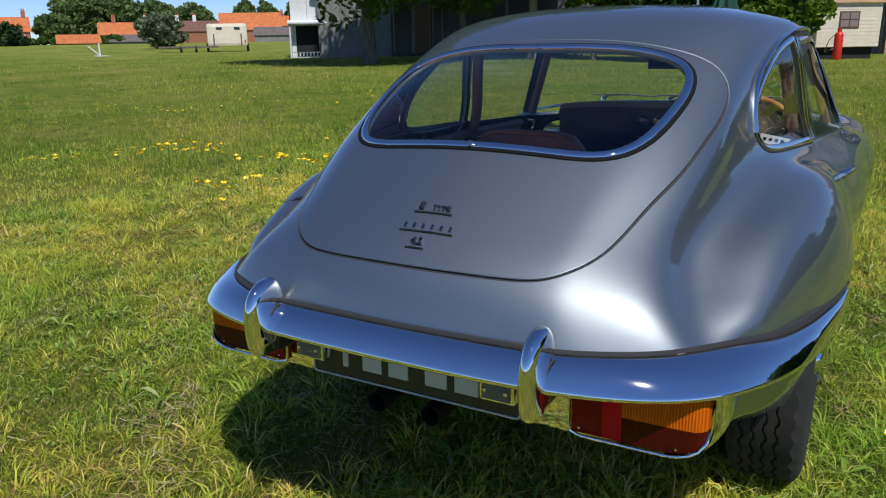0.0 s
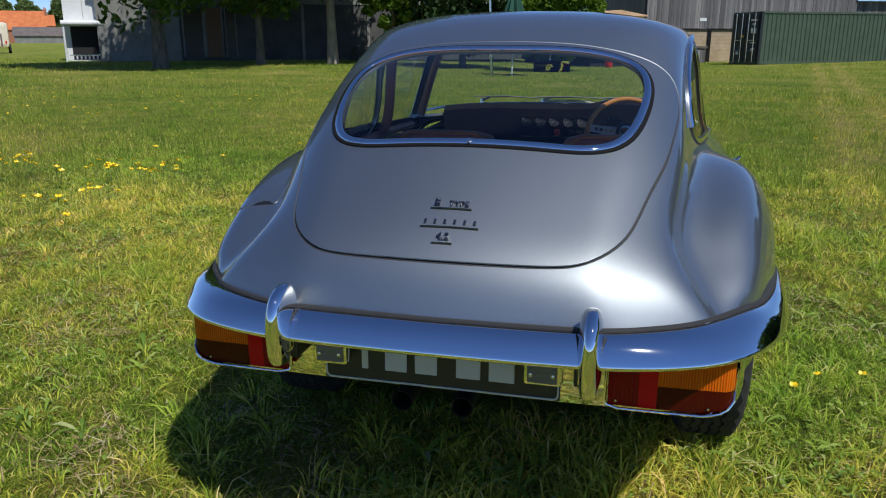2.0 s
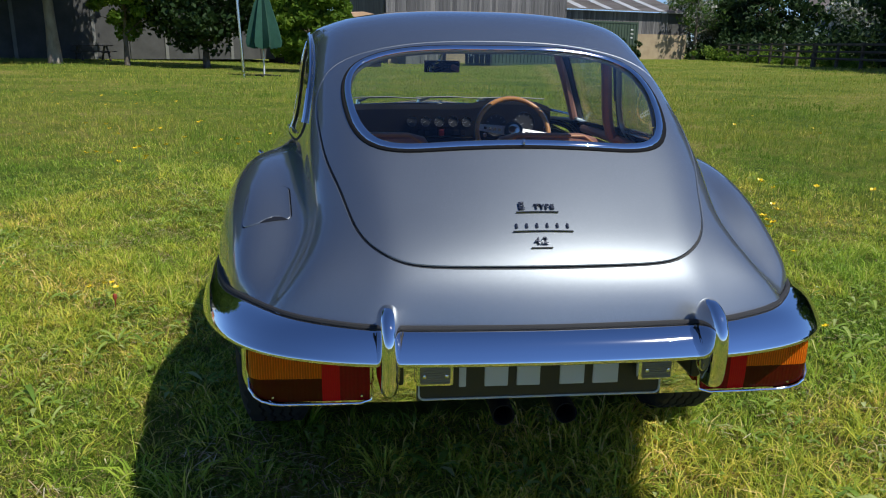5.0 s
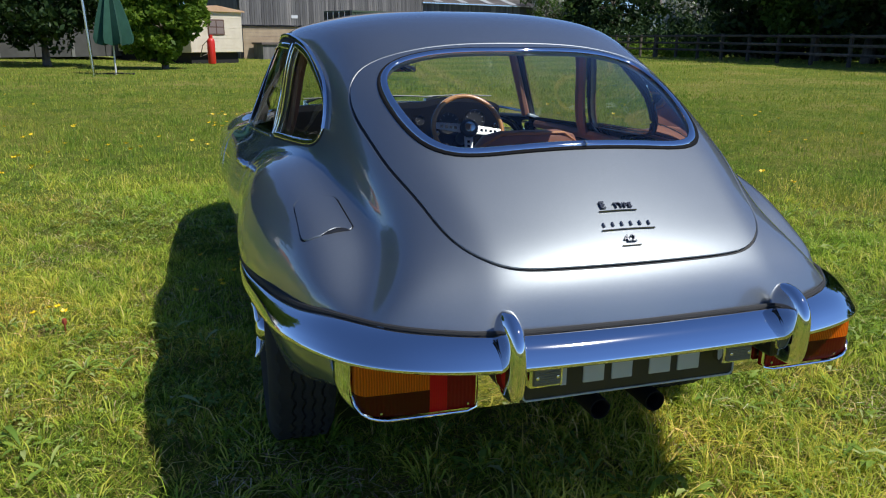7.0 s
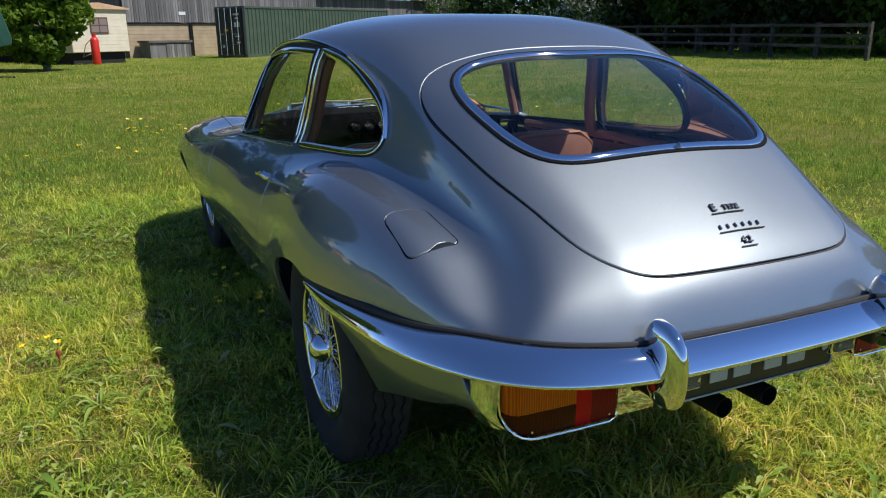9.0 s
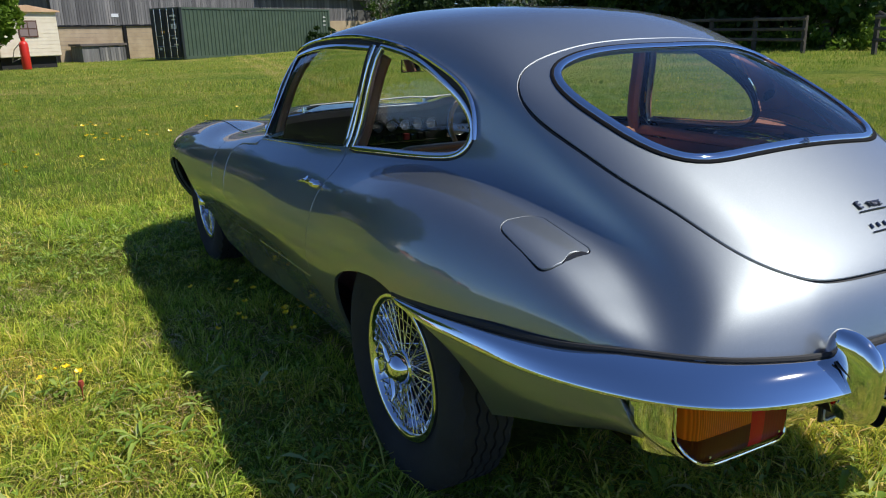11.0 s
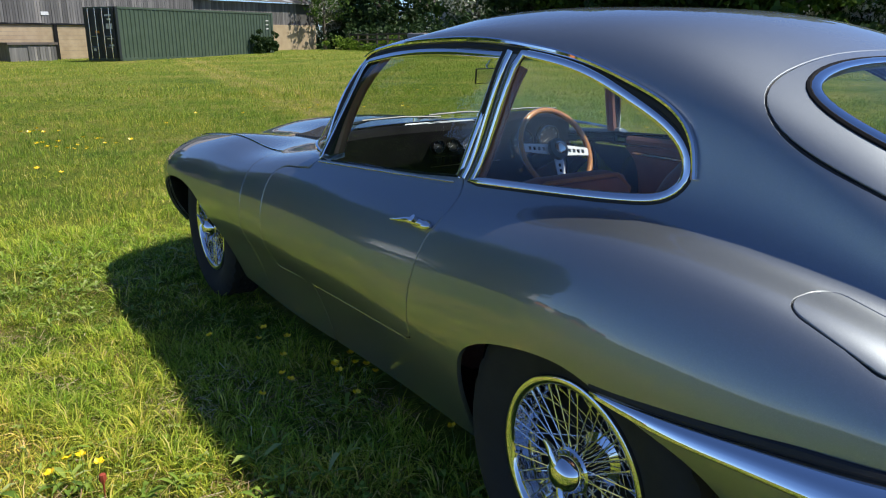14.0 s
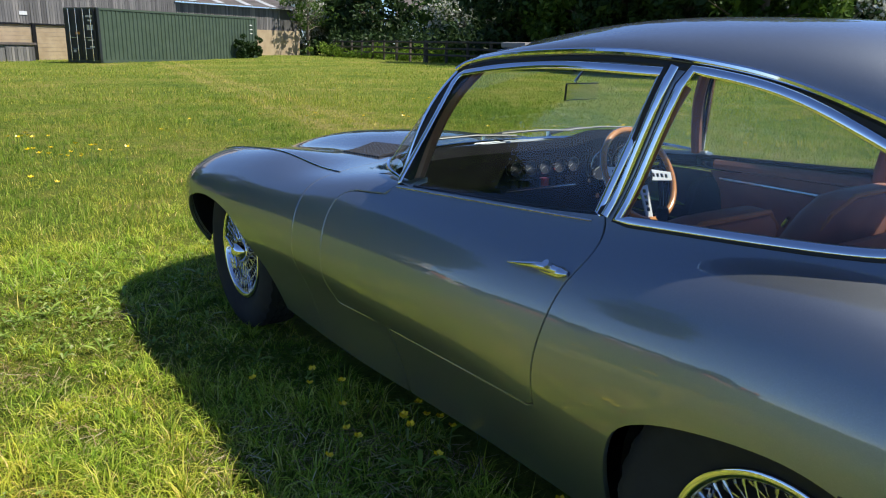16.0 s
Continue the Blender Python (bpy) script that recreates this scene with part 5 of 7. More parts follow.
# ---- chrome script on the tailgate ----
DULL_CHROME = mat("dark_grey_chrome", (0.17, 0.175, 0.19), 0.25, 1.0)
def script(text, size, x, y, lean=0.0, spacing=1.0):
    """Raised letters laid on the tailgate."""
    cu = bpy.data.curves.new("lettering", 'FONT')
    cu.body, cu.size, cu.extrude, cu.align_x, cu.space_character, cu.bevel_depth, cu.offset = text, size, 0.0022, 'CENTER', spacing, 0.0004, 0.0
    tmp = bpy.data.objects.new("lettering", cu)
    scene.collection.objects.link(tmp)
    bpy.context.view_layer.update()
    me = bpy.data.meshes.new_from_object(tmp.evaluated_get(bpy.context.evaluated_depsgraph_get()))
    bpy.data.objects.remove(tmp)
    me.materials.clear()
    me.materials.append(DULL_CHROME)
    ob = new("chrome_lettering", me)
    ob.parent = car
    uv = main.find(np.array([(x, y), (x + 0.02, y), (x, y + 0.02)]), [0, 1], -0.8, 0.8)
    p, nr = main.at(uv), main.normal(uv)[0]
    z = Vector(nr)
    xa = Vector(p[1] - p[0]).normalized()
    ya = z.cross(xa)
    m = Matrix((xa, ya, z)).transposed().to_4x4()
    m.translation = Vector(p[0]) + z * 0.003
    ob.matrix_local = m
    return ob


def bar_on_gate(x0, x1, y):
    uv = main.find(np.stack([np.linspace(x0, x1, 6), np.full(6, y)], 1), [0, 1], -0.8, 0.8)
    return part("underline", loop_tube(main, uv, 0.0017, 0.0025, 6, False), DULL_CHROME, car, "", True)


tagged(script("E", 0.026, -0.030, -0.785), "chrome model lettering")
tagged(script("TYPE", 0.017, 0.016, -0.785, spacing=1.15), "chrome model lettering")
bar_on_gate(-0.042, 0.044, -0.791)
for k in range(6):   # the maker's name as plain bars
    uv = main.find(np.stack([np.full(4, -0.046 + k * 0.0205), np.linspace(-0.824, -0.8165, 4)], 1), [0, 1], -0.8, 0.8)
    tagged(part("badge_bar", loop_tube(main, uv, 0.0028, 0.0025, 6, False), DULL_CHROME, car), "plain chrome badge bar")
bar_on_gate(-0.054, 0.066, -0.831)
tagged(script("4.2", 0.022, -0.002, -0.856), "chrome engine-size lettering")
bar_on_gate(-0.023, 0.019, -0.862)

# ---- ground ----
def ground_height(x, y):
    x, y = np.asarray(x, float), np.asarray(y, float)
    far = np.clip((np.hypot(x, y) - 8) / 34, 0, 1)
    far = far * far * (3 - 2 * far)
    left = 0.30 * np.clip((-x - 3) / 12, 0, 1) + 0.014 * np.clip(-x - 40, 0, 60)
    right = 0.35 * np.clip((x - 4) / 14, 0, 1)
    return far * (left + right - 0.08) + 0.015 * np.sin(x * 0.7) * np.cos(y * 0.5) * np.clip(np.hypot(x, y - 1) / 4 - 0.6, 0, 1)


def gz(x, y):
    return float(ground_height(x, y))


def meadow_mix(m, stops, scale=0.35):
    """Patchy colour over the field: broad noise, finer noise and faint mown tracks."""
    a = node(m, "ShaderNodeTexNoise", Scale=scale, Detail=3.0, Roughness=0.6)
    b = node(m, "ShaderNodeTexNoise", Scale=2.6, Detail=5.0, Roughness=0.65)
    geo = node(m, "ShaderNodeNewGeometry")
    link(m, geo.outputs["Position"], a.inputs["Vector"])
    link(m, geo.outputs["Position"], b.inputs["Vector"])
    add = node(m, "ShaderNodeMath")
    add.operation = 'MULTIPLY_ADD'
    add.inputs[1].default_value = 0.45
    link(m, b.outputs["Fac"], add.inputs[0])
    half = node(m, "ShaderNodeMath")
    half.operation = 'MULTIPLY'
    half.inputs[1].default_value = 0.6
    link(m, a.outputs["Fac"], half.inputs[0])
    link(m, half.outputs[0], add.inputs[2])
    # two wheel tracks worn through the grass, running away past the car
    def op(kind, p, q):
        k = node(m, "ShaderNodeMath")
        k.operation = kind
        for i, v in enumerate((p, q)):
            if isinstance(v, float):
                k.inputs[i].default_value = v
            else:
                link(m, v, k.inputs[i])
        return k.outputs[0]
    xyz = node(m, "ShaderNodeSeparateXYZ")
    link(m, geo.outputs["Position"], xyz.inputs[0])
    d = op('SUBTRACT', xyz.outputs[0], op('MULTIPLY', xyz.outputs[1], 0.2))
    d = op('ADD', d, op('MULTIPLY', b.outputs["Fac"], 0.3))
    d = op('ABSOLUTE', op('SUBTRACT', op('ABSOLUTE', op('SUBTRACT', d, 1.85), 0.0), 0.39), 0.0)
    near = node(m, "ShaderNodeMapRange", From_Min=0.02, From_Max=0.42, To_Min=0.11, To_Max=0.0)
    link(m, d, near.inputs[0])
    away = node(m, "ShaderNodeMapRange", From_Min=2.0, From_Max=5.0, To_Min=0.0, To_Max=1.0)
    link(m, xyz.outputs[1], away.inputs[0])
    total = op('ADD', add.outputs[0], op('MULTIPLY', near.outputs[0], away.outputs[0]))
    return ramp(m, total, stops), total, geo


def ground():
    r = np.concatenate([np.linspace(0.0, 12, 40), np.geomspace(12.6, 1500, 60)])
    a = np.linspace(0, math.tau, 181)[:-1]
    xs = (r[:, None] * np.cos(a)).ravel()
    ys = (r[:, None] * np.sin(a)).ravel()
    zs = ground_height(xs, ys)
    n = len(a)
    faces = [(i * n + k, i * n + (k + 1) % n, (i + 1) * n + (k + 1) % n, (i + 1) * n + k) for i in range(len(r) - 1) for k in range(n)]
    m = mat("meadow_soil", rough=1.0)
    c, f, geo = meadow_mix(m, [(0.360, (0.100, 0.156, 0.026)), (0.470, (0.175, 0.232, 0.034)), (0.560, (0.252, 0.270, 0.050)), (0.660, (0.352, 0.304, 0.093))])
    speck = node(m, "ShaderNodeTexNoise", Scale=34.0, Detail=6.0, Roughness=0.75)
    link(m, geo.outputs["Position"], speck.inputs["Vector"])
    mott = node(m, "ShaderNodeMixRGB")
    mott.blend_type = 'MULTIPLY'
    mott.inputs[0].default_value = 1.0
    link(m, c, mott.inputs[1])
    link(m, ramp(m, speck.outputs["Fac"], [(0.36, (0.62, 0.68, 0.60)), (0.5, (0.98, 1.0, 0.95)), (0.64, (1.28, 1.22, 1.15))]), mott.inputs[2])
    link(m, mott.outputs[0], bsdf(m).inputs["Base Color"])
    bp = node(m, "ShaderNodeBump", Strength=1.0, Distance=0.12)
    fine = node(m, "ShaderNodeTexNoise", Scale=9.0, Detail=8.0, Roughness=0.8)
    link(m, geo.outputs["Position"], fine.inputs["Vector"])
    link(m, fine.outputs["Fac"], bp.inputs["Height"])
    link(m, bp.outputs[0], bsdf(m).inputs["Normal"])
    bsdf(m).inputs["Specular IOR Level"].default_value = 0.1
    g = mesh_object("ground", np.stack([xs, ys, zs], 1), faces, m, None, "", True)
    tagged(g, "mown green meadow with yellow wild flowers", "ground", kind="structure")


ground()


def fast_mesh(name, verts, loops, starts, totals, material):
    """A mesh straight from arrays."""
    me = bpy.data.meshes.new(name)
    me.vertices.add(len(verts))
    me.vertices.foreach_set("co", np.ascontiguousarray(verts, dtype=np.float32).ravel())
    me.loops.add(len(loops))
    me.loops.foreach_set("vertex_index", np.ascontiguousarray(loops, dtype=np.int32))
    me.polygons.add(len(starts))
    me.polygons.foreach_set("loop_start", np.ascontiguousarray(starts, dtype=np.int32))
    me.update(calc_edges=True)
    me.materials.append(material)
    me.validate()
    return me


def leaf_material(name, stops, transl=0.35, patch=None, rough=0.5):
    """Blades or leaves: colour by island, light comes through."""
    m = bpy.data.materials.new(name)
    m.use_nodes = True
    b = bsdf(m)
    b.inputs["Roughness"].default_value = rough
    b.inputs["Specular IOR Level"].default_value = 0.18
    geo = node(m, "ShaderNodeNewGeometry")
    col = ramp(m, geo.outputs["Random Per Island"], stops)
    if patch:
        c2, f, g = meadow_mix(m, patch, 0.3)
        mx = node(m, "ShaderNodeMixRGB")
        mx.blend_type = 'MULTIPLY'
        mx.inputs[0].default_value = 1.0
        link(m, col, mx.inputs[1])
        link(m, c2, mx.inputs[2])
        col = mx.outputs[0]
    link(m, col, b.inputs["Base Color"])
    t = node(m, "ShaderNodeBsdfTranslucent")
    link(m, col, t.inputs["Color"])
    mix = node(m, "ShaderNodeMixShader")
    mix.inputs[0].default_value = transl
    link(m, b.outputs[0], mix.inputs[1])
    link(m, t.outputs[0], mix.inputs[2])
    link(m, mix.outputs[0], m.node_tree.nodes["Material Output"].inputs[0])
    return m


PATCHES = [(0.40, (0.62, 0.84, 0.6)), (0.485, (0.92, 1.03, 0.85)), (0.555, (1.20, 1.12, 1.0)), (0.65, (1.62, 1.30, 1.45))]
GRASS = leaf_material("grass_blades", [(0.000, (0.216, 0.332, 0.041)), (0.350, (0.432, 0.540, 0.068)), (0.700, (0.616, 0.655, 0.100)), (0.900, (0.714, 0.655, 0.155)), (1.000, (0.886, 0.738, 0.347))], 0.48, PATCHES, 0.55)
FIELD = leaf_material("field_grass_blades", [(0.000, (0.165, 0.256, 0.034)), (0.500, (0.284, 0.364, 0.052)), (0.850, (0.402, 0.449, 0.072)), (1.000, (0.615, 0.534, 0.172))], 0.42, PATCHES, 0.6)


def blades(rng, x, y, tall, wide, lean, curl=0.5, way=None):
    """Arrays of bent blades standing at x, y."""
    n = len(x)
    h = tall * rng.uniform(0.55, 1.25, n)
    w = wide * rng.uniform(0.6, 1.3, n)
    a = rng.uniform(0, math.tau, n)
    d = way if way is not None else 2.6 * patch_noise(x, y, 4.3, 0.9) + 1.9 * patch_noise(x, y, 11.0, 2.7) + rng.normal(0, 1.7, n)
    l = h * lean * rng.uniform(0.2, 1.3, n)
    z = ground_height(x, y)
    side = np.stack([np.cos(a) * w / 2, np.sin(a) * w / 2, np.zeros(n)], 1)
    base = np.stack([x, y, z - 0.01], 1)
    out = np.stack([np.cos(d), np.sin(d), np.zeros(n)], 1)
    mid = base + out * (l * 0.3)[:, None] + np.array([0, 0, 1.0]) * (h * 0.6)[:, None]
    tip = base + out * l[:, None] + np.array([0, 0, 1.0]) * (h * (1 - curl * np.clip(l / h, 0, 1) ** 2 * 0.5))[:, None]
    v = np.stack([base - side, base + side, mid + side * 0.75, mid - side * 0.75, tip], 1).reshape(-1, 3)
    return v


def blade_object(name, verts, material, label):
    n = len(verts) // 5
    k = np.arange(n)[:, None] * 5
    loops = (k + np.array([0, 1, 2, 3, 3, 2, 4])).ravel()
    starts = (np.arange(n)[:, None] * 7 + np.array([0, 4])).ravel()
    ob = new(name, fast_mesh(name, verts, loops, starts, None, material))
    return tagged(ob, label, "grass", kind="stuff")


def patch_noise(x, y, s, seed):
    return np.sin(x * s + seed) * np.cos(y * s * 1.13 + seed * 2.1) + 0.5 * np.sin(x * s * 2.3 + y * s * 1.7 + seed * 3.3)


def tufts(rng, cx, cy, per, tall, wide, spread=0.022, lean=1.25):
    """Blades that fan outwards from tuft centres."""
    n = len(cx) * per
    a = rng.uniform(0, math.tau, n)
    r = spread * np.sqrt(rng.uniform(0, 1, n))
    x, y = np.repeat(cx, per) + np.cos(a) * r, np.repeat(cy, per) + np.sin(a) * r
    size = np.repeat(rng.uniform(0.6, 1.35, len(cx)), per)
    return blades(rng, x, y, np.repeat(tall, per) * size, wide, lean, 0.6, a + rng.normal(0, 0.5, n))


def leaf_fans(rng, cx, cy, per, long, wide, rise):
    """Rosettes of broad leaves: each leaf folded along its middle and arched outwards."""
    n = len(cx) * per
    a = (np.tile(np.arange(per), len(cx)) / per * math.tau) + np.repeat(rng.uniform(0, 6, len(cx)), per) + rng.normal(0, 0.3, n)
    size = np.repeat(rng.uniform(0.6, 1.3, len(cx)), per) * rng.uniform(0.7, 1.2, n)
    ln, w = long * size, wide * size * rng.uniform(0.75, 1.2, n) / 2
    up = rng.uniform(*rise, n)
    x, y = np.repeat(cx, per), np.repeat(cy, per)
    base = np.stack([x, y, ground_height(x, y) + rng.uniform(0.0, 0.03, n)], 1)
    out = np.stack([np.cos(a), np.sin(a), np.zeros(n)], 1)
    side = np.stack([-np.sin(a), np.cos(a), np.zeros(n)], 1)
    z = np.array([0, 0, 1.0])
    def at(k, half):
        mid = base + out * (ln * k)[:, None] + z * (ln * (up * k - 0.55 * up * k * k * 1.3))[:, None]
        return mid - side * (w * half)[:, None] + z * (w * half * 0.45)[:, None], mid, mid + side * (w * half)[:, None] + z * (w * half * 0.45)[:, None]
    b0 = base
    l1, m1, r1 = at(0.35, 0.8)
    l2, m2, r2 = at(0.68, 1.0)
    tip = at(1.0, 0.0)[1]
    v = np.stack([b0, l1, m1, r1, l2, m2, r2, tip], 1).reshape(-1, 3)
    k = np.arange(n)[:, None] * 8
    loops = (k + np.array([0, 2, 1, 0, 3, 2, 1, 2, 5, 4, 2, 3, 6, 5, 4, 5, 7, 5, 6, 7])).ravel()
    starts = (np.arange(n)[:, None] * 20 + np.array([0, 3, 6, 10, 14, 17])).ravel()
    return v, loops, starts


def meadow():
    rng = np.random.default_rng(7)
    out = []
    def scatter(n, x0, x1, y0, y1, keep):
        x, y = rng.uniform(x0, x1, n), rng.uniform(y0, y1, n)
        k = keep(x, y) > rng.uniform(0, 1, n)
        return x[k], y[k]
    under = lambda x, y: ~((np.abs(x) < 0.50) & (y > -0.1) & (y < 3.0))
    worn = lambda x, y: patch_noise(x, y, 3.1, 4.0) + 0.7 * patch_noise(x, y, 8.3, 1.3)
    # tufts all round the car, thinner where the sward is worn
    x, y = scatter(21000, -4.4, 3.4, -1.65, 4.4, lambda x, y: under(x, y) * np.clip(1.5 - 0.30 * np.hypot(x + 0.8, y), 0.25, 1) * np.clip(1.0 - 0.45 * worn(x, y), 0.3, 1))
    out.append(tufts(rng, x, y, 15, np.clip(0.050 + 0.014 * patch_noise(x, y, 1.7, 0.4) + 0.012 * patch_noise(x, y, 6.1, 2.2), 0.022, 0.085), 0.0050))
    # tall rank tufts
    x, y = scatter(3200, -4.4, 3.4, -1.6, 5.0, lambda x, y: under(x, y) * np.clip(0.2 + 0.8 * patch_noise(x, y, 1.3, 5.0), 0, 1))
    out.append(tufts(rng, x, y, 20, np.full(len(x), 0.078), 0.0062, 0.03, 1.7))
    # scattered single blades, to the middle distance
    near = lambda x, y: under(x, y) * np.clip(1.25 - 0.14 * np.hypot(x + 1.2, y + 0.6), 0.0, 1)
    x, y = scatter(330000, -7.5, 5.5, -1.6, 9.0, near)
    tall = 0.042 + 0.014 * patch_noise(x, y, 1.7, 0.4) + 0.016 * patch_noise(x, y, 7.3, 2.2)
    out.append(blades(rng, x, y, np.clip(tall, 0.016, 0.085), 0.0052, 1.5))
    # behind the camera's way, thinner
    x, y = scatter(110000, -6.0, 5.0, -5.0, -1.6, lambda x, y: np.clip(1.1 - 0.16 * np.hypot(x, y + 1.6), 0.15, 1))
    out.append(blades(rng, x, y, 0.05, 0.0075, 1.8))
    # thin seed stems
    x, y = scatter(1500, -5.5, 4.0, -1.4, 8.0, lambda x, y: under(x, y) * 0.7)
    out.append(blades(rng, x, y, 0.16, 0.0022, 0.7))
    blade_object("meadow_grass", np.concatenate(out), GRASS, "green meadow grass with dry yellow blades")
    # dense fine undergrowth, green and straw-coloured
    n = 420000
    x, y = scatter(n, -3.8, 2.9, -1.3, 3.6, lambda x, y: under(x, y) * np.clip(1.45 - 0.34 * np.hypot(x + 0.7, y - 0.2), 0.12, 1))
    n = len(x)
    h = rng.uniform(0.008, 0.045, n)
    l = h * rng.uniform(0.4, 2.6, n)
    a, d = rng.uniform(0, math.tau, n), rng.uniform(0, math.tau, n)
    w = rng.uniform(0.0012, 0.0028, n)
    base = np.stack([x, y, ground_height(x, y) - 0.004], 1)
    side = np.stack([np.cos(a) * w, np.sin(a) * w, np.zeros(n)], 1)
    tip = base + np.stack([np.cos(d) * l, np.sin(d) * l, h], 1)
    v = np.stack([base - side, base + side, tip], 1).reshape(-1, 3)
    fine = leaf_material("fine_grass", [(0.0, (0.07, 0.12, 0.015)), (0.45, (0.15, 0.22, 0.024)), (0.72, (0.24, 0.28, 0.035)), (0.78, (0.34, 0.26, 0.10)), (0.92, (0.26, 0.17, 0.08)), (1.0, (0.62, 0.53, 0.30))], 0.4, PATCHES, 0.6)
    ob = new("grass_undergrowth", fast_mesh("grass_undergrowth", v, np.arange(3 * n), np.arange(n) * 3, None, fine))
    tagged(ob, "fine matted green and dry grass underneath", "grass", kind="stuff")
    # dead stems lying flat where the sward is worn
    x, y = scatter(95000, -4.2, 3.2, -1.5, 4.2, lambda x, y: under(x, y) * np.clip(worn(x, y) - 0.25, 0.02, 1) * np.clip(1.4 - 0.3 * np.hypot(x + 0.8, y), 0.1, 1))
    n = len(x)
    a = rng.uniform(0, math.tau, n)
    ln, w = rng.uniform(0.02, 0.075, n), rng.uniform(0.0007, 0.0016, n)
    base = np.stack([x, y, ground_height(x, y) + rng.uniform(0.004, 0.035, n)], 1)
    along = np.stack([np.cos(a) * ln, np.sin(a) * ln, rng.normal(0, 0.008, n)], 1)
    side = np.stack([-np.sin(a) * w, np.cos(a) * w, np.zeros(n)], 1)
    v = np.stack([base - side, base + side, base + along + side, base + along - side], 1).reshape(-1, 3)
    straw = leaf_material("dead_straw", [(0.0, (0.20, 0.12, 0.06)), (0.4, (0.40, 0.27, 0.14)), (0.8, (0.58, 0.46, 0.26)), (1.0, (0.78, 0.70, 0.48))], 0.2, None, 0.7)
    ob = new("straw_litter", fast_mesh("straw_litter", v, np.arange(4 * n), np.arange(n) * 4, None, straw))
    tagged(ob, "dead straw stems lying in the worn sward", "grass", kind="stuff")
    # further out: coarser tufts
    out = []
    ring = lambda a, b: (lambda x, y: ((np.hypot(x + 1, y) > a) & (np.hypot(x + 1, y) < b) & (y > -0.5 * np.abs(x))) * 1.0)
    cx, cy = scatter(44000, -16, 14, 2, 18, lambda x, y: ring(4.2, 17)(x, y) * np.clip(1.3 - np.hypot(x, y) / 17, 0.15, 1))
    out.append(tufts(rng, cx, cy, 9, np.clip(0.070 + 0.022 * patch_noise(cx, cy, 0.9, 0.7), 0.035, 0.12), 0.0062, 0.06, 0.6))
    x, y = scatter(190000, -40, 34, 10, 60, lambda x, y: ring(15, 62)(x, y) * np.clip(1.25 - np.hypot(x, y) / 60, 0.1, 1))
    out.append(blades(rng, x, y, np.clip(0.09 + 0.035 * patch_noise(x, y, 0.35, 0.2), 0.04, 0.16), 0.015, 0.6))
    blade_object("field_grass", np.concatenate(out), FIELD, "rough green grass across the field")
    # broad-leaved weeds: rosettes, small clover leaves and a few big docks
    weed = leaf_material("weed_leaves", [(0.0, (0.14, 0.24, 0.035)), (0.5, (0.27, 0.39, 0.06)), (0.85, (0.38, 0.48, 0.10)), (1.0, (0.48, 0.52, 0.22))], 0.35, None, 0.42)
    patchy = lambda x, y: under(x, y) * np.clip(0.35 + 0.6 * patch_noise(x, y, 2.1, 7.0), 0.06, 1) * np.clip(1.4 - 0.24 * np.hypot(x + 0.8, y), 0.2, 1)
    for name, label, count, per, ln, w, rise in (("plantain_weeds", "low broad-leaved weeds among the grass", 3000, 6, 0.070, 0.0125, (0.5, 1.3)), ("clover_weeds", "small clover leaves in the grass", 26000, 3, 0.016, 0.014, (0.7, 1.6)), ("dock_weeds", "larger dock leaves in the grass", 45, 5, 0.080, 0.024, (0.5, 1.0))):
        cx, cy = scatter(count, -4.6, 3.6, -1.55, 4.6, patchy)
        v, loops, starts = leaf_fans(rng, cx, cy, per, ln, w, rise)
        tagged(new(name, fast_mesh(name, v, loops, starts, None, weed)), label, "weed", kind="stuff")


meadow()


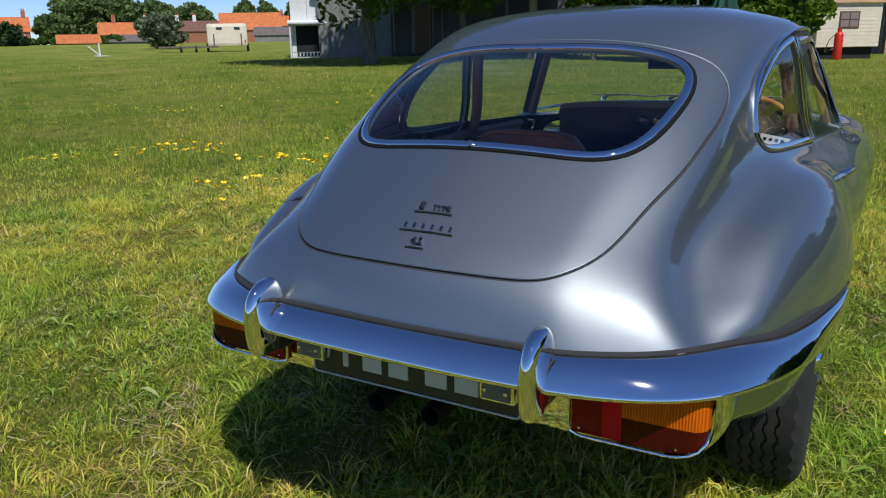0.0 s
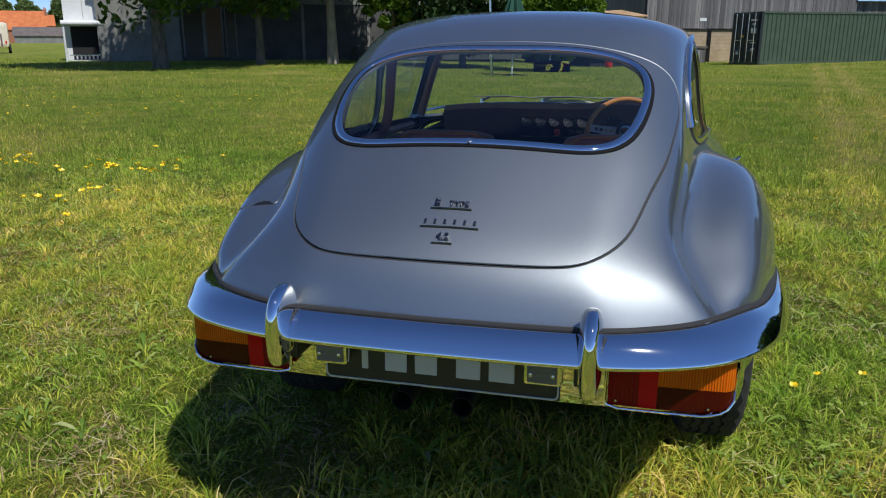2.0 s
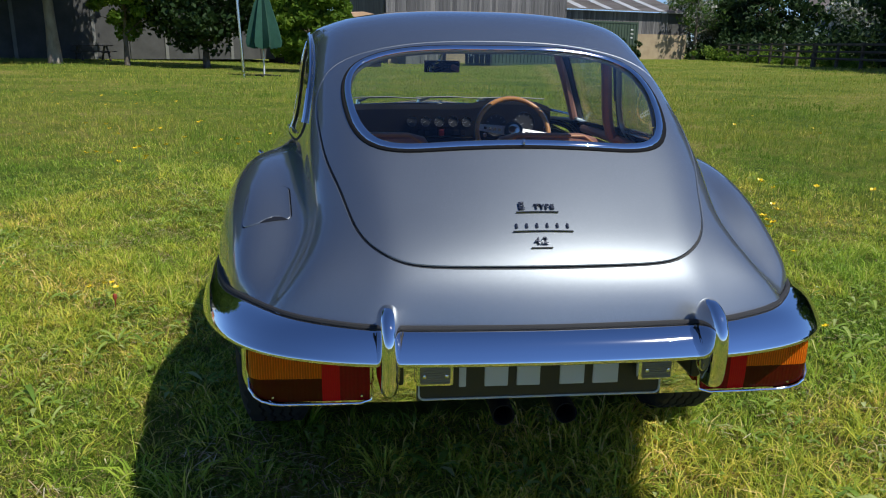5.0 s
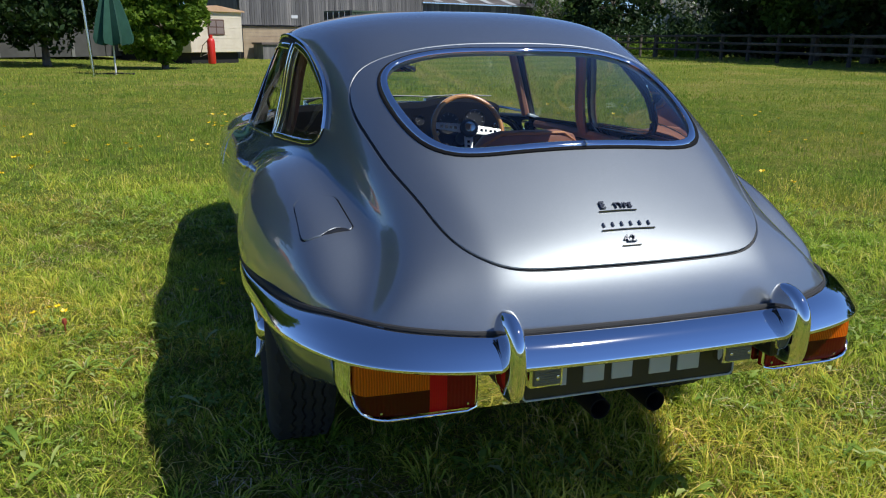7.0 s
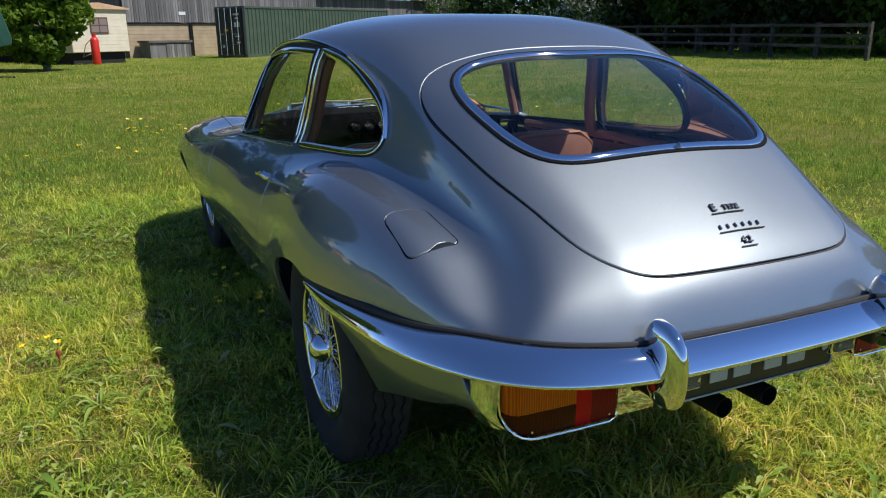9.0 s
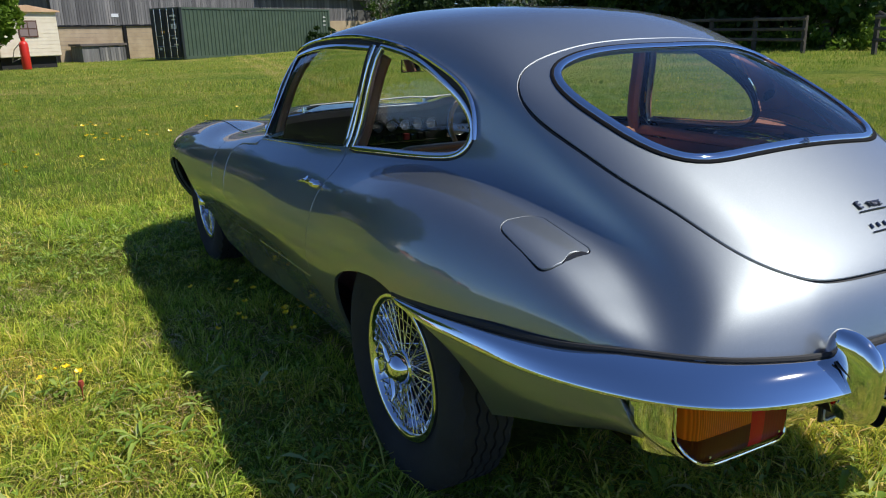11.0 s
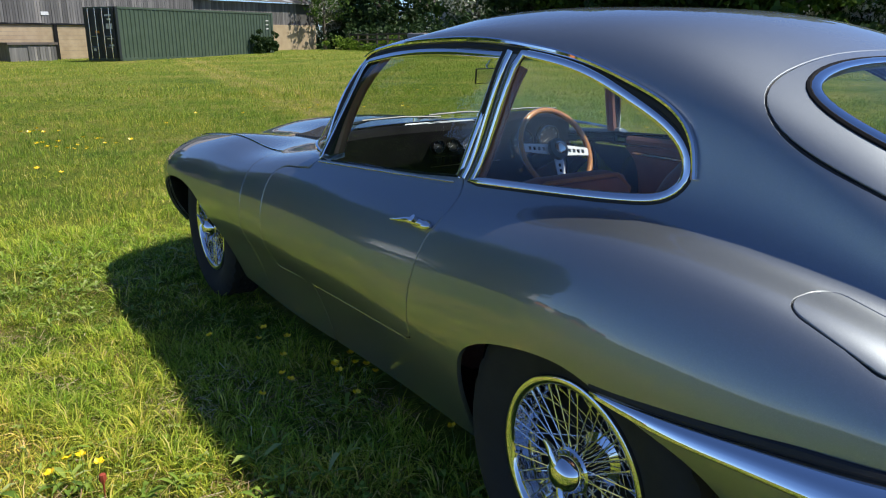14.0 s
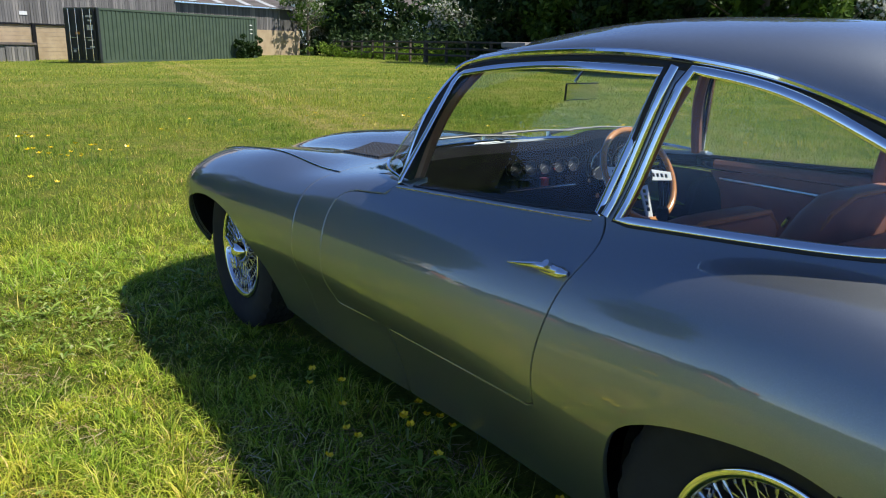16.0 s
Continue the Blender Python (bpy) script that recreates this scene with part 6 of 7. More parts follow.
# ---- buttercups ----
def buttercups():
    yellow = mat("buttercup_petal", (0.90, 0.62, 0.01), 0.35)
    green = mat("flower_stem", (0.12, 0.2, 0.04), 0.6)
    first = thing("buttercup", "yellow buttercup on a thin stem in the grass", "flower", group="buttercups in the meadow")
    part("stem", tube_bm([(0, 0, -0.02), (0.006, 0.002, 0.07), (0.0, 0.0, 0.15)], 0.0013, 5), green, first)
    bm = bmesh.new()
    for k in range(5):
        a = k * math.tau / 5
        pts = [(0.002, 0, 0.15), (0.013, -0.0095, 0.157), (0.0185, 0, 0.163), (0.013, 0.0095, 0.157)]
        v = [bm.verts.new((p[0] * math.cos(a) - p[1] * math.sin(a), p[0] * math.sin(a) + p[1] * math.cos(a), p[2])) for p in pts]
        bm.faces.new(v)
    part("petals", bm, yellow, first, "glossy yellow petals")
    rng = random.Random(5)
    spots = []
    for (x, y, r, n) in ((-5.6, 2.15, 0.3, 9), (-5.2, 2.55, 0.3, 9), (-5.4, 3.15, 0.3, 12), (-4.95, 3.1, 0.3, 14), (-4.6, 2.95, 0.25, 10), (-3.95, 2.95, 0.25, 10), (-3.5, 2.9, 0.2, 7), (-3.25, 3.0, 0.2, 12), (-3.3, 1.7, 0.06, 2), (-3.15, 2.1, 0.1, 3), (-0.5, 7.1, 0.45, 16), (-0.7, 8.3, 0.3, 7), (-12.3, 10.0, 0.6, 10), (-10.5, 10.0, 0.6, 8), (-9.0, 6.0, 0.4, 7), (-8.4, 6.0, 0.3, 6), (-10.1, 6.2, 0.3, 5), (-6.7, 7.0, 0.5, 6), (-3.6, 3.7, 0.5, 4), (-2.3, 4.4, 0.5, 9), (-1.7, 5.6, 0.8, 10), (-2.9, 6.5, 1.2, 10), (2.6, 2.4, 0.8, 10), (-8, 9, 2.5, 16), (-5, 12, 3, 14), (3, 8, 2.5, 12), (6, 6, 2, 10), (1.2, 0.2, 0.3, 4), (-3.2, 1.6, 0.7, 9)):
        for _ in range(n):
            a, d = rng.uniform(0, math.tau), r * math.sqrt(rng.random())
            spots.append((x + d * math.cos(a), y + d * math.sin(a)))
    spots += [(-1.44, 1.02), (-1.42, 0.98), (-1.47, 0.99), (-1.49, 0.98), (-0.87, 1.66), (-0.79, 1.51), (-0.67, 1.50), (-0.68, 1.65), (-0.55, 1.49), (-0.75, 1.33), (-0.80, 1.18), (-0.82, 1.15), (-0.95, 1.09), (-0.47, 1.87), (-0.55, 1.23), (-0.62, 1.14), (-0.59, 1.13), (-0.56, 1.11), (-0.57, 1.03), (-0.67, 0.95), (-0.44, 1.21), (-0.44, 1.26), (-0.48, 1.02), (-0.45, 1.03), (-0.67, 1.16), (-0.47, 1.81), (-0.60, 1.21), (-0.47, 0.84), (-0.49, 0.58), (-0.53, 0.59),
              (1.94, 1.93), (1.98, 1.86), (2.03, 1.90), (1.92, 1.63), (1.97, 1.71), (2.03, 1.74), (1.91, 1.35), (4.21, 8.87), (4.26, 8.9), (6.46, 12.1), (6.72, 12.0), (6.8, 12.0)]
    for i, (x, y) in enumerate(spots):
        m = Matrix.LocRotScale((x, y, gz(x, y)), Euler((rng.uniform(-0.3, 0.3), rng.uniform(-0.3, 0.3), rng.uniform(0, 6))), Vector((1, 1, 1)) * (rng.uniform(1.0, 1.3) if math.hypot(x, y) > 2.4 else 0.70))
        if i == 0:
            first.matrix_world = m
        else:
            copy_thing(first, m)
    rough = thing("red_weed", "small dull red weed beside the buttercups", "flower")
    part("bloom", lathe_bm([(0.0, 0.075), (0.008, 0.072), (0.010, 0.058), (0.003, 0.045), (0.0012, 0.0)], 8, 'Z'), mat("dull_red_bloom", (0.35, 0.06, 0.03), 0.7), rough, "", True)
    rough.location = (-1.41, 0.93, 0.02)


buttercups()


# ---- trees and hedges ----
BARK = bumped(tint(mat("grey_bark", rough=0.9), 6, [(0.3, (0.07, 0.055, 0.04)), (0.7, (0.20, 0.17, 0.13))], stretch=(1, 1, 0.3)), 25, 0.8, 0.02, stretch=(1, 1, 0.2))
PALE_BARK = bumped(tint(mat("pale_bark", rough=0.9), 6, [(0.3, (0.20, 0.16, 0.12)), (0.7, (0.36, 0.31, 0.24))], stretch=(1, 1, 0.3)), 25, 0.6, 0.02)
LEAF = leaf_material("tree_leaves", [(0.0, (0.04, 0.085, 0.014)), (0.5, (0.07, 0.135, 0.022)), (1.0, (0.12, 0.19, 0.035))], 0.35)
LEAF_BRIGHT = leaf_material("fresh_leaves", [(0.0, (0.08, 0.15, 0.015)), (0.5, (0.14, 0.24, 0.025)), (1.0, (0.22, 0.31, 0.04))], 0.45)
LEAF_DARK = leaf_material("dark_leaves", [(0.0, (0.018, 0.04, 0.012)), (0.6, (0.035, 0.07, 0.02)), (1.0, (0.06, 0.10, 0.03))], 0.25)
# far crowns: the paling of distance haze is put into the leaf colour
LEAF_FAR_HAZED = leaf_material("hazed_distant_leaves", [(0.0, (0.09, 0.14, 0.04)), (0.6, (0.14, 0.20, 0.06)), (1.0, (0.20, 0.26, 0.09))], 0.35)
LEAF_PALE = leaf_material("grey_green_leaves", [(0.0, (0.10, 0.14, 0.07)), (1.0, (0.20, 0.24, 0.13))], 0.3)
BLOSSOM = leaf_material("hawthorn_blossom", [(0.0, (0.05, 0.10, 0.02)), (0.45, (0.09, 0.15, 0.04)), (0.5, (0.55, 0.54, 0.45)), (1.0, (0.78, 0.77, 0.68))], 0.25)


def leaves(rng, centres, radii, per, size):
    """Leaf quads gathered in clumps."""
    c = np.repeat(centres, per, 0)
    r = np.repeat(radii, per)
    d = rng.normal(0, 1, (len(c), 3))
    d /= np.linalg.norm(d, axis=1)[:, None]
    p = c + d * (r * rng.uniform(0.35, 1.0, len(c)) ** 0.5)[:, None] * np.array([1, 1, 0.8])
    n = len(p)
    u = rng.normal(0, 1, (n, 3))
    u /= np.linalg.norm(u, axis=1)[:, None]
    w = np.cross(u, rng.normal(0, 1, (n, 3)))
    w /= np.linalg.norm(w, axis=1)[:, None]
    s = size * rng.uniform(0.6, 1.4, n)[:, None]
    v = np.stack([p - u * s, p + w * s * 0.55 - u * s * 0.1, p + u * s, p - w * s * 0.55 + u * s * 0.1], 1).reshape(-1, 3)
    loops = np.arange(4 * n)
    starts = np.arange(n) * 4
    return v, loops, starts


def tree(name, label, x, y, height, crown, low, trunk, leaf, bark=BARK, seed=1, clumps=60, per=90, size=0.09, group="", squash=1.0):
    """A tapered trunk with limbs and a crown of leaf clumps."""
    rng = np.random.default_rng(seed)
    t = thing(name, label, "tree", (x, y, gz(x, y) - 0.05), group)
    bend = rng.normal(0, 0.03 * height, 2)
    spine = [(bend[0] * k * k, bend[1] * k * k, k * height * 0.82) for k in np.linspace(0, 1, 8)]
    bm = tube_bm([(0, 0, -0.2)] + spine[0:], [trunk * 1.5, trunk * 1.3] + [trunk * (1 - 0.85 * k) for k in np.linspace(0.1, 1, 7)], 9, up=(0, 1, 0))
    for k in range(10):
        a = k * 2.4 + rng.uniform(0, 0.5)
        h = low + (height * 0.75 - low) * (k + 0.5) / 10
        s = h / (height * 0.82)
        b = Vector((bend[0] * s * s, bend[1] * s * s, h * 0.92))
        ln = crown * rng.uniform(0.55, 0.9) * (1.0 - 0.4 * k / 10)
        e = b + Vector((math.cos(a) * ln, math.sin(a) * ln, ln * rng.uniform(0.15, 0.7)))
        mid = b.lerp(e, 0.5) + Vector((0, 0, ln * 0.08))
        tube_bm([tuple(b), tuple(mid), tuple(e)], [trunk * 0.32, trunk * 0.2, trunk * 0.06], 6, bm)
    part("trunk", bm, bark, t, "", True)
    d = rng.normal(0, 1, (clumps, 3))
    d /= np.linalg.norm(d, axis=1)[:, None]
    rr = rng.uniform(0.25, 1.0, clumps) ** 0.45
    zc, zr = (height + low) / 2, (height - low) / 2
    c = d * rr[:, None] * np.array([crown * squash, crown, zr]) + np.array([bend[0] * 0.7, bend[1] * 0.7, zc])
    rad = crown * rng.uniform(0.16, 0.34, clumps)
    v, loops, starts = leaves(rng, c, rad, per, size)
    ob = new("crown", fast_mesh("crown", v, loops, starts, None, leaf))
    ob.parent = t
    return t


def bush_mass(name, label, spots, leaf, seed, per=70, size=0.10, category="hedge"):
    """A thicket: clumps of leaves along a line, as one mass."""
    rng = np.random.default_rng(seed)
    c, r = [], []
    for x0, y0, x1, y1, h, w, n in spots:
        t = rng.uniform(0, 1, n)
        xx, yy = x0 + (x1 - x0) * t + rng.normal(0, w * 0.4, n), y0 + (y1 - y0) * t + rng.normal(0, w * 0.4, n)
        top = h * (0.75 + 0.25 * np.sin(t * 17 + x0) + rng.normal(0, 0.06, n))
        zz = ground_height(xx, yy) + top * rng.uniform(0.05, 1.0, n)
        c.append(np.stack([xx, yy, zz], 1))
        r.append(rng.uniform(0.35, 0.8, n) * min(1.0, w * 0.5))
    v, loops, starts = leaves(rng, np.concatenate(c), np.concatenate(r), per, size)
    return tagged(new(name, fast_mesh(name, v, loops, starts, None, leaf)), label, category, kind="stuff")


def all_trees():
    tree("broadleaf_tree", "leafy tree with a grey trunk beside the long shed", -18.1, 25.2, 14.0, 4.9, 2.3, 0.26, LEAF, seed=3, clumps=300, per=150, size=0.15)
    tree("broadleaf_tree", "leafy tree with a thin grey trunk before the shed", -16.1, 29.9, 12.0, 4.6, 2.5, 0.17, LEAF, seed=4, clumps=280, per=150, size=0.15)
    tree("broadleaf_tree", "tall tree with a pale bare trunk", -13.5, 32.1, 13.0, 4.6, 3.6, 0.24, LEAF, PALE_BARK, 5, 280, 150, 0.15)
    tree("broadleaf_tree", "young tree with bright fresh green leaves", -10.6, 32.3, 6.0, 1.8, 1.3, 0.11, LEAF_BRIGHT, BARK, 6, 70, 120, 0.12)
    tree("broadleaf_tree", "dense dark tree beside the parasol", -7.4, 33.0, 6.5, 2.9, 1.0, 0.14, LEAF_DARK, BARK, 7, 110, 110, 0.13)
    tree("broadleaf_tree", "round bright green tree in front of the caravan", -2.7, 31.2, 4.6, 1.75, 0.45, 0.12, LEAF_BRIGHT, BARK, 8, 110, 130, 0.12)
    tree("broadleaf_tree", "broad shady tree behind the long shed", -22.0, 41.0, 14.0, 5.5, 2.5, 0.3, LEAF_DARK, BARK, 31, 70, 90, 0.2)
    tree("broadleaf_tree", "broad shady tree behind the long shed", -14.0, 47.5, 14.0, 5.5, 2.5, 0.3, LEAF_DARK, BARK, 32, 70, 90, 0.2)
    # woods beyond the fence on the field's far side
    k = 40
    for x, y, h, c, leaf, lab in ((31.5, 57, 9, 3.6, LEAF_DARK, "tall dark tree beyond the fence"), (39, 55, 10, 4.2, LEAF, "tall green tree beyond the fence"), (36, 47, 9.5, 4.0, LEAF_DARK, "tall dark tree beyond the fence"), (38, 39, 10, 4.5, LEAF, "tall green tree beyond the fence"),
                                  (34, 33, 9, 4.0, LEAF_DARK, "tall dark tree beyond the fence"), (36, 26, 10, 4.5, LEAF_DARK, "tall dark tree beyond the fence"), (38, 19, 10, 4.5, LEAF, "tall green tree beyond the fence"), (37, 11, 10, 4.2, LEAF_DARK, "tall dark tree beyond the fence"), (44, 62, 11, 4.5, LEAF_DARK, "tall dark tree beyond the fence"), (40, 3, 11, 4.5, LEAF, "tall green tree beyond the fence")):
        k += 1
        tree("woodland_tree", lab, x, y, h * 0.68, c, 0.8, 0.28, leaf, BARK, k, 80, 90, 0.2, "trees beyond the fence")
    for x, y, h, c, leaf in ((26.7, 32.5, 9.0, 3.3, LEAF_DARK), (27.2, 28.6, 9.5, 3.6, LEAF), (26.6, 25.0, 9.0, 3.4, LEAF_DARK), (27.0, 21.4, 9.5, 3.5, LEAF_DARK), (26.6, 17.8, 9.0, 3.2, LEAF)):
        k += 1
        tree("woodland_tree", "tall dense tree overhanging the fence", x, y, h, c, 0.5, 0.26, leaf, BARK, k, 110, 100, 0.17, "trees beyond the fence")
    for x, y, h, c in ((26.5, 60.5, 5.5, 2.6), (30.5, 62, 6.0, 3.0), (31.5, 44, 5.0, 2.6), (33.0, 22, 4.6, 2.4), (31.5, 16.5, 4.6, 2.0)):
        k += 1
        tree("hawthorn", "hawthorn covered in white blossom", x, y, h, c, 0.5, 0.14, BLOSSOM, BARK, k, 90, 110, 0.12, "flowering hawthorns")
    tree("broadleaf_tree", "bare-branched twiggy tree at the barn's end", 25.5, 57.0, 6.0, 2.2, 2.0, 0.16, LEAF, BARK, 71, 30, 40, 0.12)
    bush_mass("thicket", "dark overgrown thicket beyond the fence", [(27.5, 60, 28.5, 44, 2.2, 2.5, 130), (28.5, 44, 29.5, 22, 2.6, 3.0, 220), (29.5, 22, 31, 2, 2.4, 3.0, 160)], LEAF_DARK, 91, 60, 0.16)
    bush_mass("nettle_bank", "green nettles and rough growth along the fence", [(25.6, 54, 25.2, 36, 0.9, 1.2, 120), (25.5, 22, 25.8, 8, 0.9, 1.2, 100)], LEAF_BRIGHT, 92, 60, 0.09)
    bush_mass("low_hedge", "low hedge in front of the far houses", [(-137.6, 81, -124.5, 100, 1.5, 1.6, 140)], LEAF, 93, 50, 0.35)
    bush_mass("round_bush", "dark round bush before the far houses", [(-101, 58.5, -99, 60, 2.6, 2.6, 60)], LEAF_DARK, 95, 60, 0.3)
    # ivy whose dark leaves also stand in for the shadow on the container
    bush_mass("ivy_clump", "dark ivy clump and wall shadow at the container's end", [(15.4, 46.1, 17.4, 47.1, 1.7, 0.5, 46)], LEAF_DARK, 94, 60, 0.09)
    # far behind the houses
    for i, (x, y, h, c, leaf) in enumerate(((-191, 138, 14.9, 7.5, LEAF), (-192, 146, 16.0, 7.3, LEAF_DARK), (-177, 141, 12.7, 4.8, LEAF_DARK), (-179, 153, 11.4, 5.4, LEAF), (-172, 160, 10.2, 5.7, LEAF), (-162, 171, 11.4, 3.6, LEAF_DARK), (-157, 175, 11.6, 3.9, LEAF_DARK), (-136, 161, 10.4, 2.2, LEAF_DARK), (-156, 105, 6.1, 3.7, LEAF), (-141, 176, 11.4, 5.1, LEAF))):
        tree("distant_tree", "distant green tree behind the houses", x, y, h, c, 1.0, 0.4, LEAF_FAR_HAZED, BARK, 110 + i, 90, 80, 0.6, "distant trees")
    tree("willow_bush", "pale grey-green bush in the field", -63.5, 53.6, 3.6, 2.3, 0.2, 0.15, LEAF_PALE, BARK, 130, 70, 80, 0.2)


all_trees()


# ---- buildings and things round the field ----
def boards_material(name, dark, light, along=(1, 1, 0.08)):
    m = bpy.data.materials.new(name)
    m.use_nodes = True
    b = bsdf(m)
    b.inputs["Roughness"].default_value = 0.9
    info = node(m, "ShaderNodeObjectInfo")
    c1 = ramp(m, noisy(m, 5.0, 6, along), [(0.3, dark), (0.7, light)])
    c2 = ramp(m, info.outputs["Random"], [(0.0, (0.55, 0.55, 0.56)), (0.75, (1.0, 1.0, 1.0)), (1.0, (1.5, 1.45, 1.4))])
    mx = node(m, "ShaderNodeMixRGB")
    mx.blend_type = 'MULTIPLY'
    mx.inputs[0].default_value = 1.0
    link(m, c1, mx.inputs[1])
    link(m, c2, mx.inputs[2])
    link(m, mx.outputs[0], b.inputs["Base Color"])
    return bumped(m, 18, 0.5, 0.02, stretch=along)


WEATHERED = boards_material("weathered_boards", (0.11, 0.11, 0.11), (0.27, 0.26, 0.255))
BLOCK = bumped(tint(mat("buff_blockwork", rough=0.95), 1.6, [(0.3, (0.36, 0.27, 0.17)), (0.7, (0.48, 0.38, 0.25))]), 30, 0.4, 0.01)
GREY_RENDER = bumped(tint(mat("grey_render", rough=0.95), 1.2, [(0.3, (0.16, 0.16, 0.15)), (0.7, (0.25, 0.25, 0.23))]), 20, 0.3, 0.01)
DARK_RENDER = bumped(tint(mat("dark_wall", rough=0.95), 1.2, [(0.3, (0.06, 0.06, 0.058)), (0.7, (0.10, 0.10, 0.095))]), 20, 0.3, 0.01)
WHITE = tint(mat("white_cladding", rough=0.6), 1.5, [(0.3, (0.62, 0.64, 0.66)), (0.7, (0.74, 0.75, 0.76))])
CREAM = tint(mat("cream_cladding", rough=0.6), 2.0, [(0.3, (0.66, 0.58, 0.45)), (0.7, (0.76, 0.69, 0.56))])
SHEET = bumped(tint(mat("fibre_cement_sheet", rough=0.9), 1.4, [(0.3, (0.20, 0.18, 0.165)), (0.7, (0.33, 0.30, 0.28))], stretch=(0.3, 1, 1)), 14, 0.4, 0.02)
ORANGE_TILE = bumped(tint(mat("orange_pantile", rough=0.85), 1.2, [(0.3, (0.42, 0.11, 0.035)), (0.7, (0.58, 0.19, 0.06))]), 6, 0.5, 0.05)
SLATE = bumped(tint(mat("dark_roof", rough=0.85), 1.2, [(0.3, (0.10, 0.085, 0.08)), (0.7, (0.17, 0.14, 0.125))]), 6, 0.5, 0.05)
BROWN_TILE = bumped(tint(mat("brown_pantile", rough=0.85), 1.2, [(0.3, (0.13, 0.06, 0.045)), (0.7, (0.20, 0.10, 0.075))]), 6, 0.5, 0.05)
BRICK = bumped(tint(mat("red_brick", rough=0.9), 2.0, [(0.3, (0.26, 0.10, 0.055)), (0.7, (0.37, 0.16, 0.09))]), 12, 0.4, 0.02)
GREEN_PAINT = tint(mat("green_container_paint", rough=0.5), 1.8, [(0.3, (0.052, 0.082, 0.056)), (0.65, (0.072, 0.105, 0.074)), (0.9, (0.092, 0.118, 0.092))])
NAVY = tint(mat("dark_container_end", rough=0.5), 2.5, [(0.3, (0.012, 0.018, 0.022)), (0.7, (0.025, 0.032, 0.036))])
RAIL = boards_material("fence_wood", (0.055, 0.046, 0.036), (0.13, 0.11, 0.085), (0.3, 1, 1))
CANVAS = bumped(tint(mat("green_canvas", rough=0.9), 4, [(0.3, (0.012, 0.06, 0.04)), (0.7, (0.02, 0.085, 0.055))]), 60, 0.2, 0.003)
RED_GAS = mat("red_gas_bottle", (0.62, 0.03, 0.02), 0.4)
PANE = mat("dark_pane", (0.03, 0.035, 0.04), 0.08)


def facing(x0, y0, x1, y1, z=0.0):
    """A frame with x along the wall from the first point to the second, y into the building."""
    d = Vector((x1 - x0, y1 - y0, 0)).normalized()
    m = Matrix((d, Vector((-d.y, d.x, 0)), Vector((0, 0, 1)))).transposed().to_4x4()
    m.translation = (x0, y0, z)
    return m


def block(name, parent, x0, x1, y0, y1, z0, z1, m, label="", bevel=0.0):
    return part(name, box_bm(x0, x1, y0, y1, z0, z1, bevel), m, parent, label)


def gable_roof_bm(x0, x1, y0, y1, z, rise, over=0.25, thick=0.12):
    """A ridge roof with its ridge along x."""
    bm = bmesh.new()
    ym = (y0 + y1) / 2
    prof = [(y0 - over, z - 0.05), (ym, z + rise), (y1 + over, z - 0.05), (y1 + over, z - 0.05 - thick), (ym, z + rise - thick), (y0 - over, z - 0.05 - thick)]
    ends = [[bm.verts.new((x, a, b)) for a, b in prof] for x in (x0 - over, x1 + over)]
    n = len(prof)
    for i in range(n):
        bm.faces.new((ends[0][i], ends[0][(i + 1) % n], ends[1][(i + 1) % n], ends[1][i]))
    for e in ends:
        bm.faces.new((e[0], e[1], e[4], e[5]))
        bm.faces.new((e[1], e[2], e[3], e[4]))
    bmesh.ops.recalc_face_normals(bm, faces=bm.faces)
    return bm


def gable_bm(x, t, y0, y1, z, rise):
    bm = bmesh.new()
    a = [bm.verts.new((x, *p)) for p in ((y0, z), (y1, z), ((y0 + y1) / 2, z + rise))]
    b = [bm.verts.new((x + t, *p)) for p in ((y0, z), (y1, z), ((y0 + y1) / 2, z + rise))]
    bm.faces.new(a)
    bm.faces.new(b)
    for i in range(3):
        bm.faces.new((a[i], a[(i + 1) % 3], b[(i + 1) % 3], b[i]))
    bmesh.ops.recalc_face_normals(bm, faces=bm.faces)
    return bm


def planks(parent, x0, x1, y, z0, z1, width, material, seed, name="plank"):
    """Upright boards side by side, slightly uneven, sharing a few meshes."""
    rng = random.Random(seed)
    shapes = []
    for k in range(4):
        bm = box_bm(-width * 0.5 + 0.006, width * 0.5 - 0.006, -0.012 - 0.006 * k, 0.012, 0, z1 - z0, 0.004, segs=1)
        me = bpy.data.meshes.new(name)
        bm.to_mesh(me)
        bm.free()
        me.materials.append(material)
        shapes.append(me)
    n = int((x1 - x0) / width)
    for k in range(n):
        ob = new(name, rng.choice(shapes))
        ob.parent = parent
        ob.location = (x0 + (k + 0.5) * width, y, z0 - rng.uniform(0, 0.05))
        ob.rotation_euler = (0, rng.uniform(-0.003, 0.003), 0)


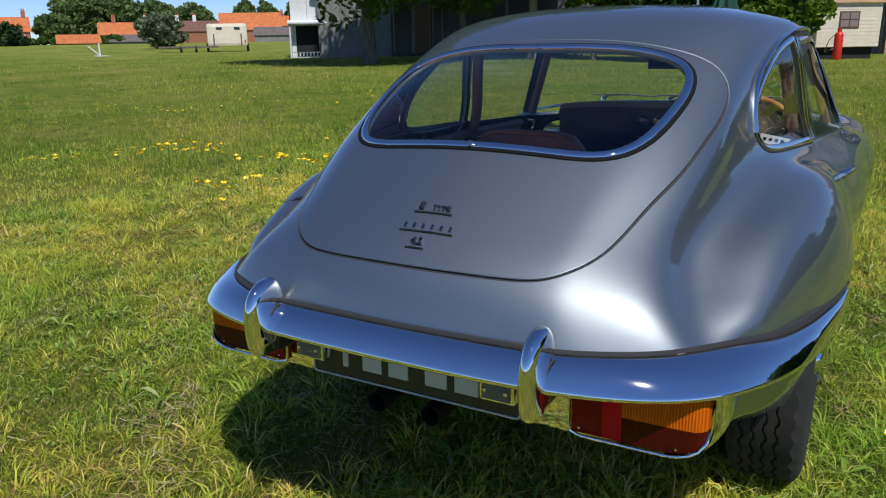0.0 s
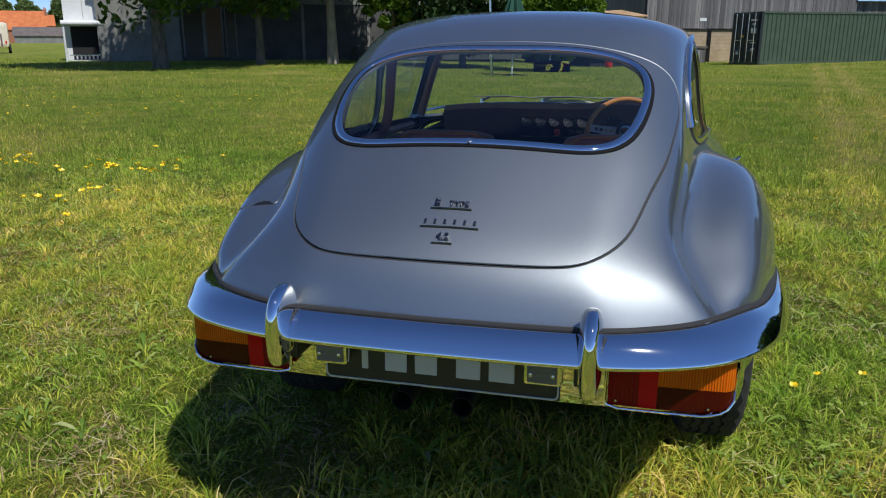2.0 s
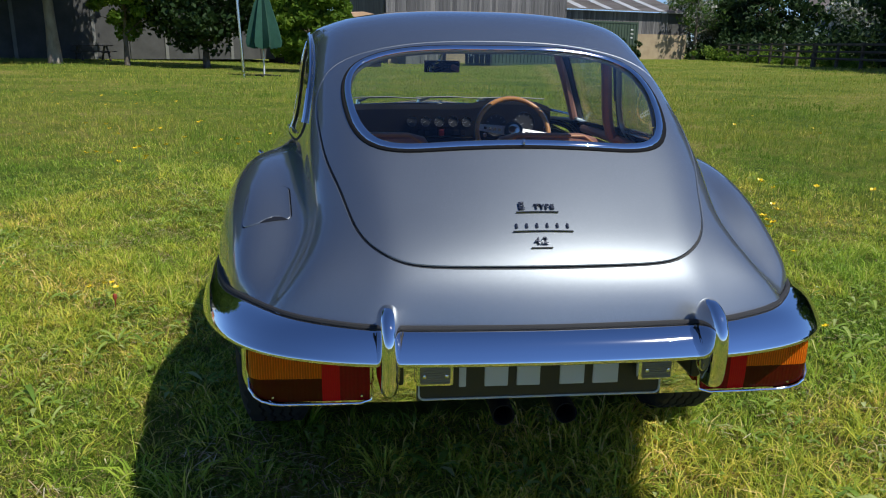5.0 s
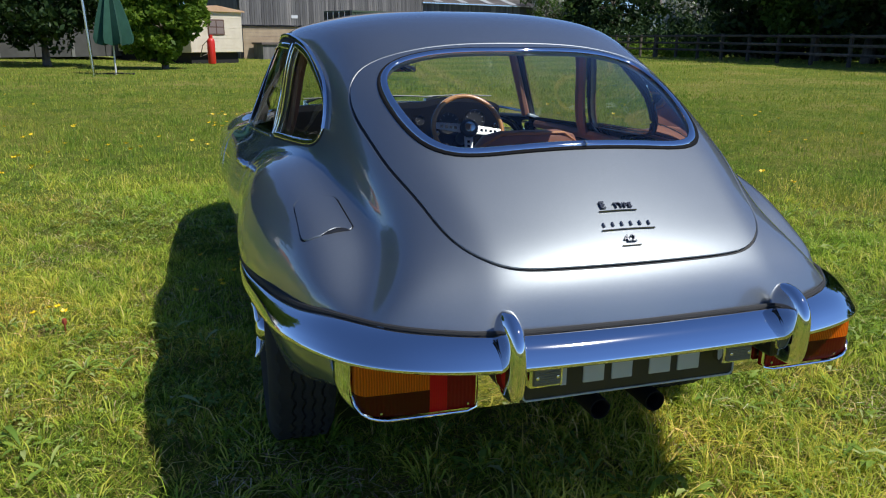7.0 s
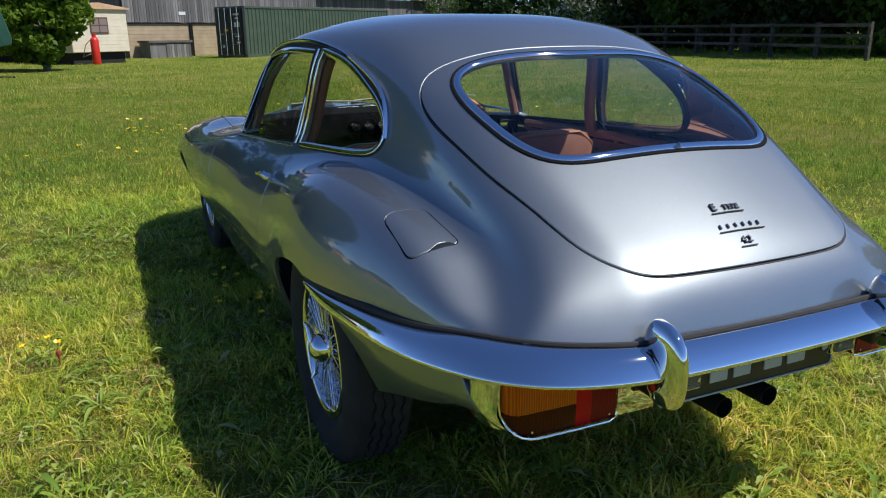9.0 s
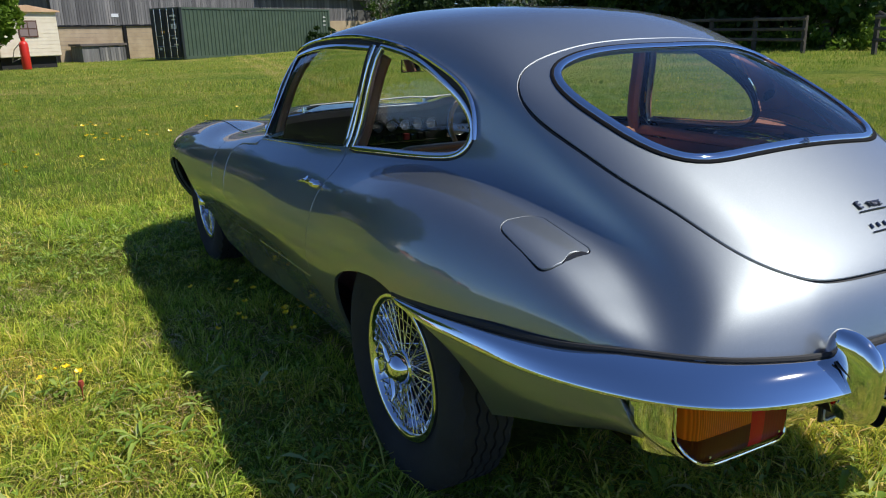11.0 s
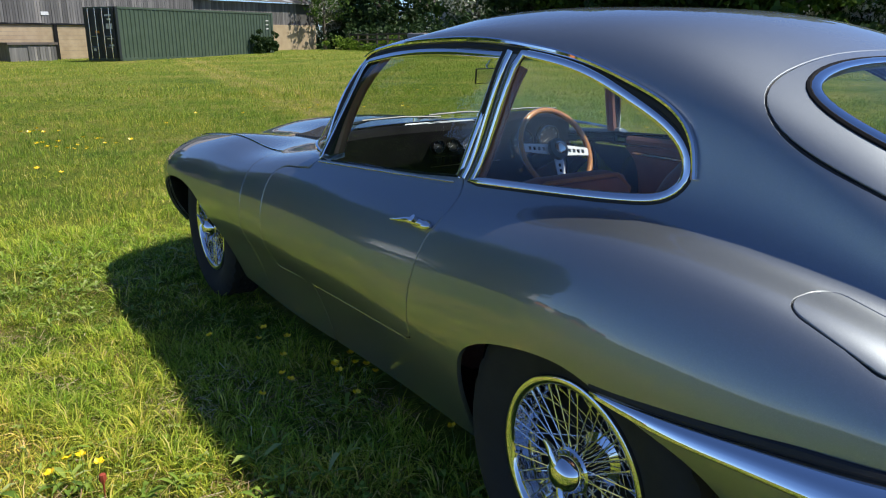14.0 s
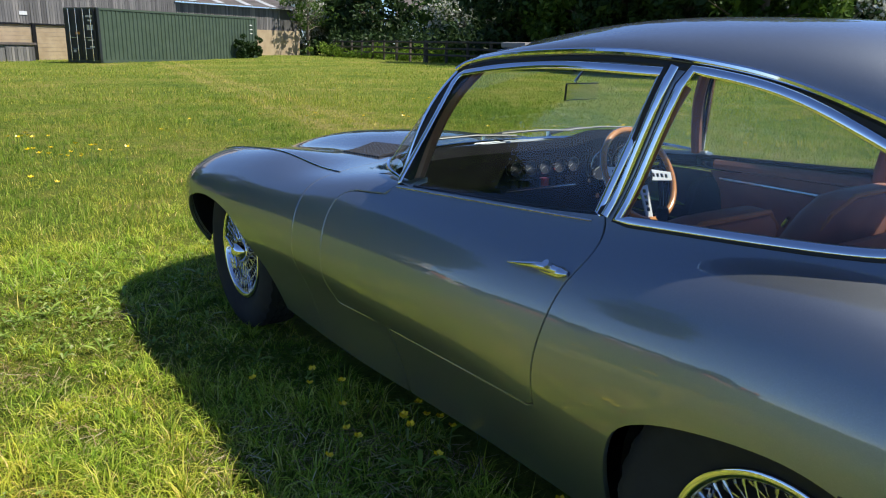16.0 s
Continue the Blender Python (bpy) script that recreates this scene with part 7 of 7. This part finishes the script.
def barn():
    m = facing(0.95, 48.6, 23.7, 57.2, -0.14)
    b = thing("barn", "weathered grey timber barn on a buff block base", "barn", m=m)
    block("block_wall", b, 0, 14.1, 0.05, 0.35, 0, 2.08, BLOCK, "buff blockwork base")
    block("back_wall", b, 0, 14.1, 9.7, 10.0, 0, 6.4, DARK_RENDER)
    block("end_wall", b, -0.02, 0.28, 0.36, 9.69, 0, 6.4, WEATHERED)
    block("end_wall", b, 13.8, 14.08, 0.36, 9.69, 0, 6.4, WEATHERED)
    block("backing", b, 0, 14.1, 0.06, 0.16, 2.1, 6.4, DARK_RENDER)
    for k in range(9):
        r = block("block_course", b, 0.1, 14.0, 0.044, 0.06, 0.16 + k * 0.215, 0.168 + k * 0.215, GREY_RENDER)
    for x in (0.0, 4.25, 8.6, 13.9):
        block("steel_post", b, x - 0.1, x + 0.1, -0.06, 0.04, 0, 2.1, BLACK)
    block("eave_band", b, 0, 14.1, -0.03, 0.05, 2.06, 2.16, BLACK)
    part("roof", gable_roof_bm(0, 14.1, 0, 10, 6.4, 2.4), SHEET, b, "fibre cement roof")
    part("gable", gable_bm(0, 0.2, 0, 10, 6.4, 2.4), WEATHERED, b)
    part("gable", gable_bm(13.9, 0.2, 0, 10, 6.4, 2.4), WEATHERED, b)
    planks(b, 0.0, 14.1, 0.0, 2.14, 6.4, 0.16, WEATHERED, 3)
    block("notice", b, 3.5, 3.95, -0.06, -0.035, 2.6, 2.8, WHITE, "small white notice")
    # lean-to at the far end
    block("lean_to_wall", b, 14.2, 25.9, 0.35, 0.55, 0.3, 3.9, DARK_RENDER)
    block("lean_to_base", b, 14.2, 25.9, 0.15, 0.35, 0.3, 2.3, BLOCK, "buff blockwork base")
    planks(b, 14.2, 24.0, 0.30, 2.25, 3.9, 0.16, WEATHERED, 4)
    bm = bmesh.new()
    n = 90
    prof = [(14.0 + 11.6 * i / n, 0.03 * (1 if i % 2 else -1)) for i in range(n + 1)]
    lo = [bm.verts.new((x, -0.15, 3.95 + z)) for x, z in prof]
    hi = [bm.verts.new((x, 7.5, 6.2 + z)) for x, z in prof]
    for i in range(n):
        bm.faces.new((lo[i], lo[i + 1], hi[i + 1], hi[i]))
    bmesh.ops.solidify(bm, geom=bm.faces, thickness=0.02)
    part("lean_to_roof", bm, SHEET, b, "grey corrugated roof with pale sheets")
    for x in (15.2, 17.6, 20.2, 22.6):
        bm = bmesh.new()
        q = [bm.verts.new(p) for p in ((x, -0.1, 4.02), (x + 0.7, -0.1, 4.02), (x + 0.7, 7.4, 6.26), (x, 7.4, 6.26))]
        bm.faces.new(q)
        bmesh.ops.solidify(bm, geom=bm.faces, thickness=0.02)
        part("roof_light", bm, WHITE, b, "pale roof light strip")
    # low hutch against the base
    hutch = thing("wooden_hutch", "low weathered wooden hutch against the barn wall", "shed", m=m @ Matrix.Translation((0.7, -1.6, 0.0)))
    block("body", hutch, 0, 2.6, 0, 1.4, 0, 0.95, WEATHERED)
    block("lid", hutch, -0.1, 2.7, -0.1, 1.45, 0.96, 1.08, SLATE, "dark lid")
    planks(hutch, 1.0, 2.6, -0.02, 0.05, 0.9, 0.16, WEATHERED, 9)


barn()


def container():
    m = facing(6.75, 41.9, 17.5, 47.7, 0.02)
    c = thing("shipping_container", "green corrugated shipping container with dark doors", "container", m=m)
    L, W, H = 12.19, 2.44, 2.72
    bm = bmesh.new()
    n = 44
    step = (L - 0.3) / n
    prof = []
    for i in range(n):
        x = 0.15 + i * step
        prof += [(x, 0.0), (x + step * 0.30, 0.0), (x + step * 0.42, 0.045), (x + step * 0.88, 0.045)]
    prof.append((L - 0.15, 0.0))
    lo = [bm.verts.new((x, y, 0.16)) for x, y in prof]
    hi = [bm.verts.new((x, y, H - 0.12)) for x, y in prof]
    for i in range(len(prof) - 1):
        bm.faces.new((lo[i], lo[i + 1], hi[i + 1], hi[i]))
    bmesh.ops.recalc_face_normals(bm, faces=bm.faces)
    part("side_wall", bm, GREEN_PAINT, c, "green corrugated side")
    block("back_side", c, 0.15, L - 0.15, W - 0.05, W, 0.16, H - 0.1, GREEN_PAINT)
    block("roof", c, 0, L, 0, W, H - 0.1, H, GREEN_PAINT)
    block("bottom_rail", c, 0, L, -0.01, W, 0.0, 0.16, GREEN_PAINT)
    for x in (0.0, L - 0.15):
        for y in (-0.01, W - 0.14):
            block("corner_post", c, x, x + 0.15, y, y + 0.15, 0.0, H, GREEN_PAINT if x else NAVY)
    block("far_end", c, L - 0.08, L - 0.02, 0.15, W - 0.15, 0.15, H - 0.1, GREEN_PAINT)
    white = mat("stencil_white", (0.7, 0.7, 0.68), 0.6)
    for k, y0 in enumerate((0.15, 1.23)):
        d = block("door", c, -0.03, 0.03, y0, y0 + 1.06, 0.14, H - 0.1, NAVY, "dark painted container door")
        for q in (0.25, 0.78):
            part("lock_bar", tube_bm([(-0.07, y0 + q, 0.1), (-0.07, y0 + q, H - 0.06)], 0.025, 8), STEEL, d, "galvanised lock bar")
        for h in (0.7, 1.25):
            part("handle", tube_bm([(-0.09, y0 + 0.25, h), (-0.09, y0 + 0.68, h)], 0.018, 6), STEEL, d)
        part("gasket", tube_bm([(-0.035, y0, 0.14), (-0.035, y0, H - 0.1)], 0.02, 6), RUBBER, d)
    for y0, z, w, h in ((0.3, 2.25, 0.5, 0.09), (0.35, 2.05, 0.3, 0.08), (0.3, 1.62, 0.2, 0.26), (0.55, 1.62, 0.2, 0.26), (0.3, 1.1, 0.45, 0.05), (0.3, 0.75, 0.35, 0.08), (1.7, 0.5, 0.2, 0.14)):
        block("marking_bar", c, -0.036, -0.031, y0, y0 + w, z, z + h, white)
    block("warning_label", c, -0.037, -0.031, 1.32, 1.62, 1.40, 1.52, mat("orange_label", (0.7, 0.3, 0.03), 0.6), "orange warning label")
    for z in (2.2, 1.95, 1.7):
        block("marking_bar", c, L - 0.70, L - 0.45, -0.014, -0.008, z, z + 0.06, white)


container()


def caravan():
    m = facing(-1.85, 38.5, 0.75, 40.4, -0.08)
    c = thing("static_caravan", "cream static caravan with a brown-framed window", "caravan", m=m)
    block("body", c, 0, 3.2, 0, 7.6, 0.55, 2.62, CREAM, "cream clad body", 0.03)
    for k in range(12):
        block("cladding_board", c, 0.02, 3.18, -0.012, 0.004, 0.58 + k * 0.168, 0.735 + k * 0.168, CREAM)
    bm = bmesh.new()
    prof = [(-0.12, 2.62), (1.6, 2.86), (3.32, 2.62), (3.32, 2.56), (-0.12, 2.56)]
    ends = [[bm.verts.new((x, y, z)) for x, z in prof] for y in (-0.15, 7.75)]
    for i in range(5):
        bm.faces.new((ends[0][i], ends[0][(i + 1) % 5], ends[1][(i + 1) % 5], ends[1][i]))
    for e in ends:
        bm.faces.new(e)
    bmesh.ops.recalc_face_normals(bm, faces=bm.faces)
    part("roof", bm, tint(mat("faded_orange_roof", rough=0.8), 2, [(0.3, (0.5, 0.3, 0.17)), (0.7, (0.62, 0.42, 0.27))]), c, "faded orange-brown roof")
    w = block("window", c, 1.05, 2.05, -0.05, -0.015, 1.42, 2.18, mat("brown_frame", (0.10, 0.05, 0.035), 0.6), "brown-framed window")
    for x0, x1 in ((1.11, 1.52), (1.58, 1.99)):
        for z0, z1 in ((1.48, 1.78), (1.83, 2.12)):
            block("pane", w, x0, x1, -0.06, -0.045, z0, z1, mat("net_curtain_pane", (0.25, 0.2, 0.19), 0.15))
    for y in (1.5, 4.6):
        w = block("window", c, -0.05, -0.002, y, y + 1.2, 1.3, 2.1, mat("brown_frame", (0.10, 0.05, 0.035), 0.6), "brown-framed window")
        block("pane", w, -0.06, -0.045, y + 0.08, y + 1.12, 1.38, 2.02, PANE)
    # dark block stands in for the shade beneath the floor
    block("underside", c, 0.15, 3.05, 0.25, 7.4, 0.0, 0.56, DARK)
    for y in (0.6, 4.0, 7.0):
        for x in (0.3, 2.9):
            block("jack_stand", c, x - 0.1, x + 0.1, y - 0.1, y + 0.1, 0, 0.56, GREY_RENDER)
    g = thing("gas_bottle", "tall red propane gas bottle beside the caravan", "gas bottle", (-0.88, 38.1, -0.08))
    part("cylinder", lathe_bm([(0.0, 0.02), (0.17, 0.02), (0.19, 0.06), (0.19, 1.10), (0.16, 1.20), (0.08, 1.27), (0.0, 1.28)], 24, 'Z'), RED_GAS, g, "", True)
    part("collar", lathe_bm([(0.09, 1.25), (0.10, 1.42), (0.085, 1.42), (0.08, 1.26)], 18, 'Z'), RED_GAS, g, "", True)
    part("hose", tube_bm([(0.0, 0.0, 1.32), (-0.4, 0.1, 0.9), (-0.55, 0.3, 0.35), (-0.2, 0.6, 0.5)], 0.02, 6), LENS_CLEAR, g, "pale gas hose", True)


caravan()


def long_shed():
    m = facing(-26.3, 32.2, -4.6, 44.6, 0.2)
    s = thing("long_shed", "long low shed with dark doors behind the trees", "shed", m=m)
    L = 25.0
    # wall tone darkened to carry the shade of the trees before it
    block("wall", s, 0.0, L, 0, 0.2, 0.0, 2.9, DARK_RENDER, "rendered wall with the trees' shade in its colour")
    block("upper_band", s, 0.0, L, -0.03, -0.002, 2.95, 4.3, GREY_RENDER, "paler upper cladding")
    block("block_bay", s, 0.0, 4.0, -0.05, -0.002, 0.0, 2.94, GREY_RENDER, "grey block bay")
    block("back_wall", s, 0, L, 5.8, 6.0, 0, 4.3, DARK_RENDER)
    block("end_wall", s, L - 0.2, L - 0.01, 0.21, 5.79, 0, 4.3, DARK_RENDER)
    block("roof", s, -0.2, L + 0.2, -0.4, 6.2, 4.32, 4.5, SLATE, "dark flat roof")
    # first one: a black slab stands in for the doorway's shaded inside
    for x0, x1, mm, lab in ((4.2, 5.15, BLACK, "black slab for the shaded open doorway"), (5.32, 6.1, mat("brown_door", (0.16, 0.085, 0.045), 0.8), "brown wooden door"), (6.35, 6.8, BLACK, "dark door")):
        d = block("door", s, x0, x1, -0.06, -0.003, 0.2, 2.7, mm, lab)
        block("door_frame", d, x0 - 0.08, x0, -0.08, -0.002, 0.2, 2.78, GREY_RENDER)
        block("door_frame", d, x1, x1 + 0.08, -0.08, -0.002, 0.2, 2.78, GREY_RENDER)
    for k in range(9):
        block("buttress", s, 8.5 + k * 1.8, 8.66 + k * 1.8, -0.07, -0.002, 0.0, 2.92, GREY_RENDER if k % 2 else DARK_RENDER)
    w = thing("white_cabin", "white clad cabin with a rolled white awning", "cabin", m=facing(-27.7, 31.55, -25.5, 33.3, 0.2))
    block("body", w, 0, 2.7, 0.3, 4.0, 0.0, 5.2, WHITE, "white clad wall")
    for x in (0.9, 1.8):
        block("panel_joint", w, x, x + 0.02, 0.285, 0.3, 2.1, 5.2, GREY_RENDER)
    # no hollow here: a flat dark sheet paints the porch's shade
    block("recess", w, 0.25, 2.4, 0.28, 0.299, 0.1, 1.75, DARK, "flat dark sheet for the porch's shade")
    part("awning", tube_bm([(-0.15, -0.35, 1.9), (2.75, -0.35, 1.9)], 0.14, 12), WHITE, w, "rolled white awning", True)
    block("awning_sheet", w, -0.1, 2.7, -0.35, 0.3, 1.93, 2.02, WHITE)
    for x in (-0.05, 2.65):
        part("awning_post", tube_bm([(x, -0.35, -0.1), (x, -0.35, 1.9)], 0.05, 8), WHITE, w)
    for k in range(12):
        block("rail_slat", w, 0.2 + k * 0.19, 0.28 + k * 0.19, -0.2, -0.16, 0.12, 0.30, WHITE)
    block("top_rail", w, 0.1, 2.5, -0.21, -0.15, 0.31, 0.35, STEEL)


long_shed()


def parasol():
    p = thing("parasol", "closed dark green garden parasol", "parasol", (-4.0, 26.0, gz(-4.0, 26.0)))
    part("pole", tube_bm([(0, 0, -0.1), (0.04, 0, 3.3)], 0.03, 10), WHITE, p, "", True)
    bm = bmesh.new()
    rings = []
    for z, r in ((0.95, 0.62), (1.2, 0.66), (1.8, 0.52), (2.5, 0.30), (3.0, 0.12), (3.2, 0.03)):
        rings.append([bm.verts.new((math.cos(a) * r * (1.0 if k % 2 else 0.6) + 0.05, math.sin(a) * r * (1.0 if k % 2 else 0.6), z + (0.08 if k % 2 and z < 1 else 0))) for k, a in enumerate(np.linspace(0, math.tau, 17)[:-1])])
    for r0, r1 in zip(rings[:-1], rings[1:]):
        for k in range(16):
            bm.faces.new((r0[k], r0[(k + 1) % 16], r1[(k + 1) % 16], r1[k]))
    bmesh.ops.recalc_face_normals(bm, faces=bm.faces)
    part("canopy", bm, CANVAS, p, "folded green canvas", True)
    for k in range(4):
        a = k * math.tau / 4
        part("base_leg", tube_bm([(0, 0, 0.05), (math.cos(a) * 0.6, math.sin(a) * 0.6, 0.02)], 0.03, 6), BLACK, p)
    q = thing("steel_pole", "tall grey steel pole standing in the grass", "pole", (-4.55, 24.6, gz(-4.5, 24.6)))
    part("shaft", tube_bm([(0.06, 0, -0.2), (0, 0, 1.5), (-0.08, 0, 3.6)], 0.05, 12), STEEL, q, "", True)
    t = thing("picnic_table", "dark wooden picnic table with benches", "table", m=facing(-14.1, 36.3, -12.4, 37.3, gz(-13.3, 36.6)))
    for k in range(5):
        block("table_board", t, 0, 1.8, 0.4 + k * 0.14, 0.52 + k * 0.14, 0.70, 0.74, RAIL)
    for y in (-0.15, 1.35):
        for k in range(2):
            block("bench_board", t, 0, 1.8, y + k * 0.13, y + 0.12 + k * 0.13, 0.42, 0.46, RAIL)
    for x in (0.25, 1.5):
        part("leg", tube_bm([(x, -0.1, 0.0), (x, 0.55, 0.70)], 0.05, 4), RAIL, t)
        part("leg", tube_bm([(x, 1.6, 0.0), (x, 0.95, 0.70)], 0.05, 4), RAIL, t)
        block("cross_beam", t, x - 0.03, x + 0.03, -0.15, 1.62, 0.36, 0.42, RAIL)


parasol()


def fences():
    def run(x0, y0, x1, y1, label):
        n = max(2, int(math.hypot(x1 - x0, y1 - y0) / 2.0))
        f = thing("post_and_rail_fence", label, "fence")
        pts = [(x0 + (x1 - x0) * k / n, y0 + (y1 - y0) * k / n) for k in range(n + 1)]
        for x, y in pts:
            z = gz(x, y)
            block("post", f, x - 0.06, x + 0.06, y - 0.06, y + 0.06, z - 0.3, z + 1.25, RAIL)
        for (xa, ya), (xb, yb) in zip(pts[:-1], pts[1:]):
            for h in (0.45, 0.8, 1.15):
                d = Vector((xb - xa, yb - ya, 0)).normalized() * 0.05
                part("rail", tube_bm([(xa - d.x - 0.08, ya - d.y, gz(xa, ya) + h), (xb + d.x - 0.08, yb + d.y, gz(xb, yb) + h)], 0.055, 4, flat=(0.45, 1.0)), RAIL, f)
        return f
    run(26.2, 54.0, 23.4, 37.0, "brown wooden post and rail fence at the field edge")
    run(23.4, 36.8, 22.3, 15.6, "brown wooden post and rail fence before the dark trees")
    f = run(22.5, 13.2, 24.5, 2.0, "brown wooden post and rail fence with a braced corner post")
    part("brace", tube_bm([(22.5, 13.2, gz(22, 13) + 1.3), (22.9, 11.0, gz(22, 11) + 0.15)], 0.05, 6), RAIL, f)


fences()


# ---- far houses ----
def house(label, x0, y0, x1, y1, depth, base, eave, ridge, wall, roof, windows=0, chimneys=()):
    m = facing(x0, y0, x1, y1, base)
    L = math.hypot(x1 - x0, y1 - y0)
    h = thing("house", label, "house", m=m)
    e, r = eave - base, ridge - eave
    block("wall", h, 0, L, 0, 0.3, -1, e, wall)
    block("wall", h, 0, L, depth - 0.3, depth, -1, e, wall)
    block("wall", h, 0, 0.3, 0.3, depth - 0.3, -1, e, wall)
    block("wall", h, L - 0.3, L, 0.3, depth - 0.3, -1, e, wall)
    part("gable", gable_bm(0, 0.3, 0, depth, e, r), wall, h)
    part("gable", gable_bm(L - 0.3, 0.3, 0, depth, e, r), wall, h)
    rf = part("roof", gable_roof_bm(0, L, 0, depth, e + 0.1, r), roof, h)
    for k in range(windows):
        xw = L * (k + 0.5) / windows
        w = block("window", h, xw - 0.6, xw + 0.6, -0.06, -0.004, e - 1.6, e - 0.4, WHITE, "white-framed window")
        block("pane", w, xw - 0.5, xw - 0.04, -0.07, -0.055, e - 1.5, e - 0.5, PANE)
        block("pane", w, xw + 0.04, xw + 0.5, -0.07, -0.055, e - 1.5, e - 0.5, PANE)
    for cx, cm in chimneys:
        c = block("chimney", rf, cx - 0.4, cx + 0.4, depth / 2 - 0.35, depth / 2 + 0.35, e + r - 0.5, e + r + 1.3, cm)
        for q in (-0.18, 0.18):
            part("chimney_pot", lathe_bm([(0.13, 0.0), (0.11, 0.45), (0.08, 0.45), (0.09, 0.0)], 10, 'Z'), ORANGE_TILE, c).location = (cx + q, depth / 2, e + r + 1.3)


house("red brick house with an orange tiled roof", -155.9, 87.7, -150.8, 96.0, 9, 0.9, 3.75, 6.68, BRICK, ORANGE_TILE, 3, ((9.0, BRICK),))
house("low outbuilding with an orange tiled roof", -124.6, 83.8, -120.7, 89.4, 7, 0.9, 1.30, 2.75, BRICK, ORANGE_TILE, 0, ())
house("brick cottage with an orange tiled roof", -138.9, 103.1, -133.9, 109.4, 8, 0.9, 2.89, 5.35, BRICK, ORANGE_TILE, 0, ((3.0, BRICK),))
house("low dark-roofed outbuilding before the cottage", -125.7, 95.3, -121.6, 100.5, 6, 0.9, 1.48, 2.72, GREY_RENDER, SLATE, 0, ())
house("long brown-roofed house with white chimneys", -142.9, 116.4, -130.7, 129.8, 9, 0.9, 3.58, 5.90, BRICK, BROWN_TILE, 0, ((1.4, WHITE), (8.2, WHITE), (12.0, WHITE)))
house("long barn with a bright orange tiled roof", -127.2, 125.2, -117.5, 134.3, 10, 0.9, 3.69, 7.43, BRICK, ORANGE_TILE, 0, ())
house("far brick house with a red tiled roof", -132.4, 149.0, -129.7, 151.4, 8, 0.9, 4.84, 7.29, BRICK, ORANGE_TILE, 0, ((2.0, BRICK),))
house("low dark-roofed shed beside the orange barn", -109.0, 116.4, -101.1, 123.2, 7, 0.9, 2.36, 3.90, GREY_RENDER, SLATE, 0, ())
house("far white house beyond the trees", 49.5, 82.0, 56.0, 78.0, 7, 0.6, 5.0, 7.4, WHITE, SLATE, 3, ((2.0, WHITE),))


def horsebox():
    m = facing(-49.7, 46.5, -47.4, 48.8, gz(-48, 47))
    h = thing("horsebox_trailer", "cream horsebox trailer parked in the field", "trailer", m=m)
    block("body", h, 0, 3.4, 0, 2.2, 0.45, 2.35, CREAM, "cream body", 0.25)
    for x in (0.8, 2.3):
        block("window", h, x, x + 0.5, -0.02, 0.02, 1.85, 2.05, PANE, "small dark window", 0.05)
    for x in (0.5, 2.8):
        block("ramp_strut", h, x, x + 0.12, -0.03, 0.0, 0.5, 1.5, SLATE)
    block("tail_lamp", h, 3.1, 3.22, -0.03, 0.0, 0.75, 0.95, RED_GAS)
    for x in (0.0, 3.4):
        part("tyre", lathe_bm([(0.12, -0.1), (0.34, -0.1), (0.36, -0.05), (0.36, 0.05), (0.34, 0.1), (0.12, 0.1)], 20), TYRE, h, "", True).location = (x, 1.1, 0.36)
    t = thing("flat_trailer", "low grey flatbed trailer in the field", "trailer", m=facing(-50.6, 43.0, -48.0, 45.8, gz(-49, 44)))
    block("bed", t, -0.8, 4.0, 0, 1.6, 0.35, 0.5, RAIL, "grey plank bed")
    for x in (1.0, 2.2):
        part("tyre", lathe_bm([(0.1, -0.1), (0.26, -0.1), (0.28, 0.0), (0.26, 0.1), (0.1, 0.1)], 16), TYRE, t).location = (x, 0.2, 0.26)
    w = thing("jump_stand", "white wooden posts standing in the grass", "post", (-46.0, 33.0, gz(-46, 33)))
    part("post", tube_bm([(0, 0, -0.1), (0, 0, 0.9)], 0.06, 6), WHITE, w)
    part("post", tube_bm([(-0.3, 0.3, 0.0), (-0.9, -0.2, 0.7)], 0.04, 6), WHITE, w)
    part("foot", tube_bm([(-0.5, -0.1, 0.03), (0.6, 0.2, 0.03)], 0.04, 6), WHITE, w)


horsebox()


for x, y in ((11.29, 45.0), (12.96, 45.9)):
    mk = thing("marker_block", "small orange block on the grass by the container", "marker", (x, y, gz(x, y)), "orange blocks by the container")
    part("block", box_bm(-0.17, 0.17, -0.12, 0.12, -0.05, 0.2, 0.03), mat("orange_plastic", (0.75, 0.30, 0.03), 0.6), mk)
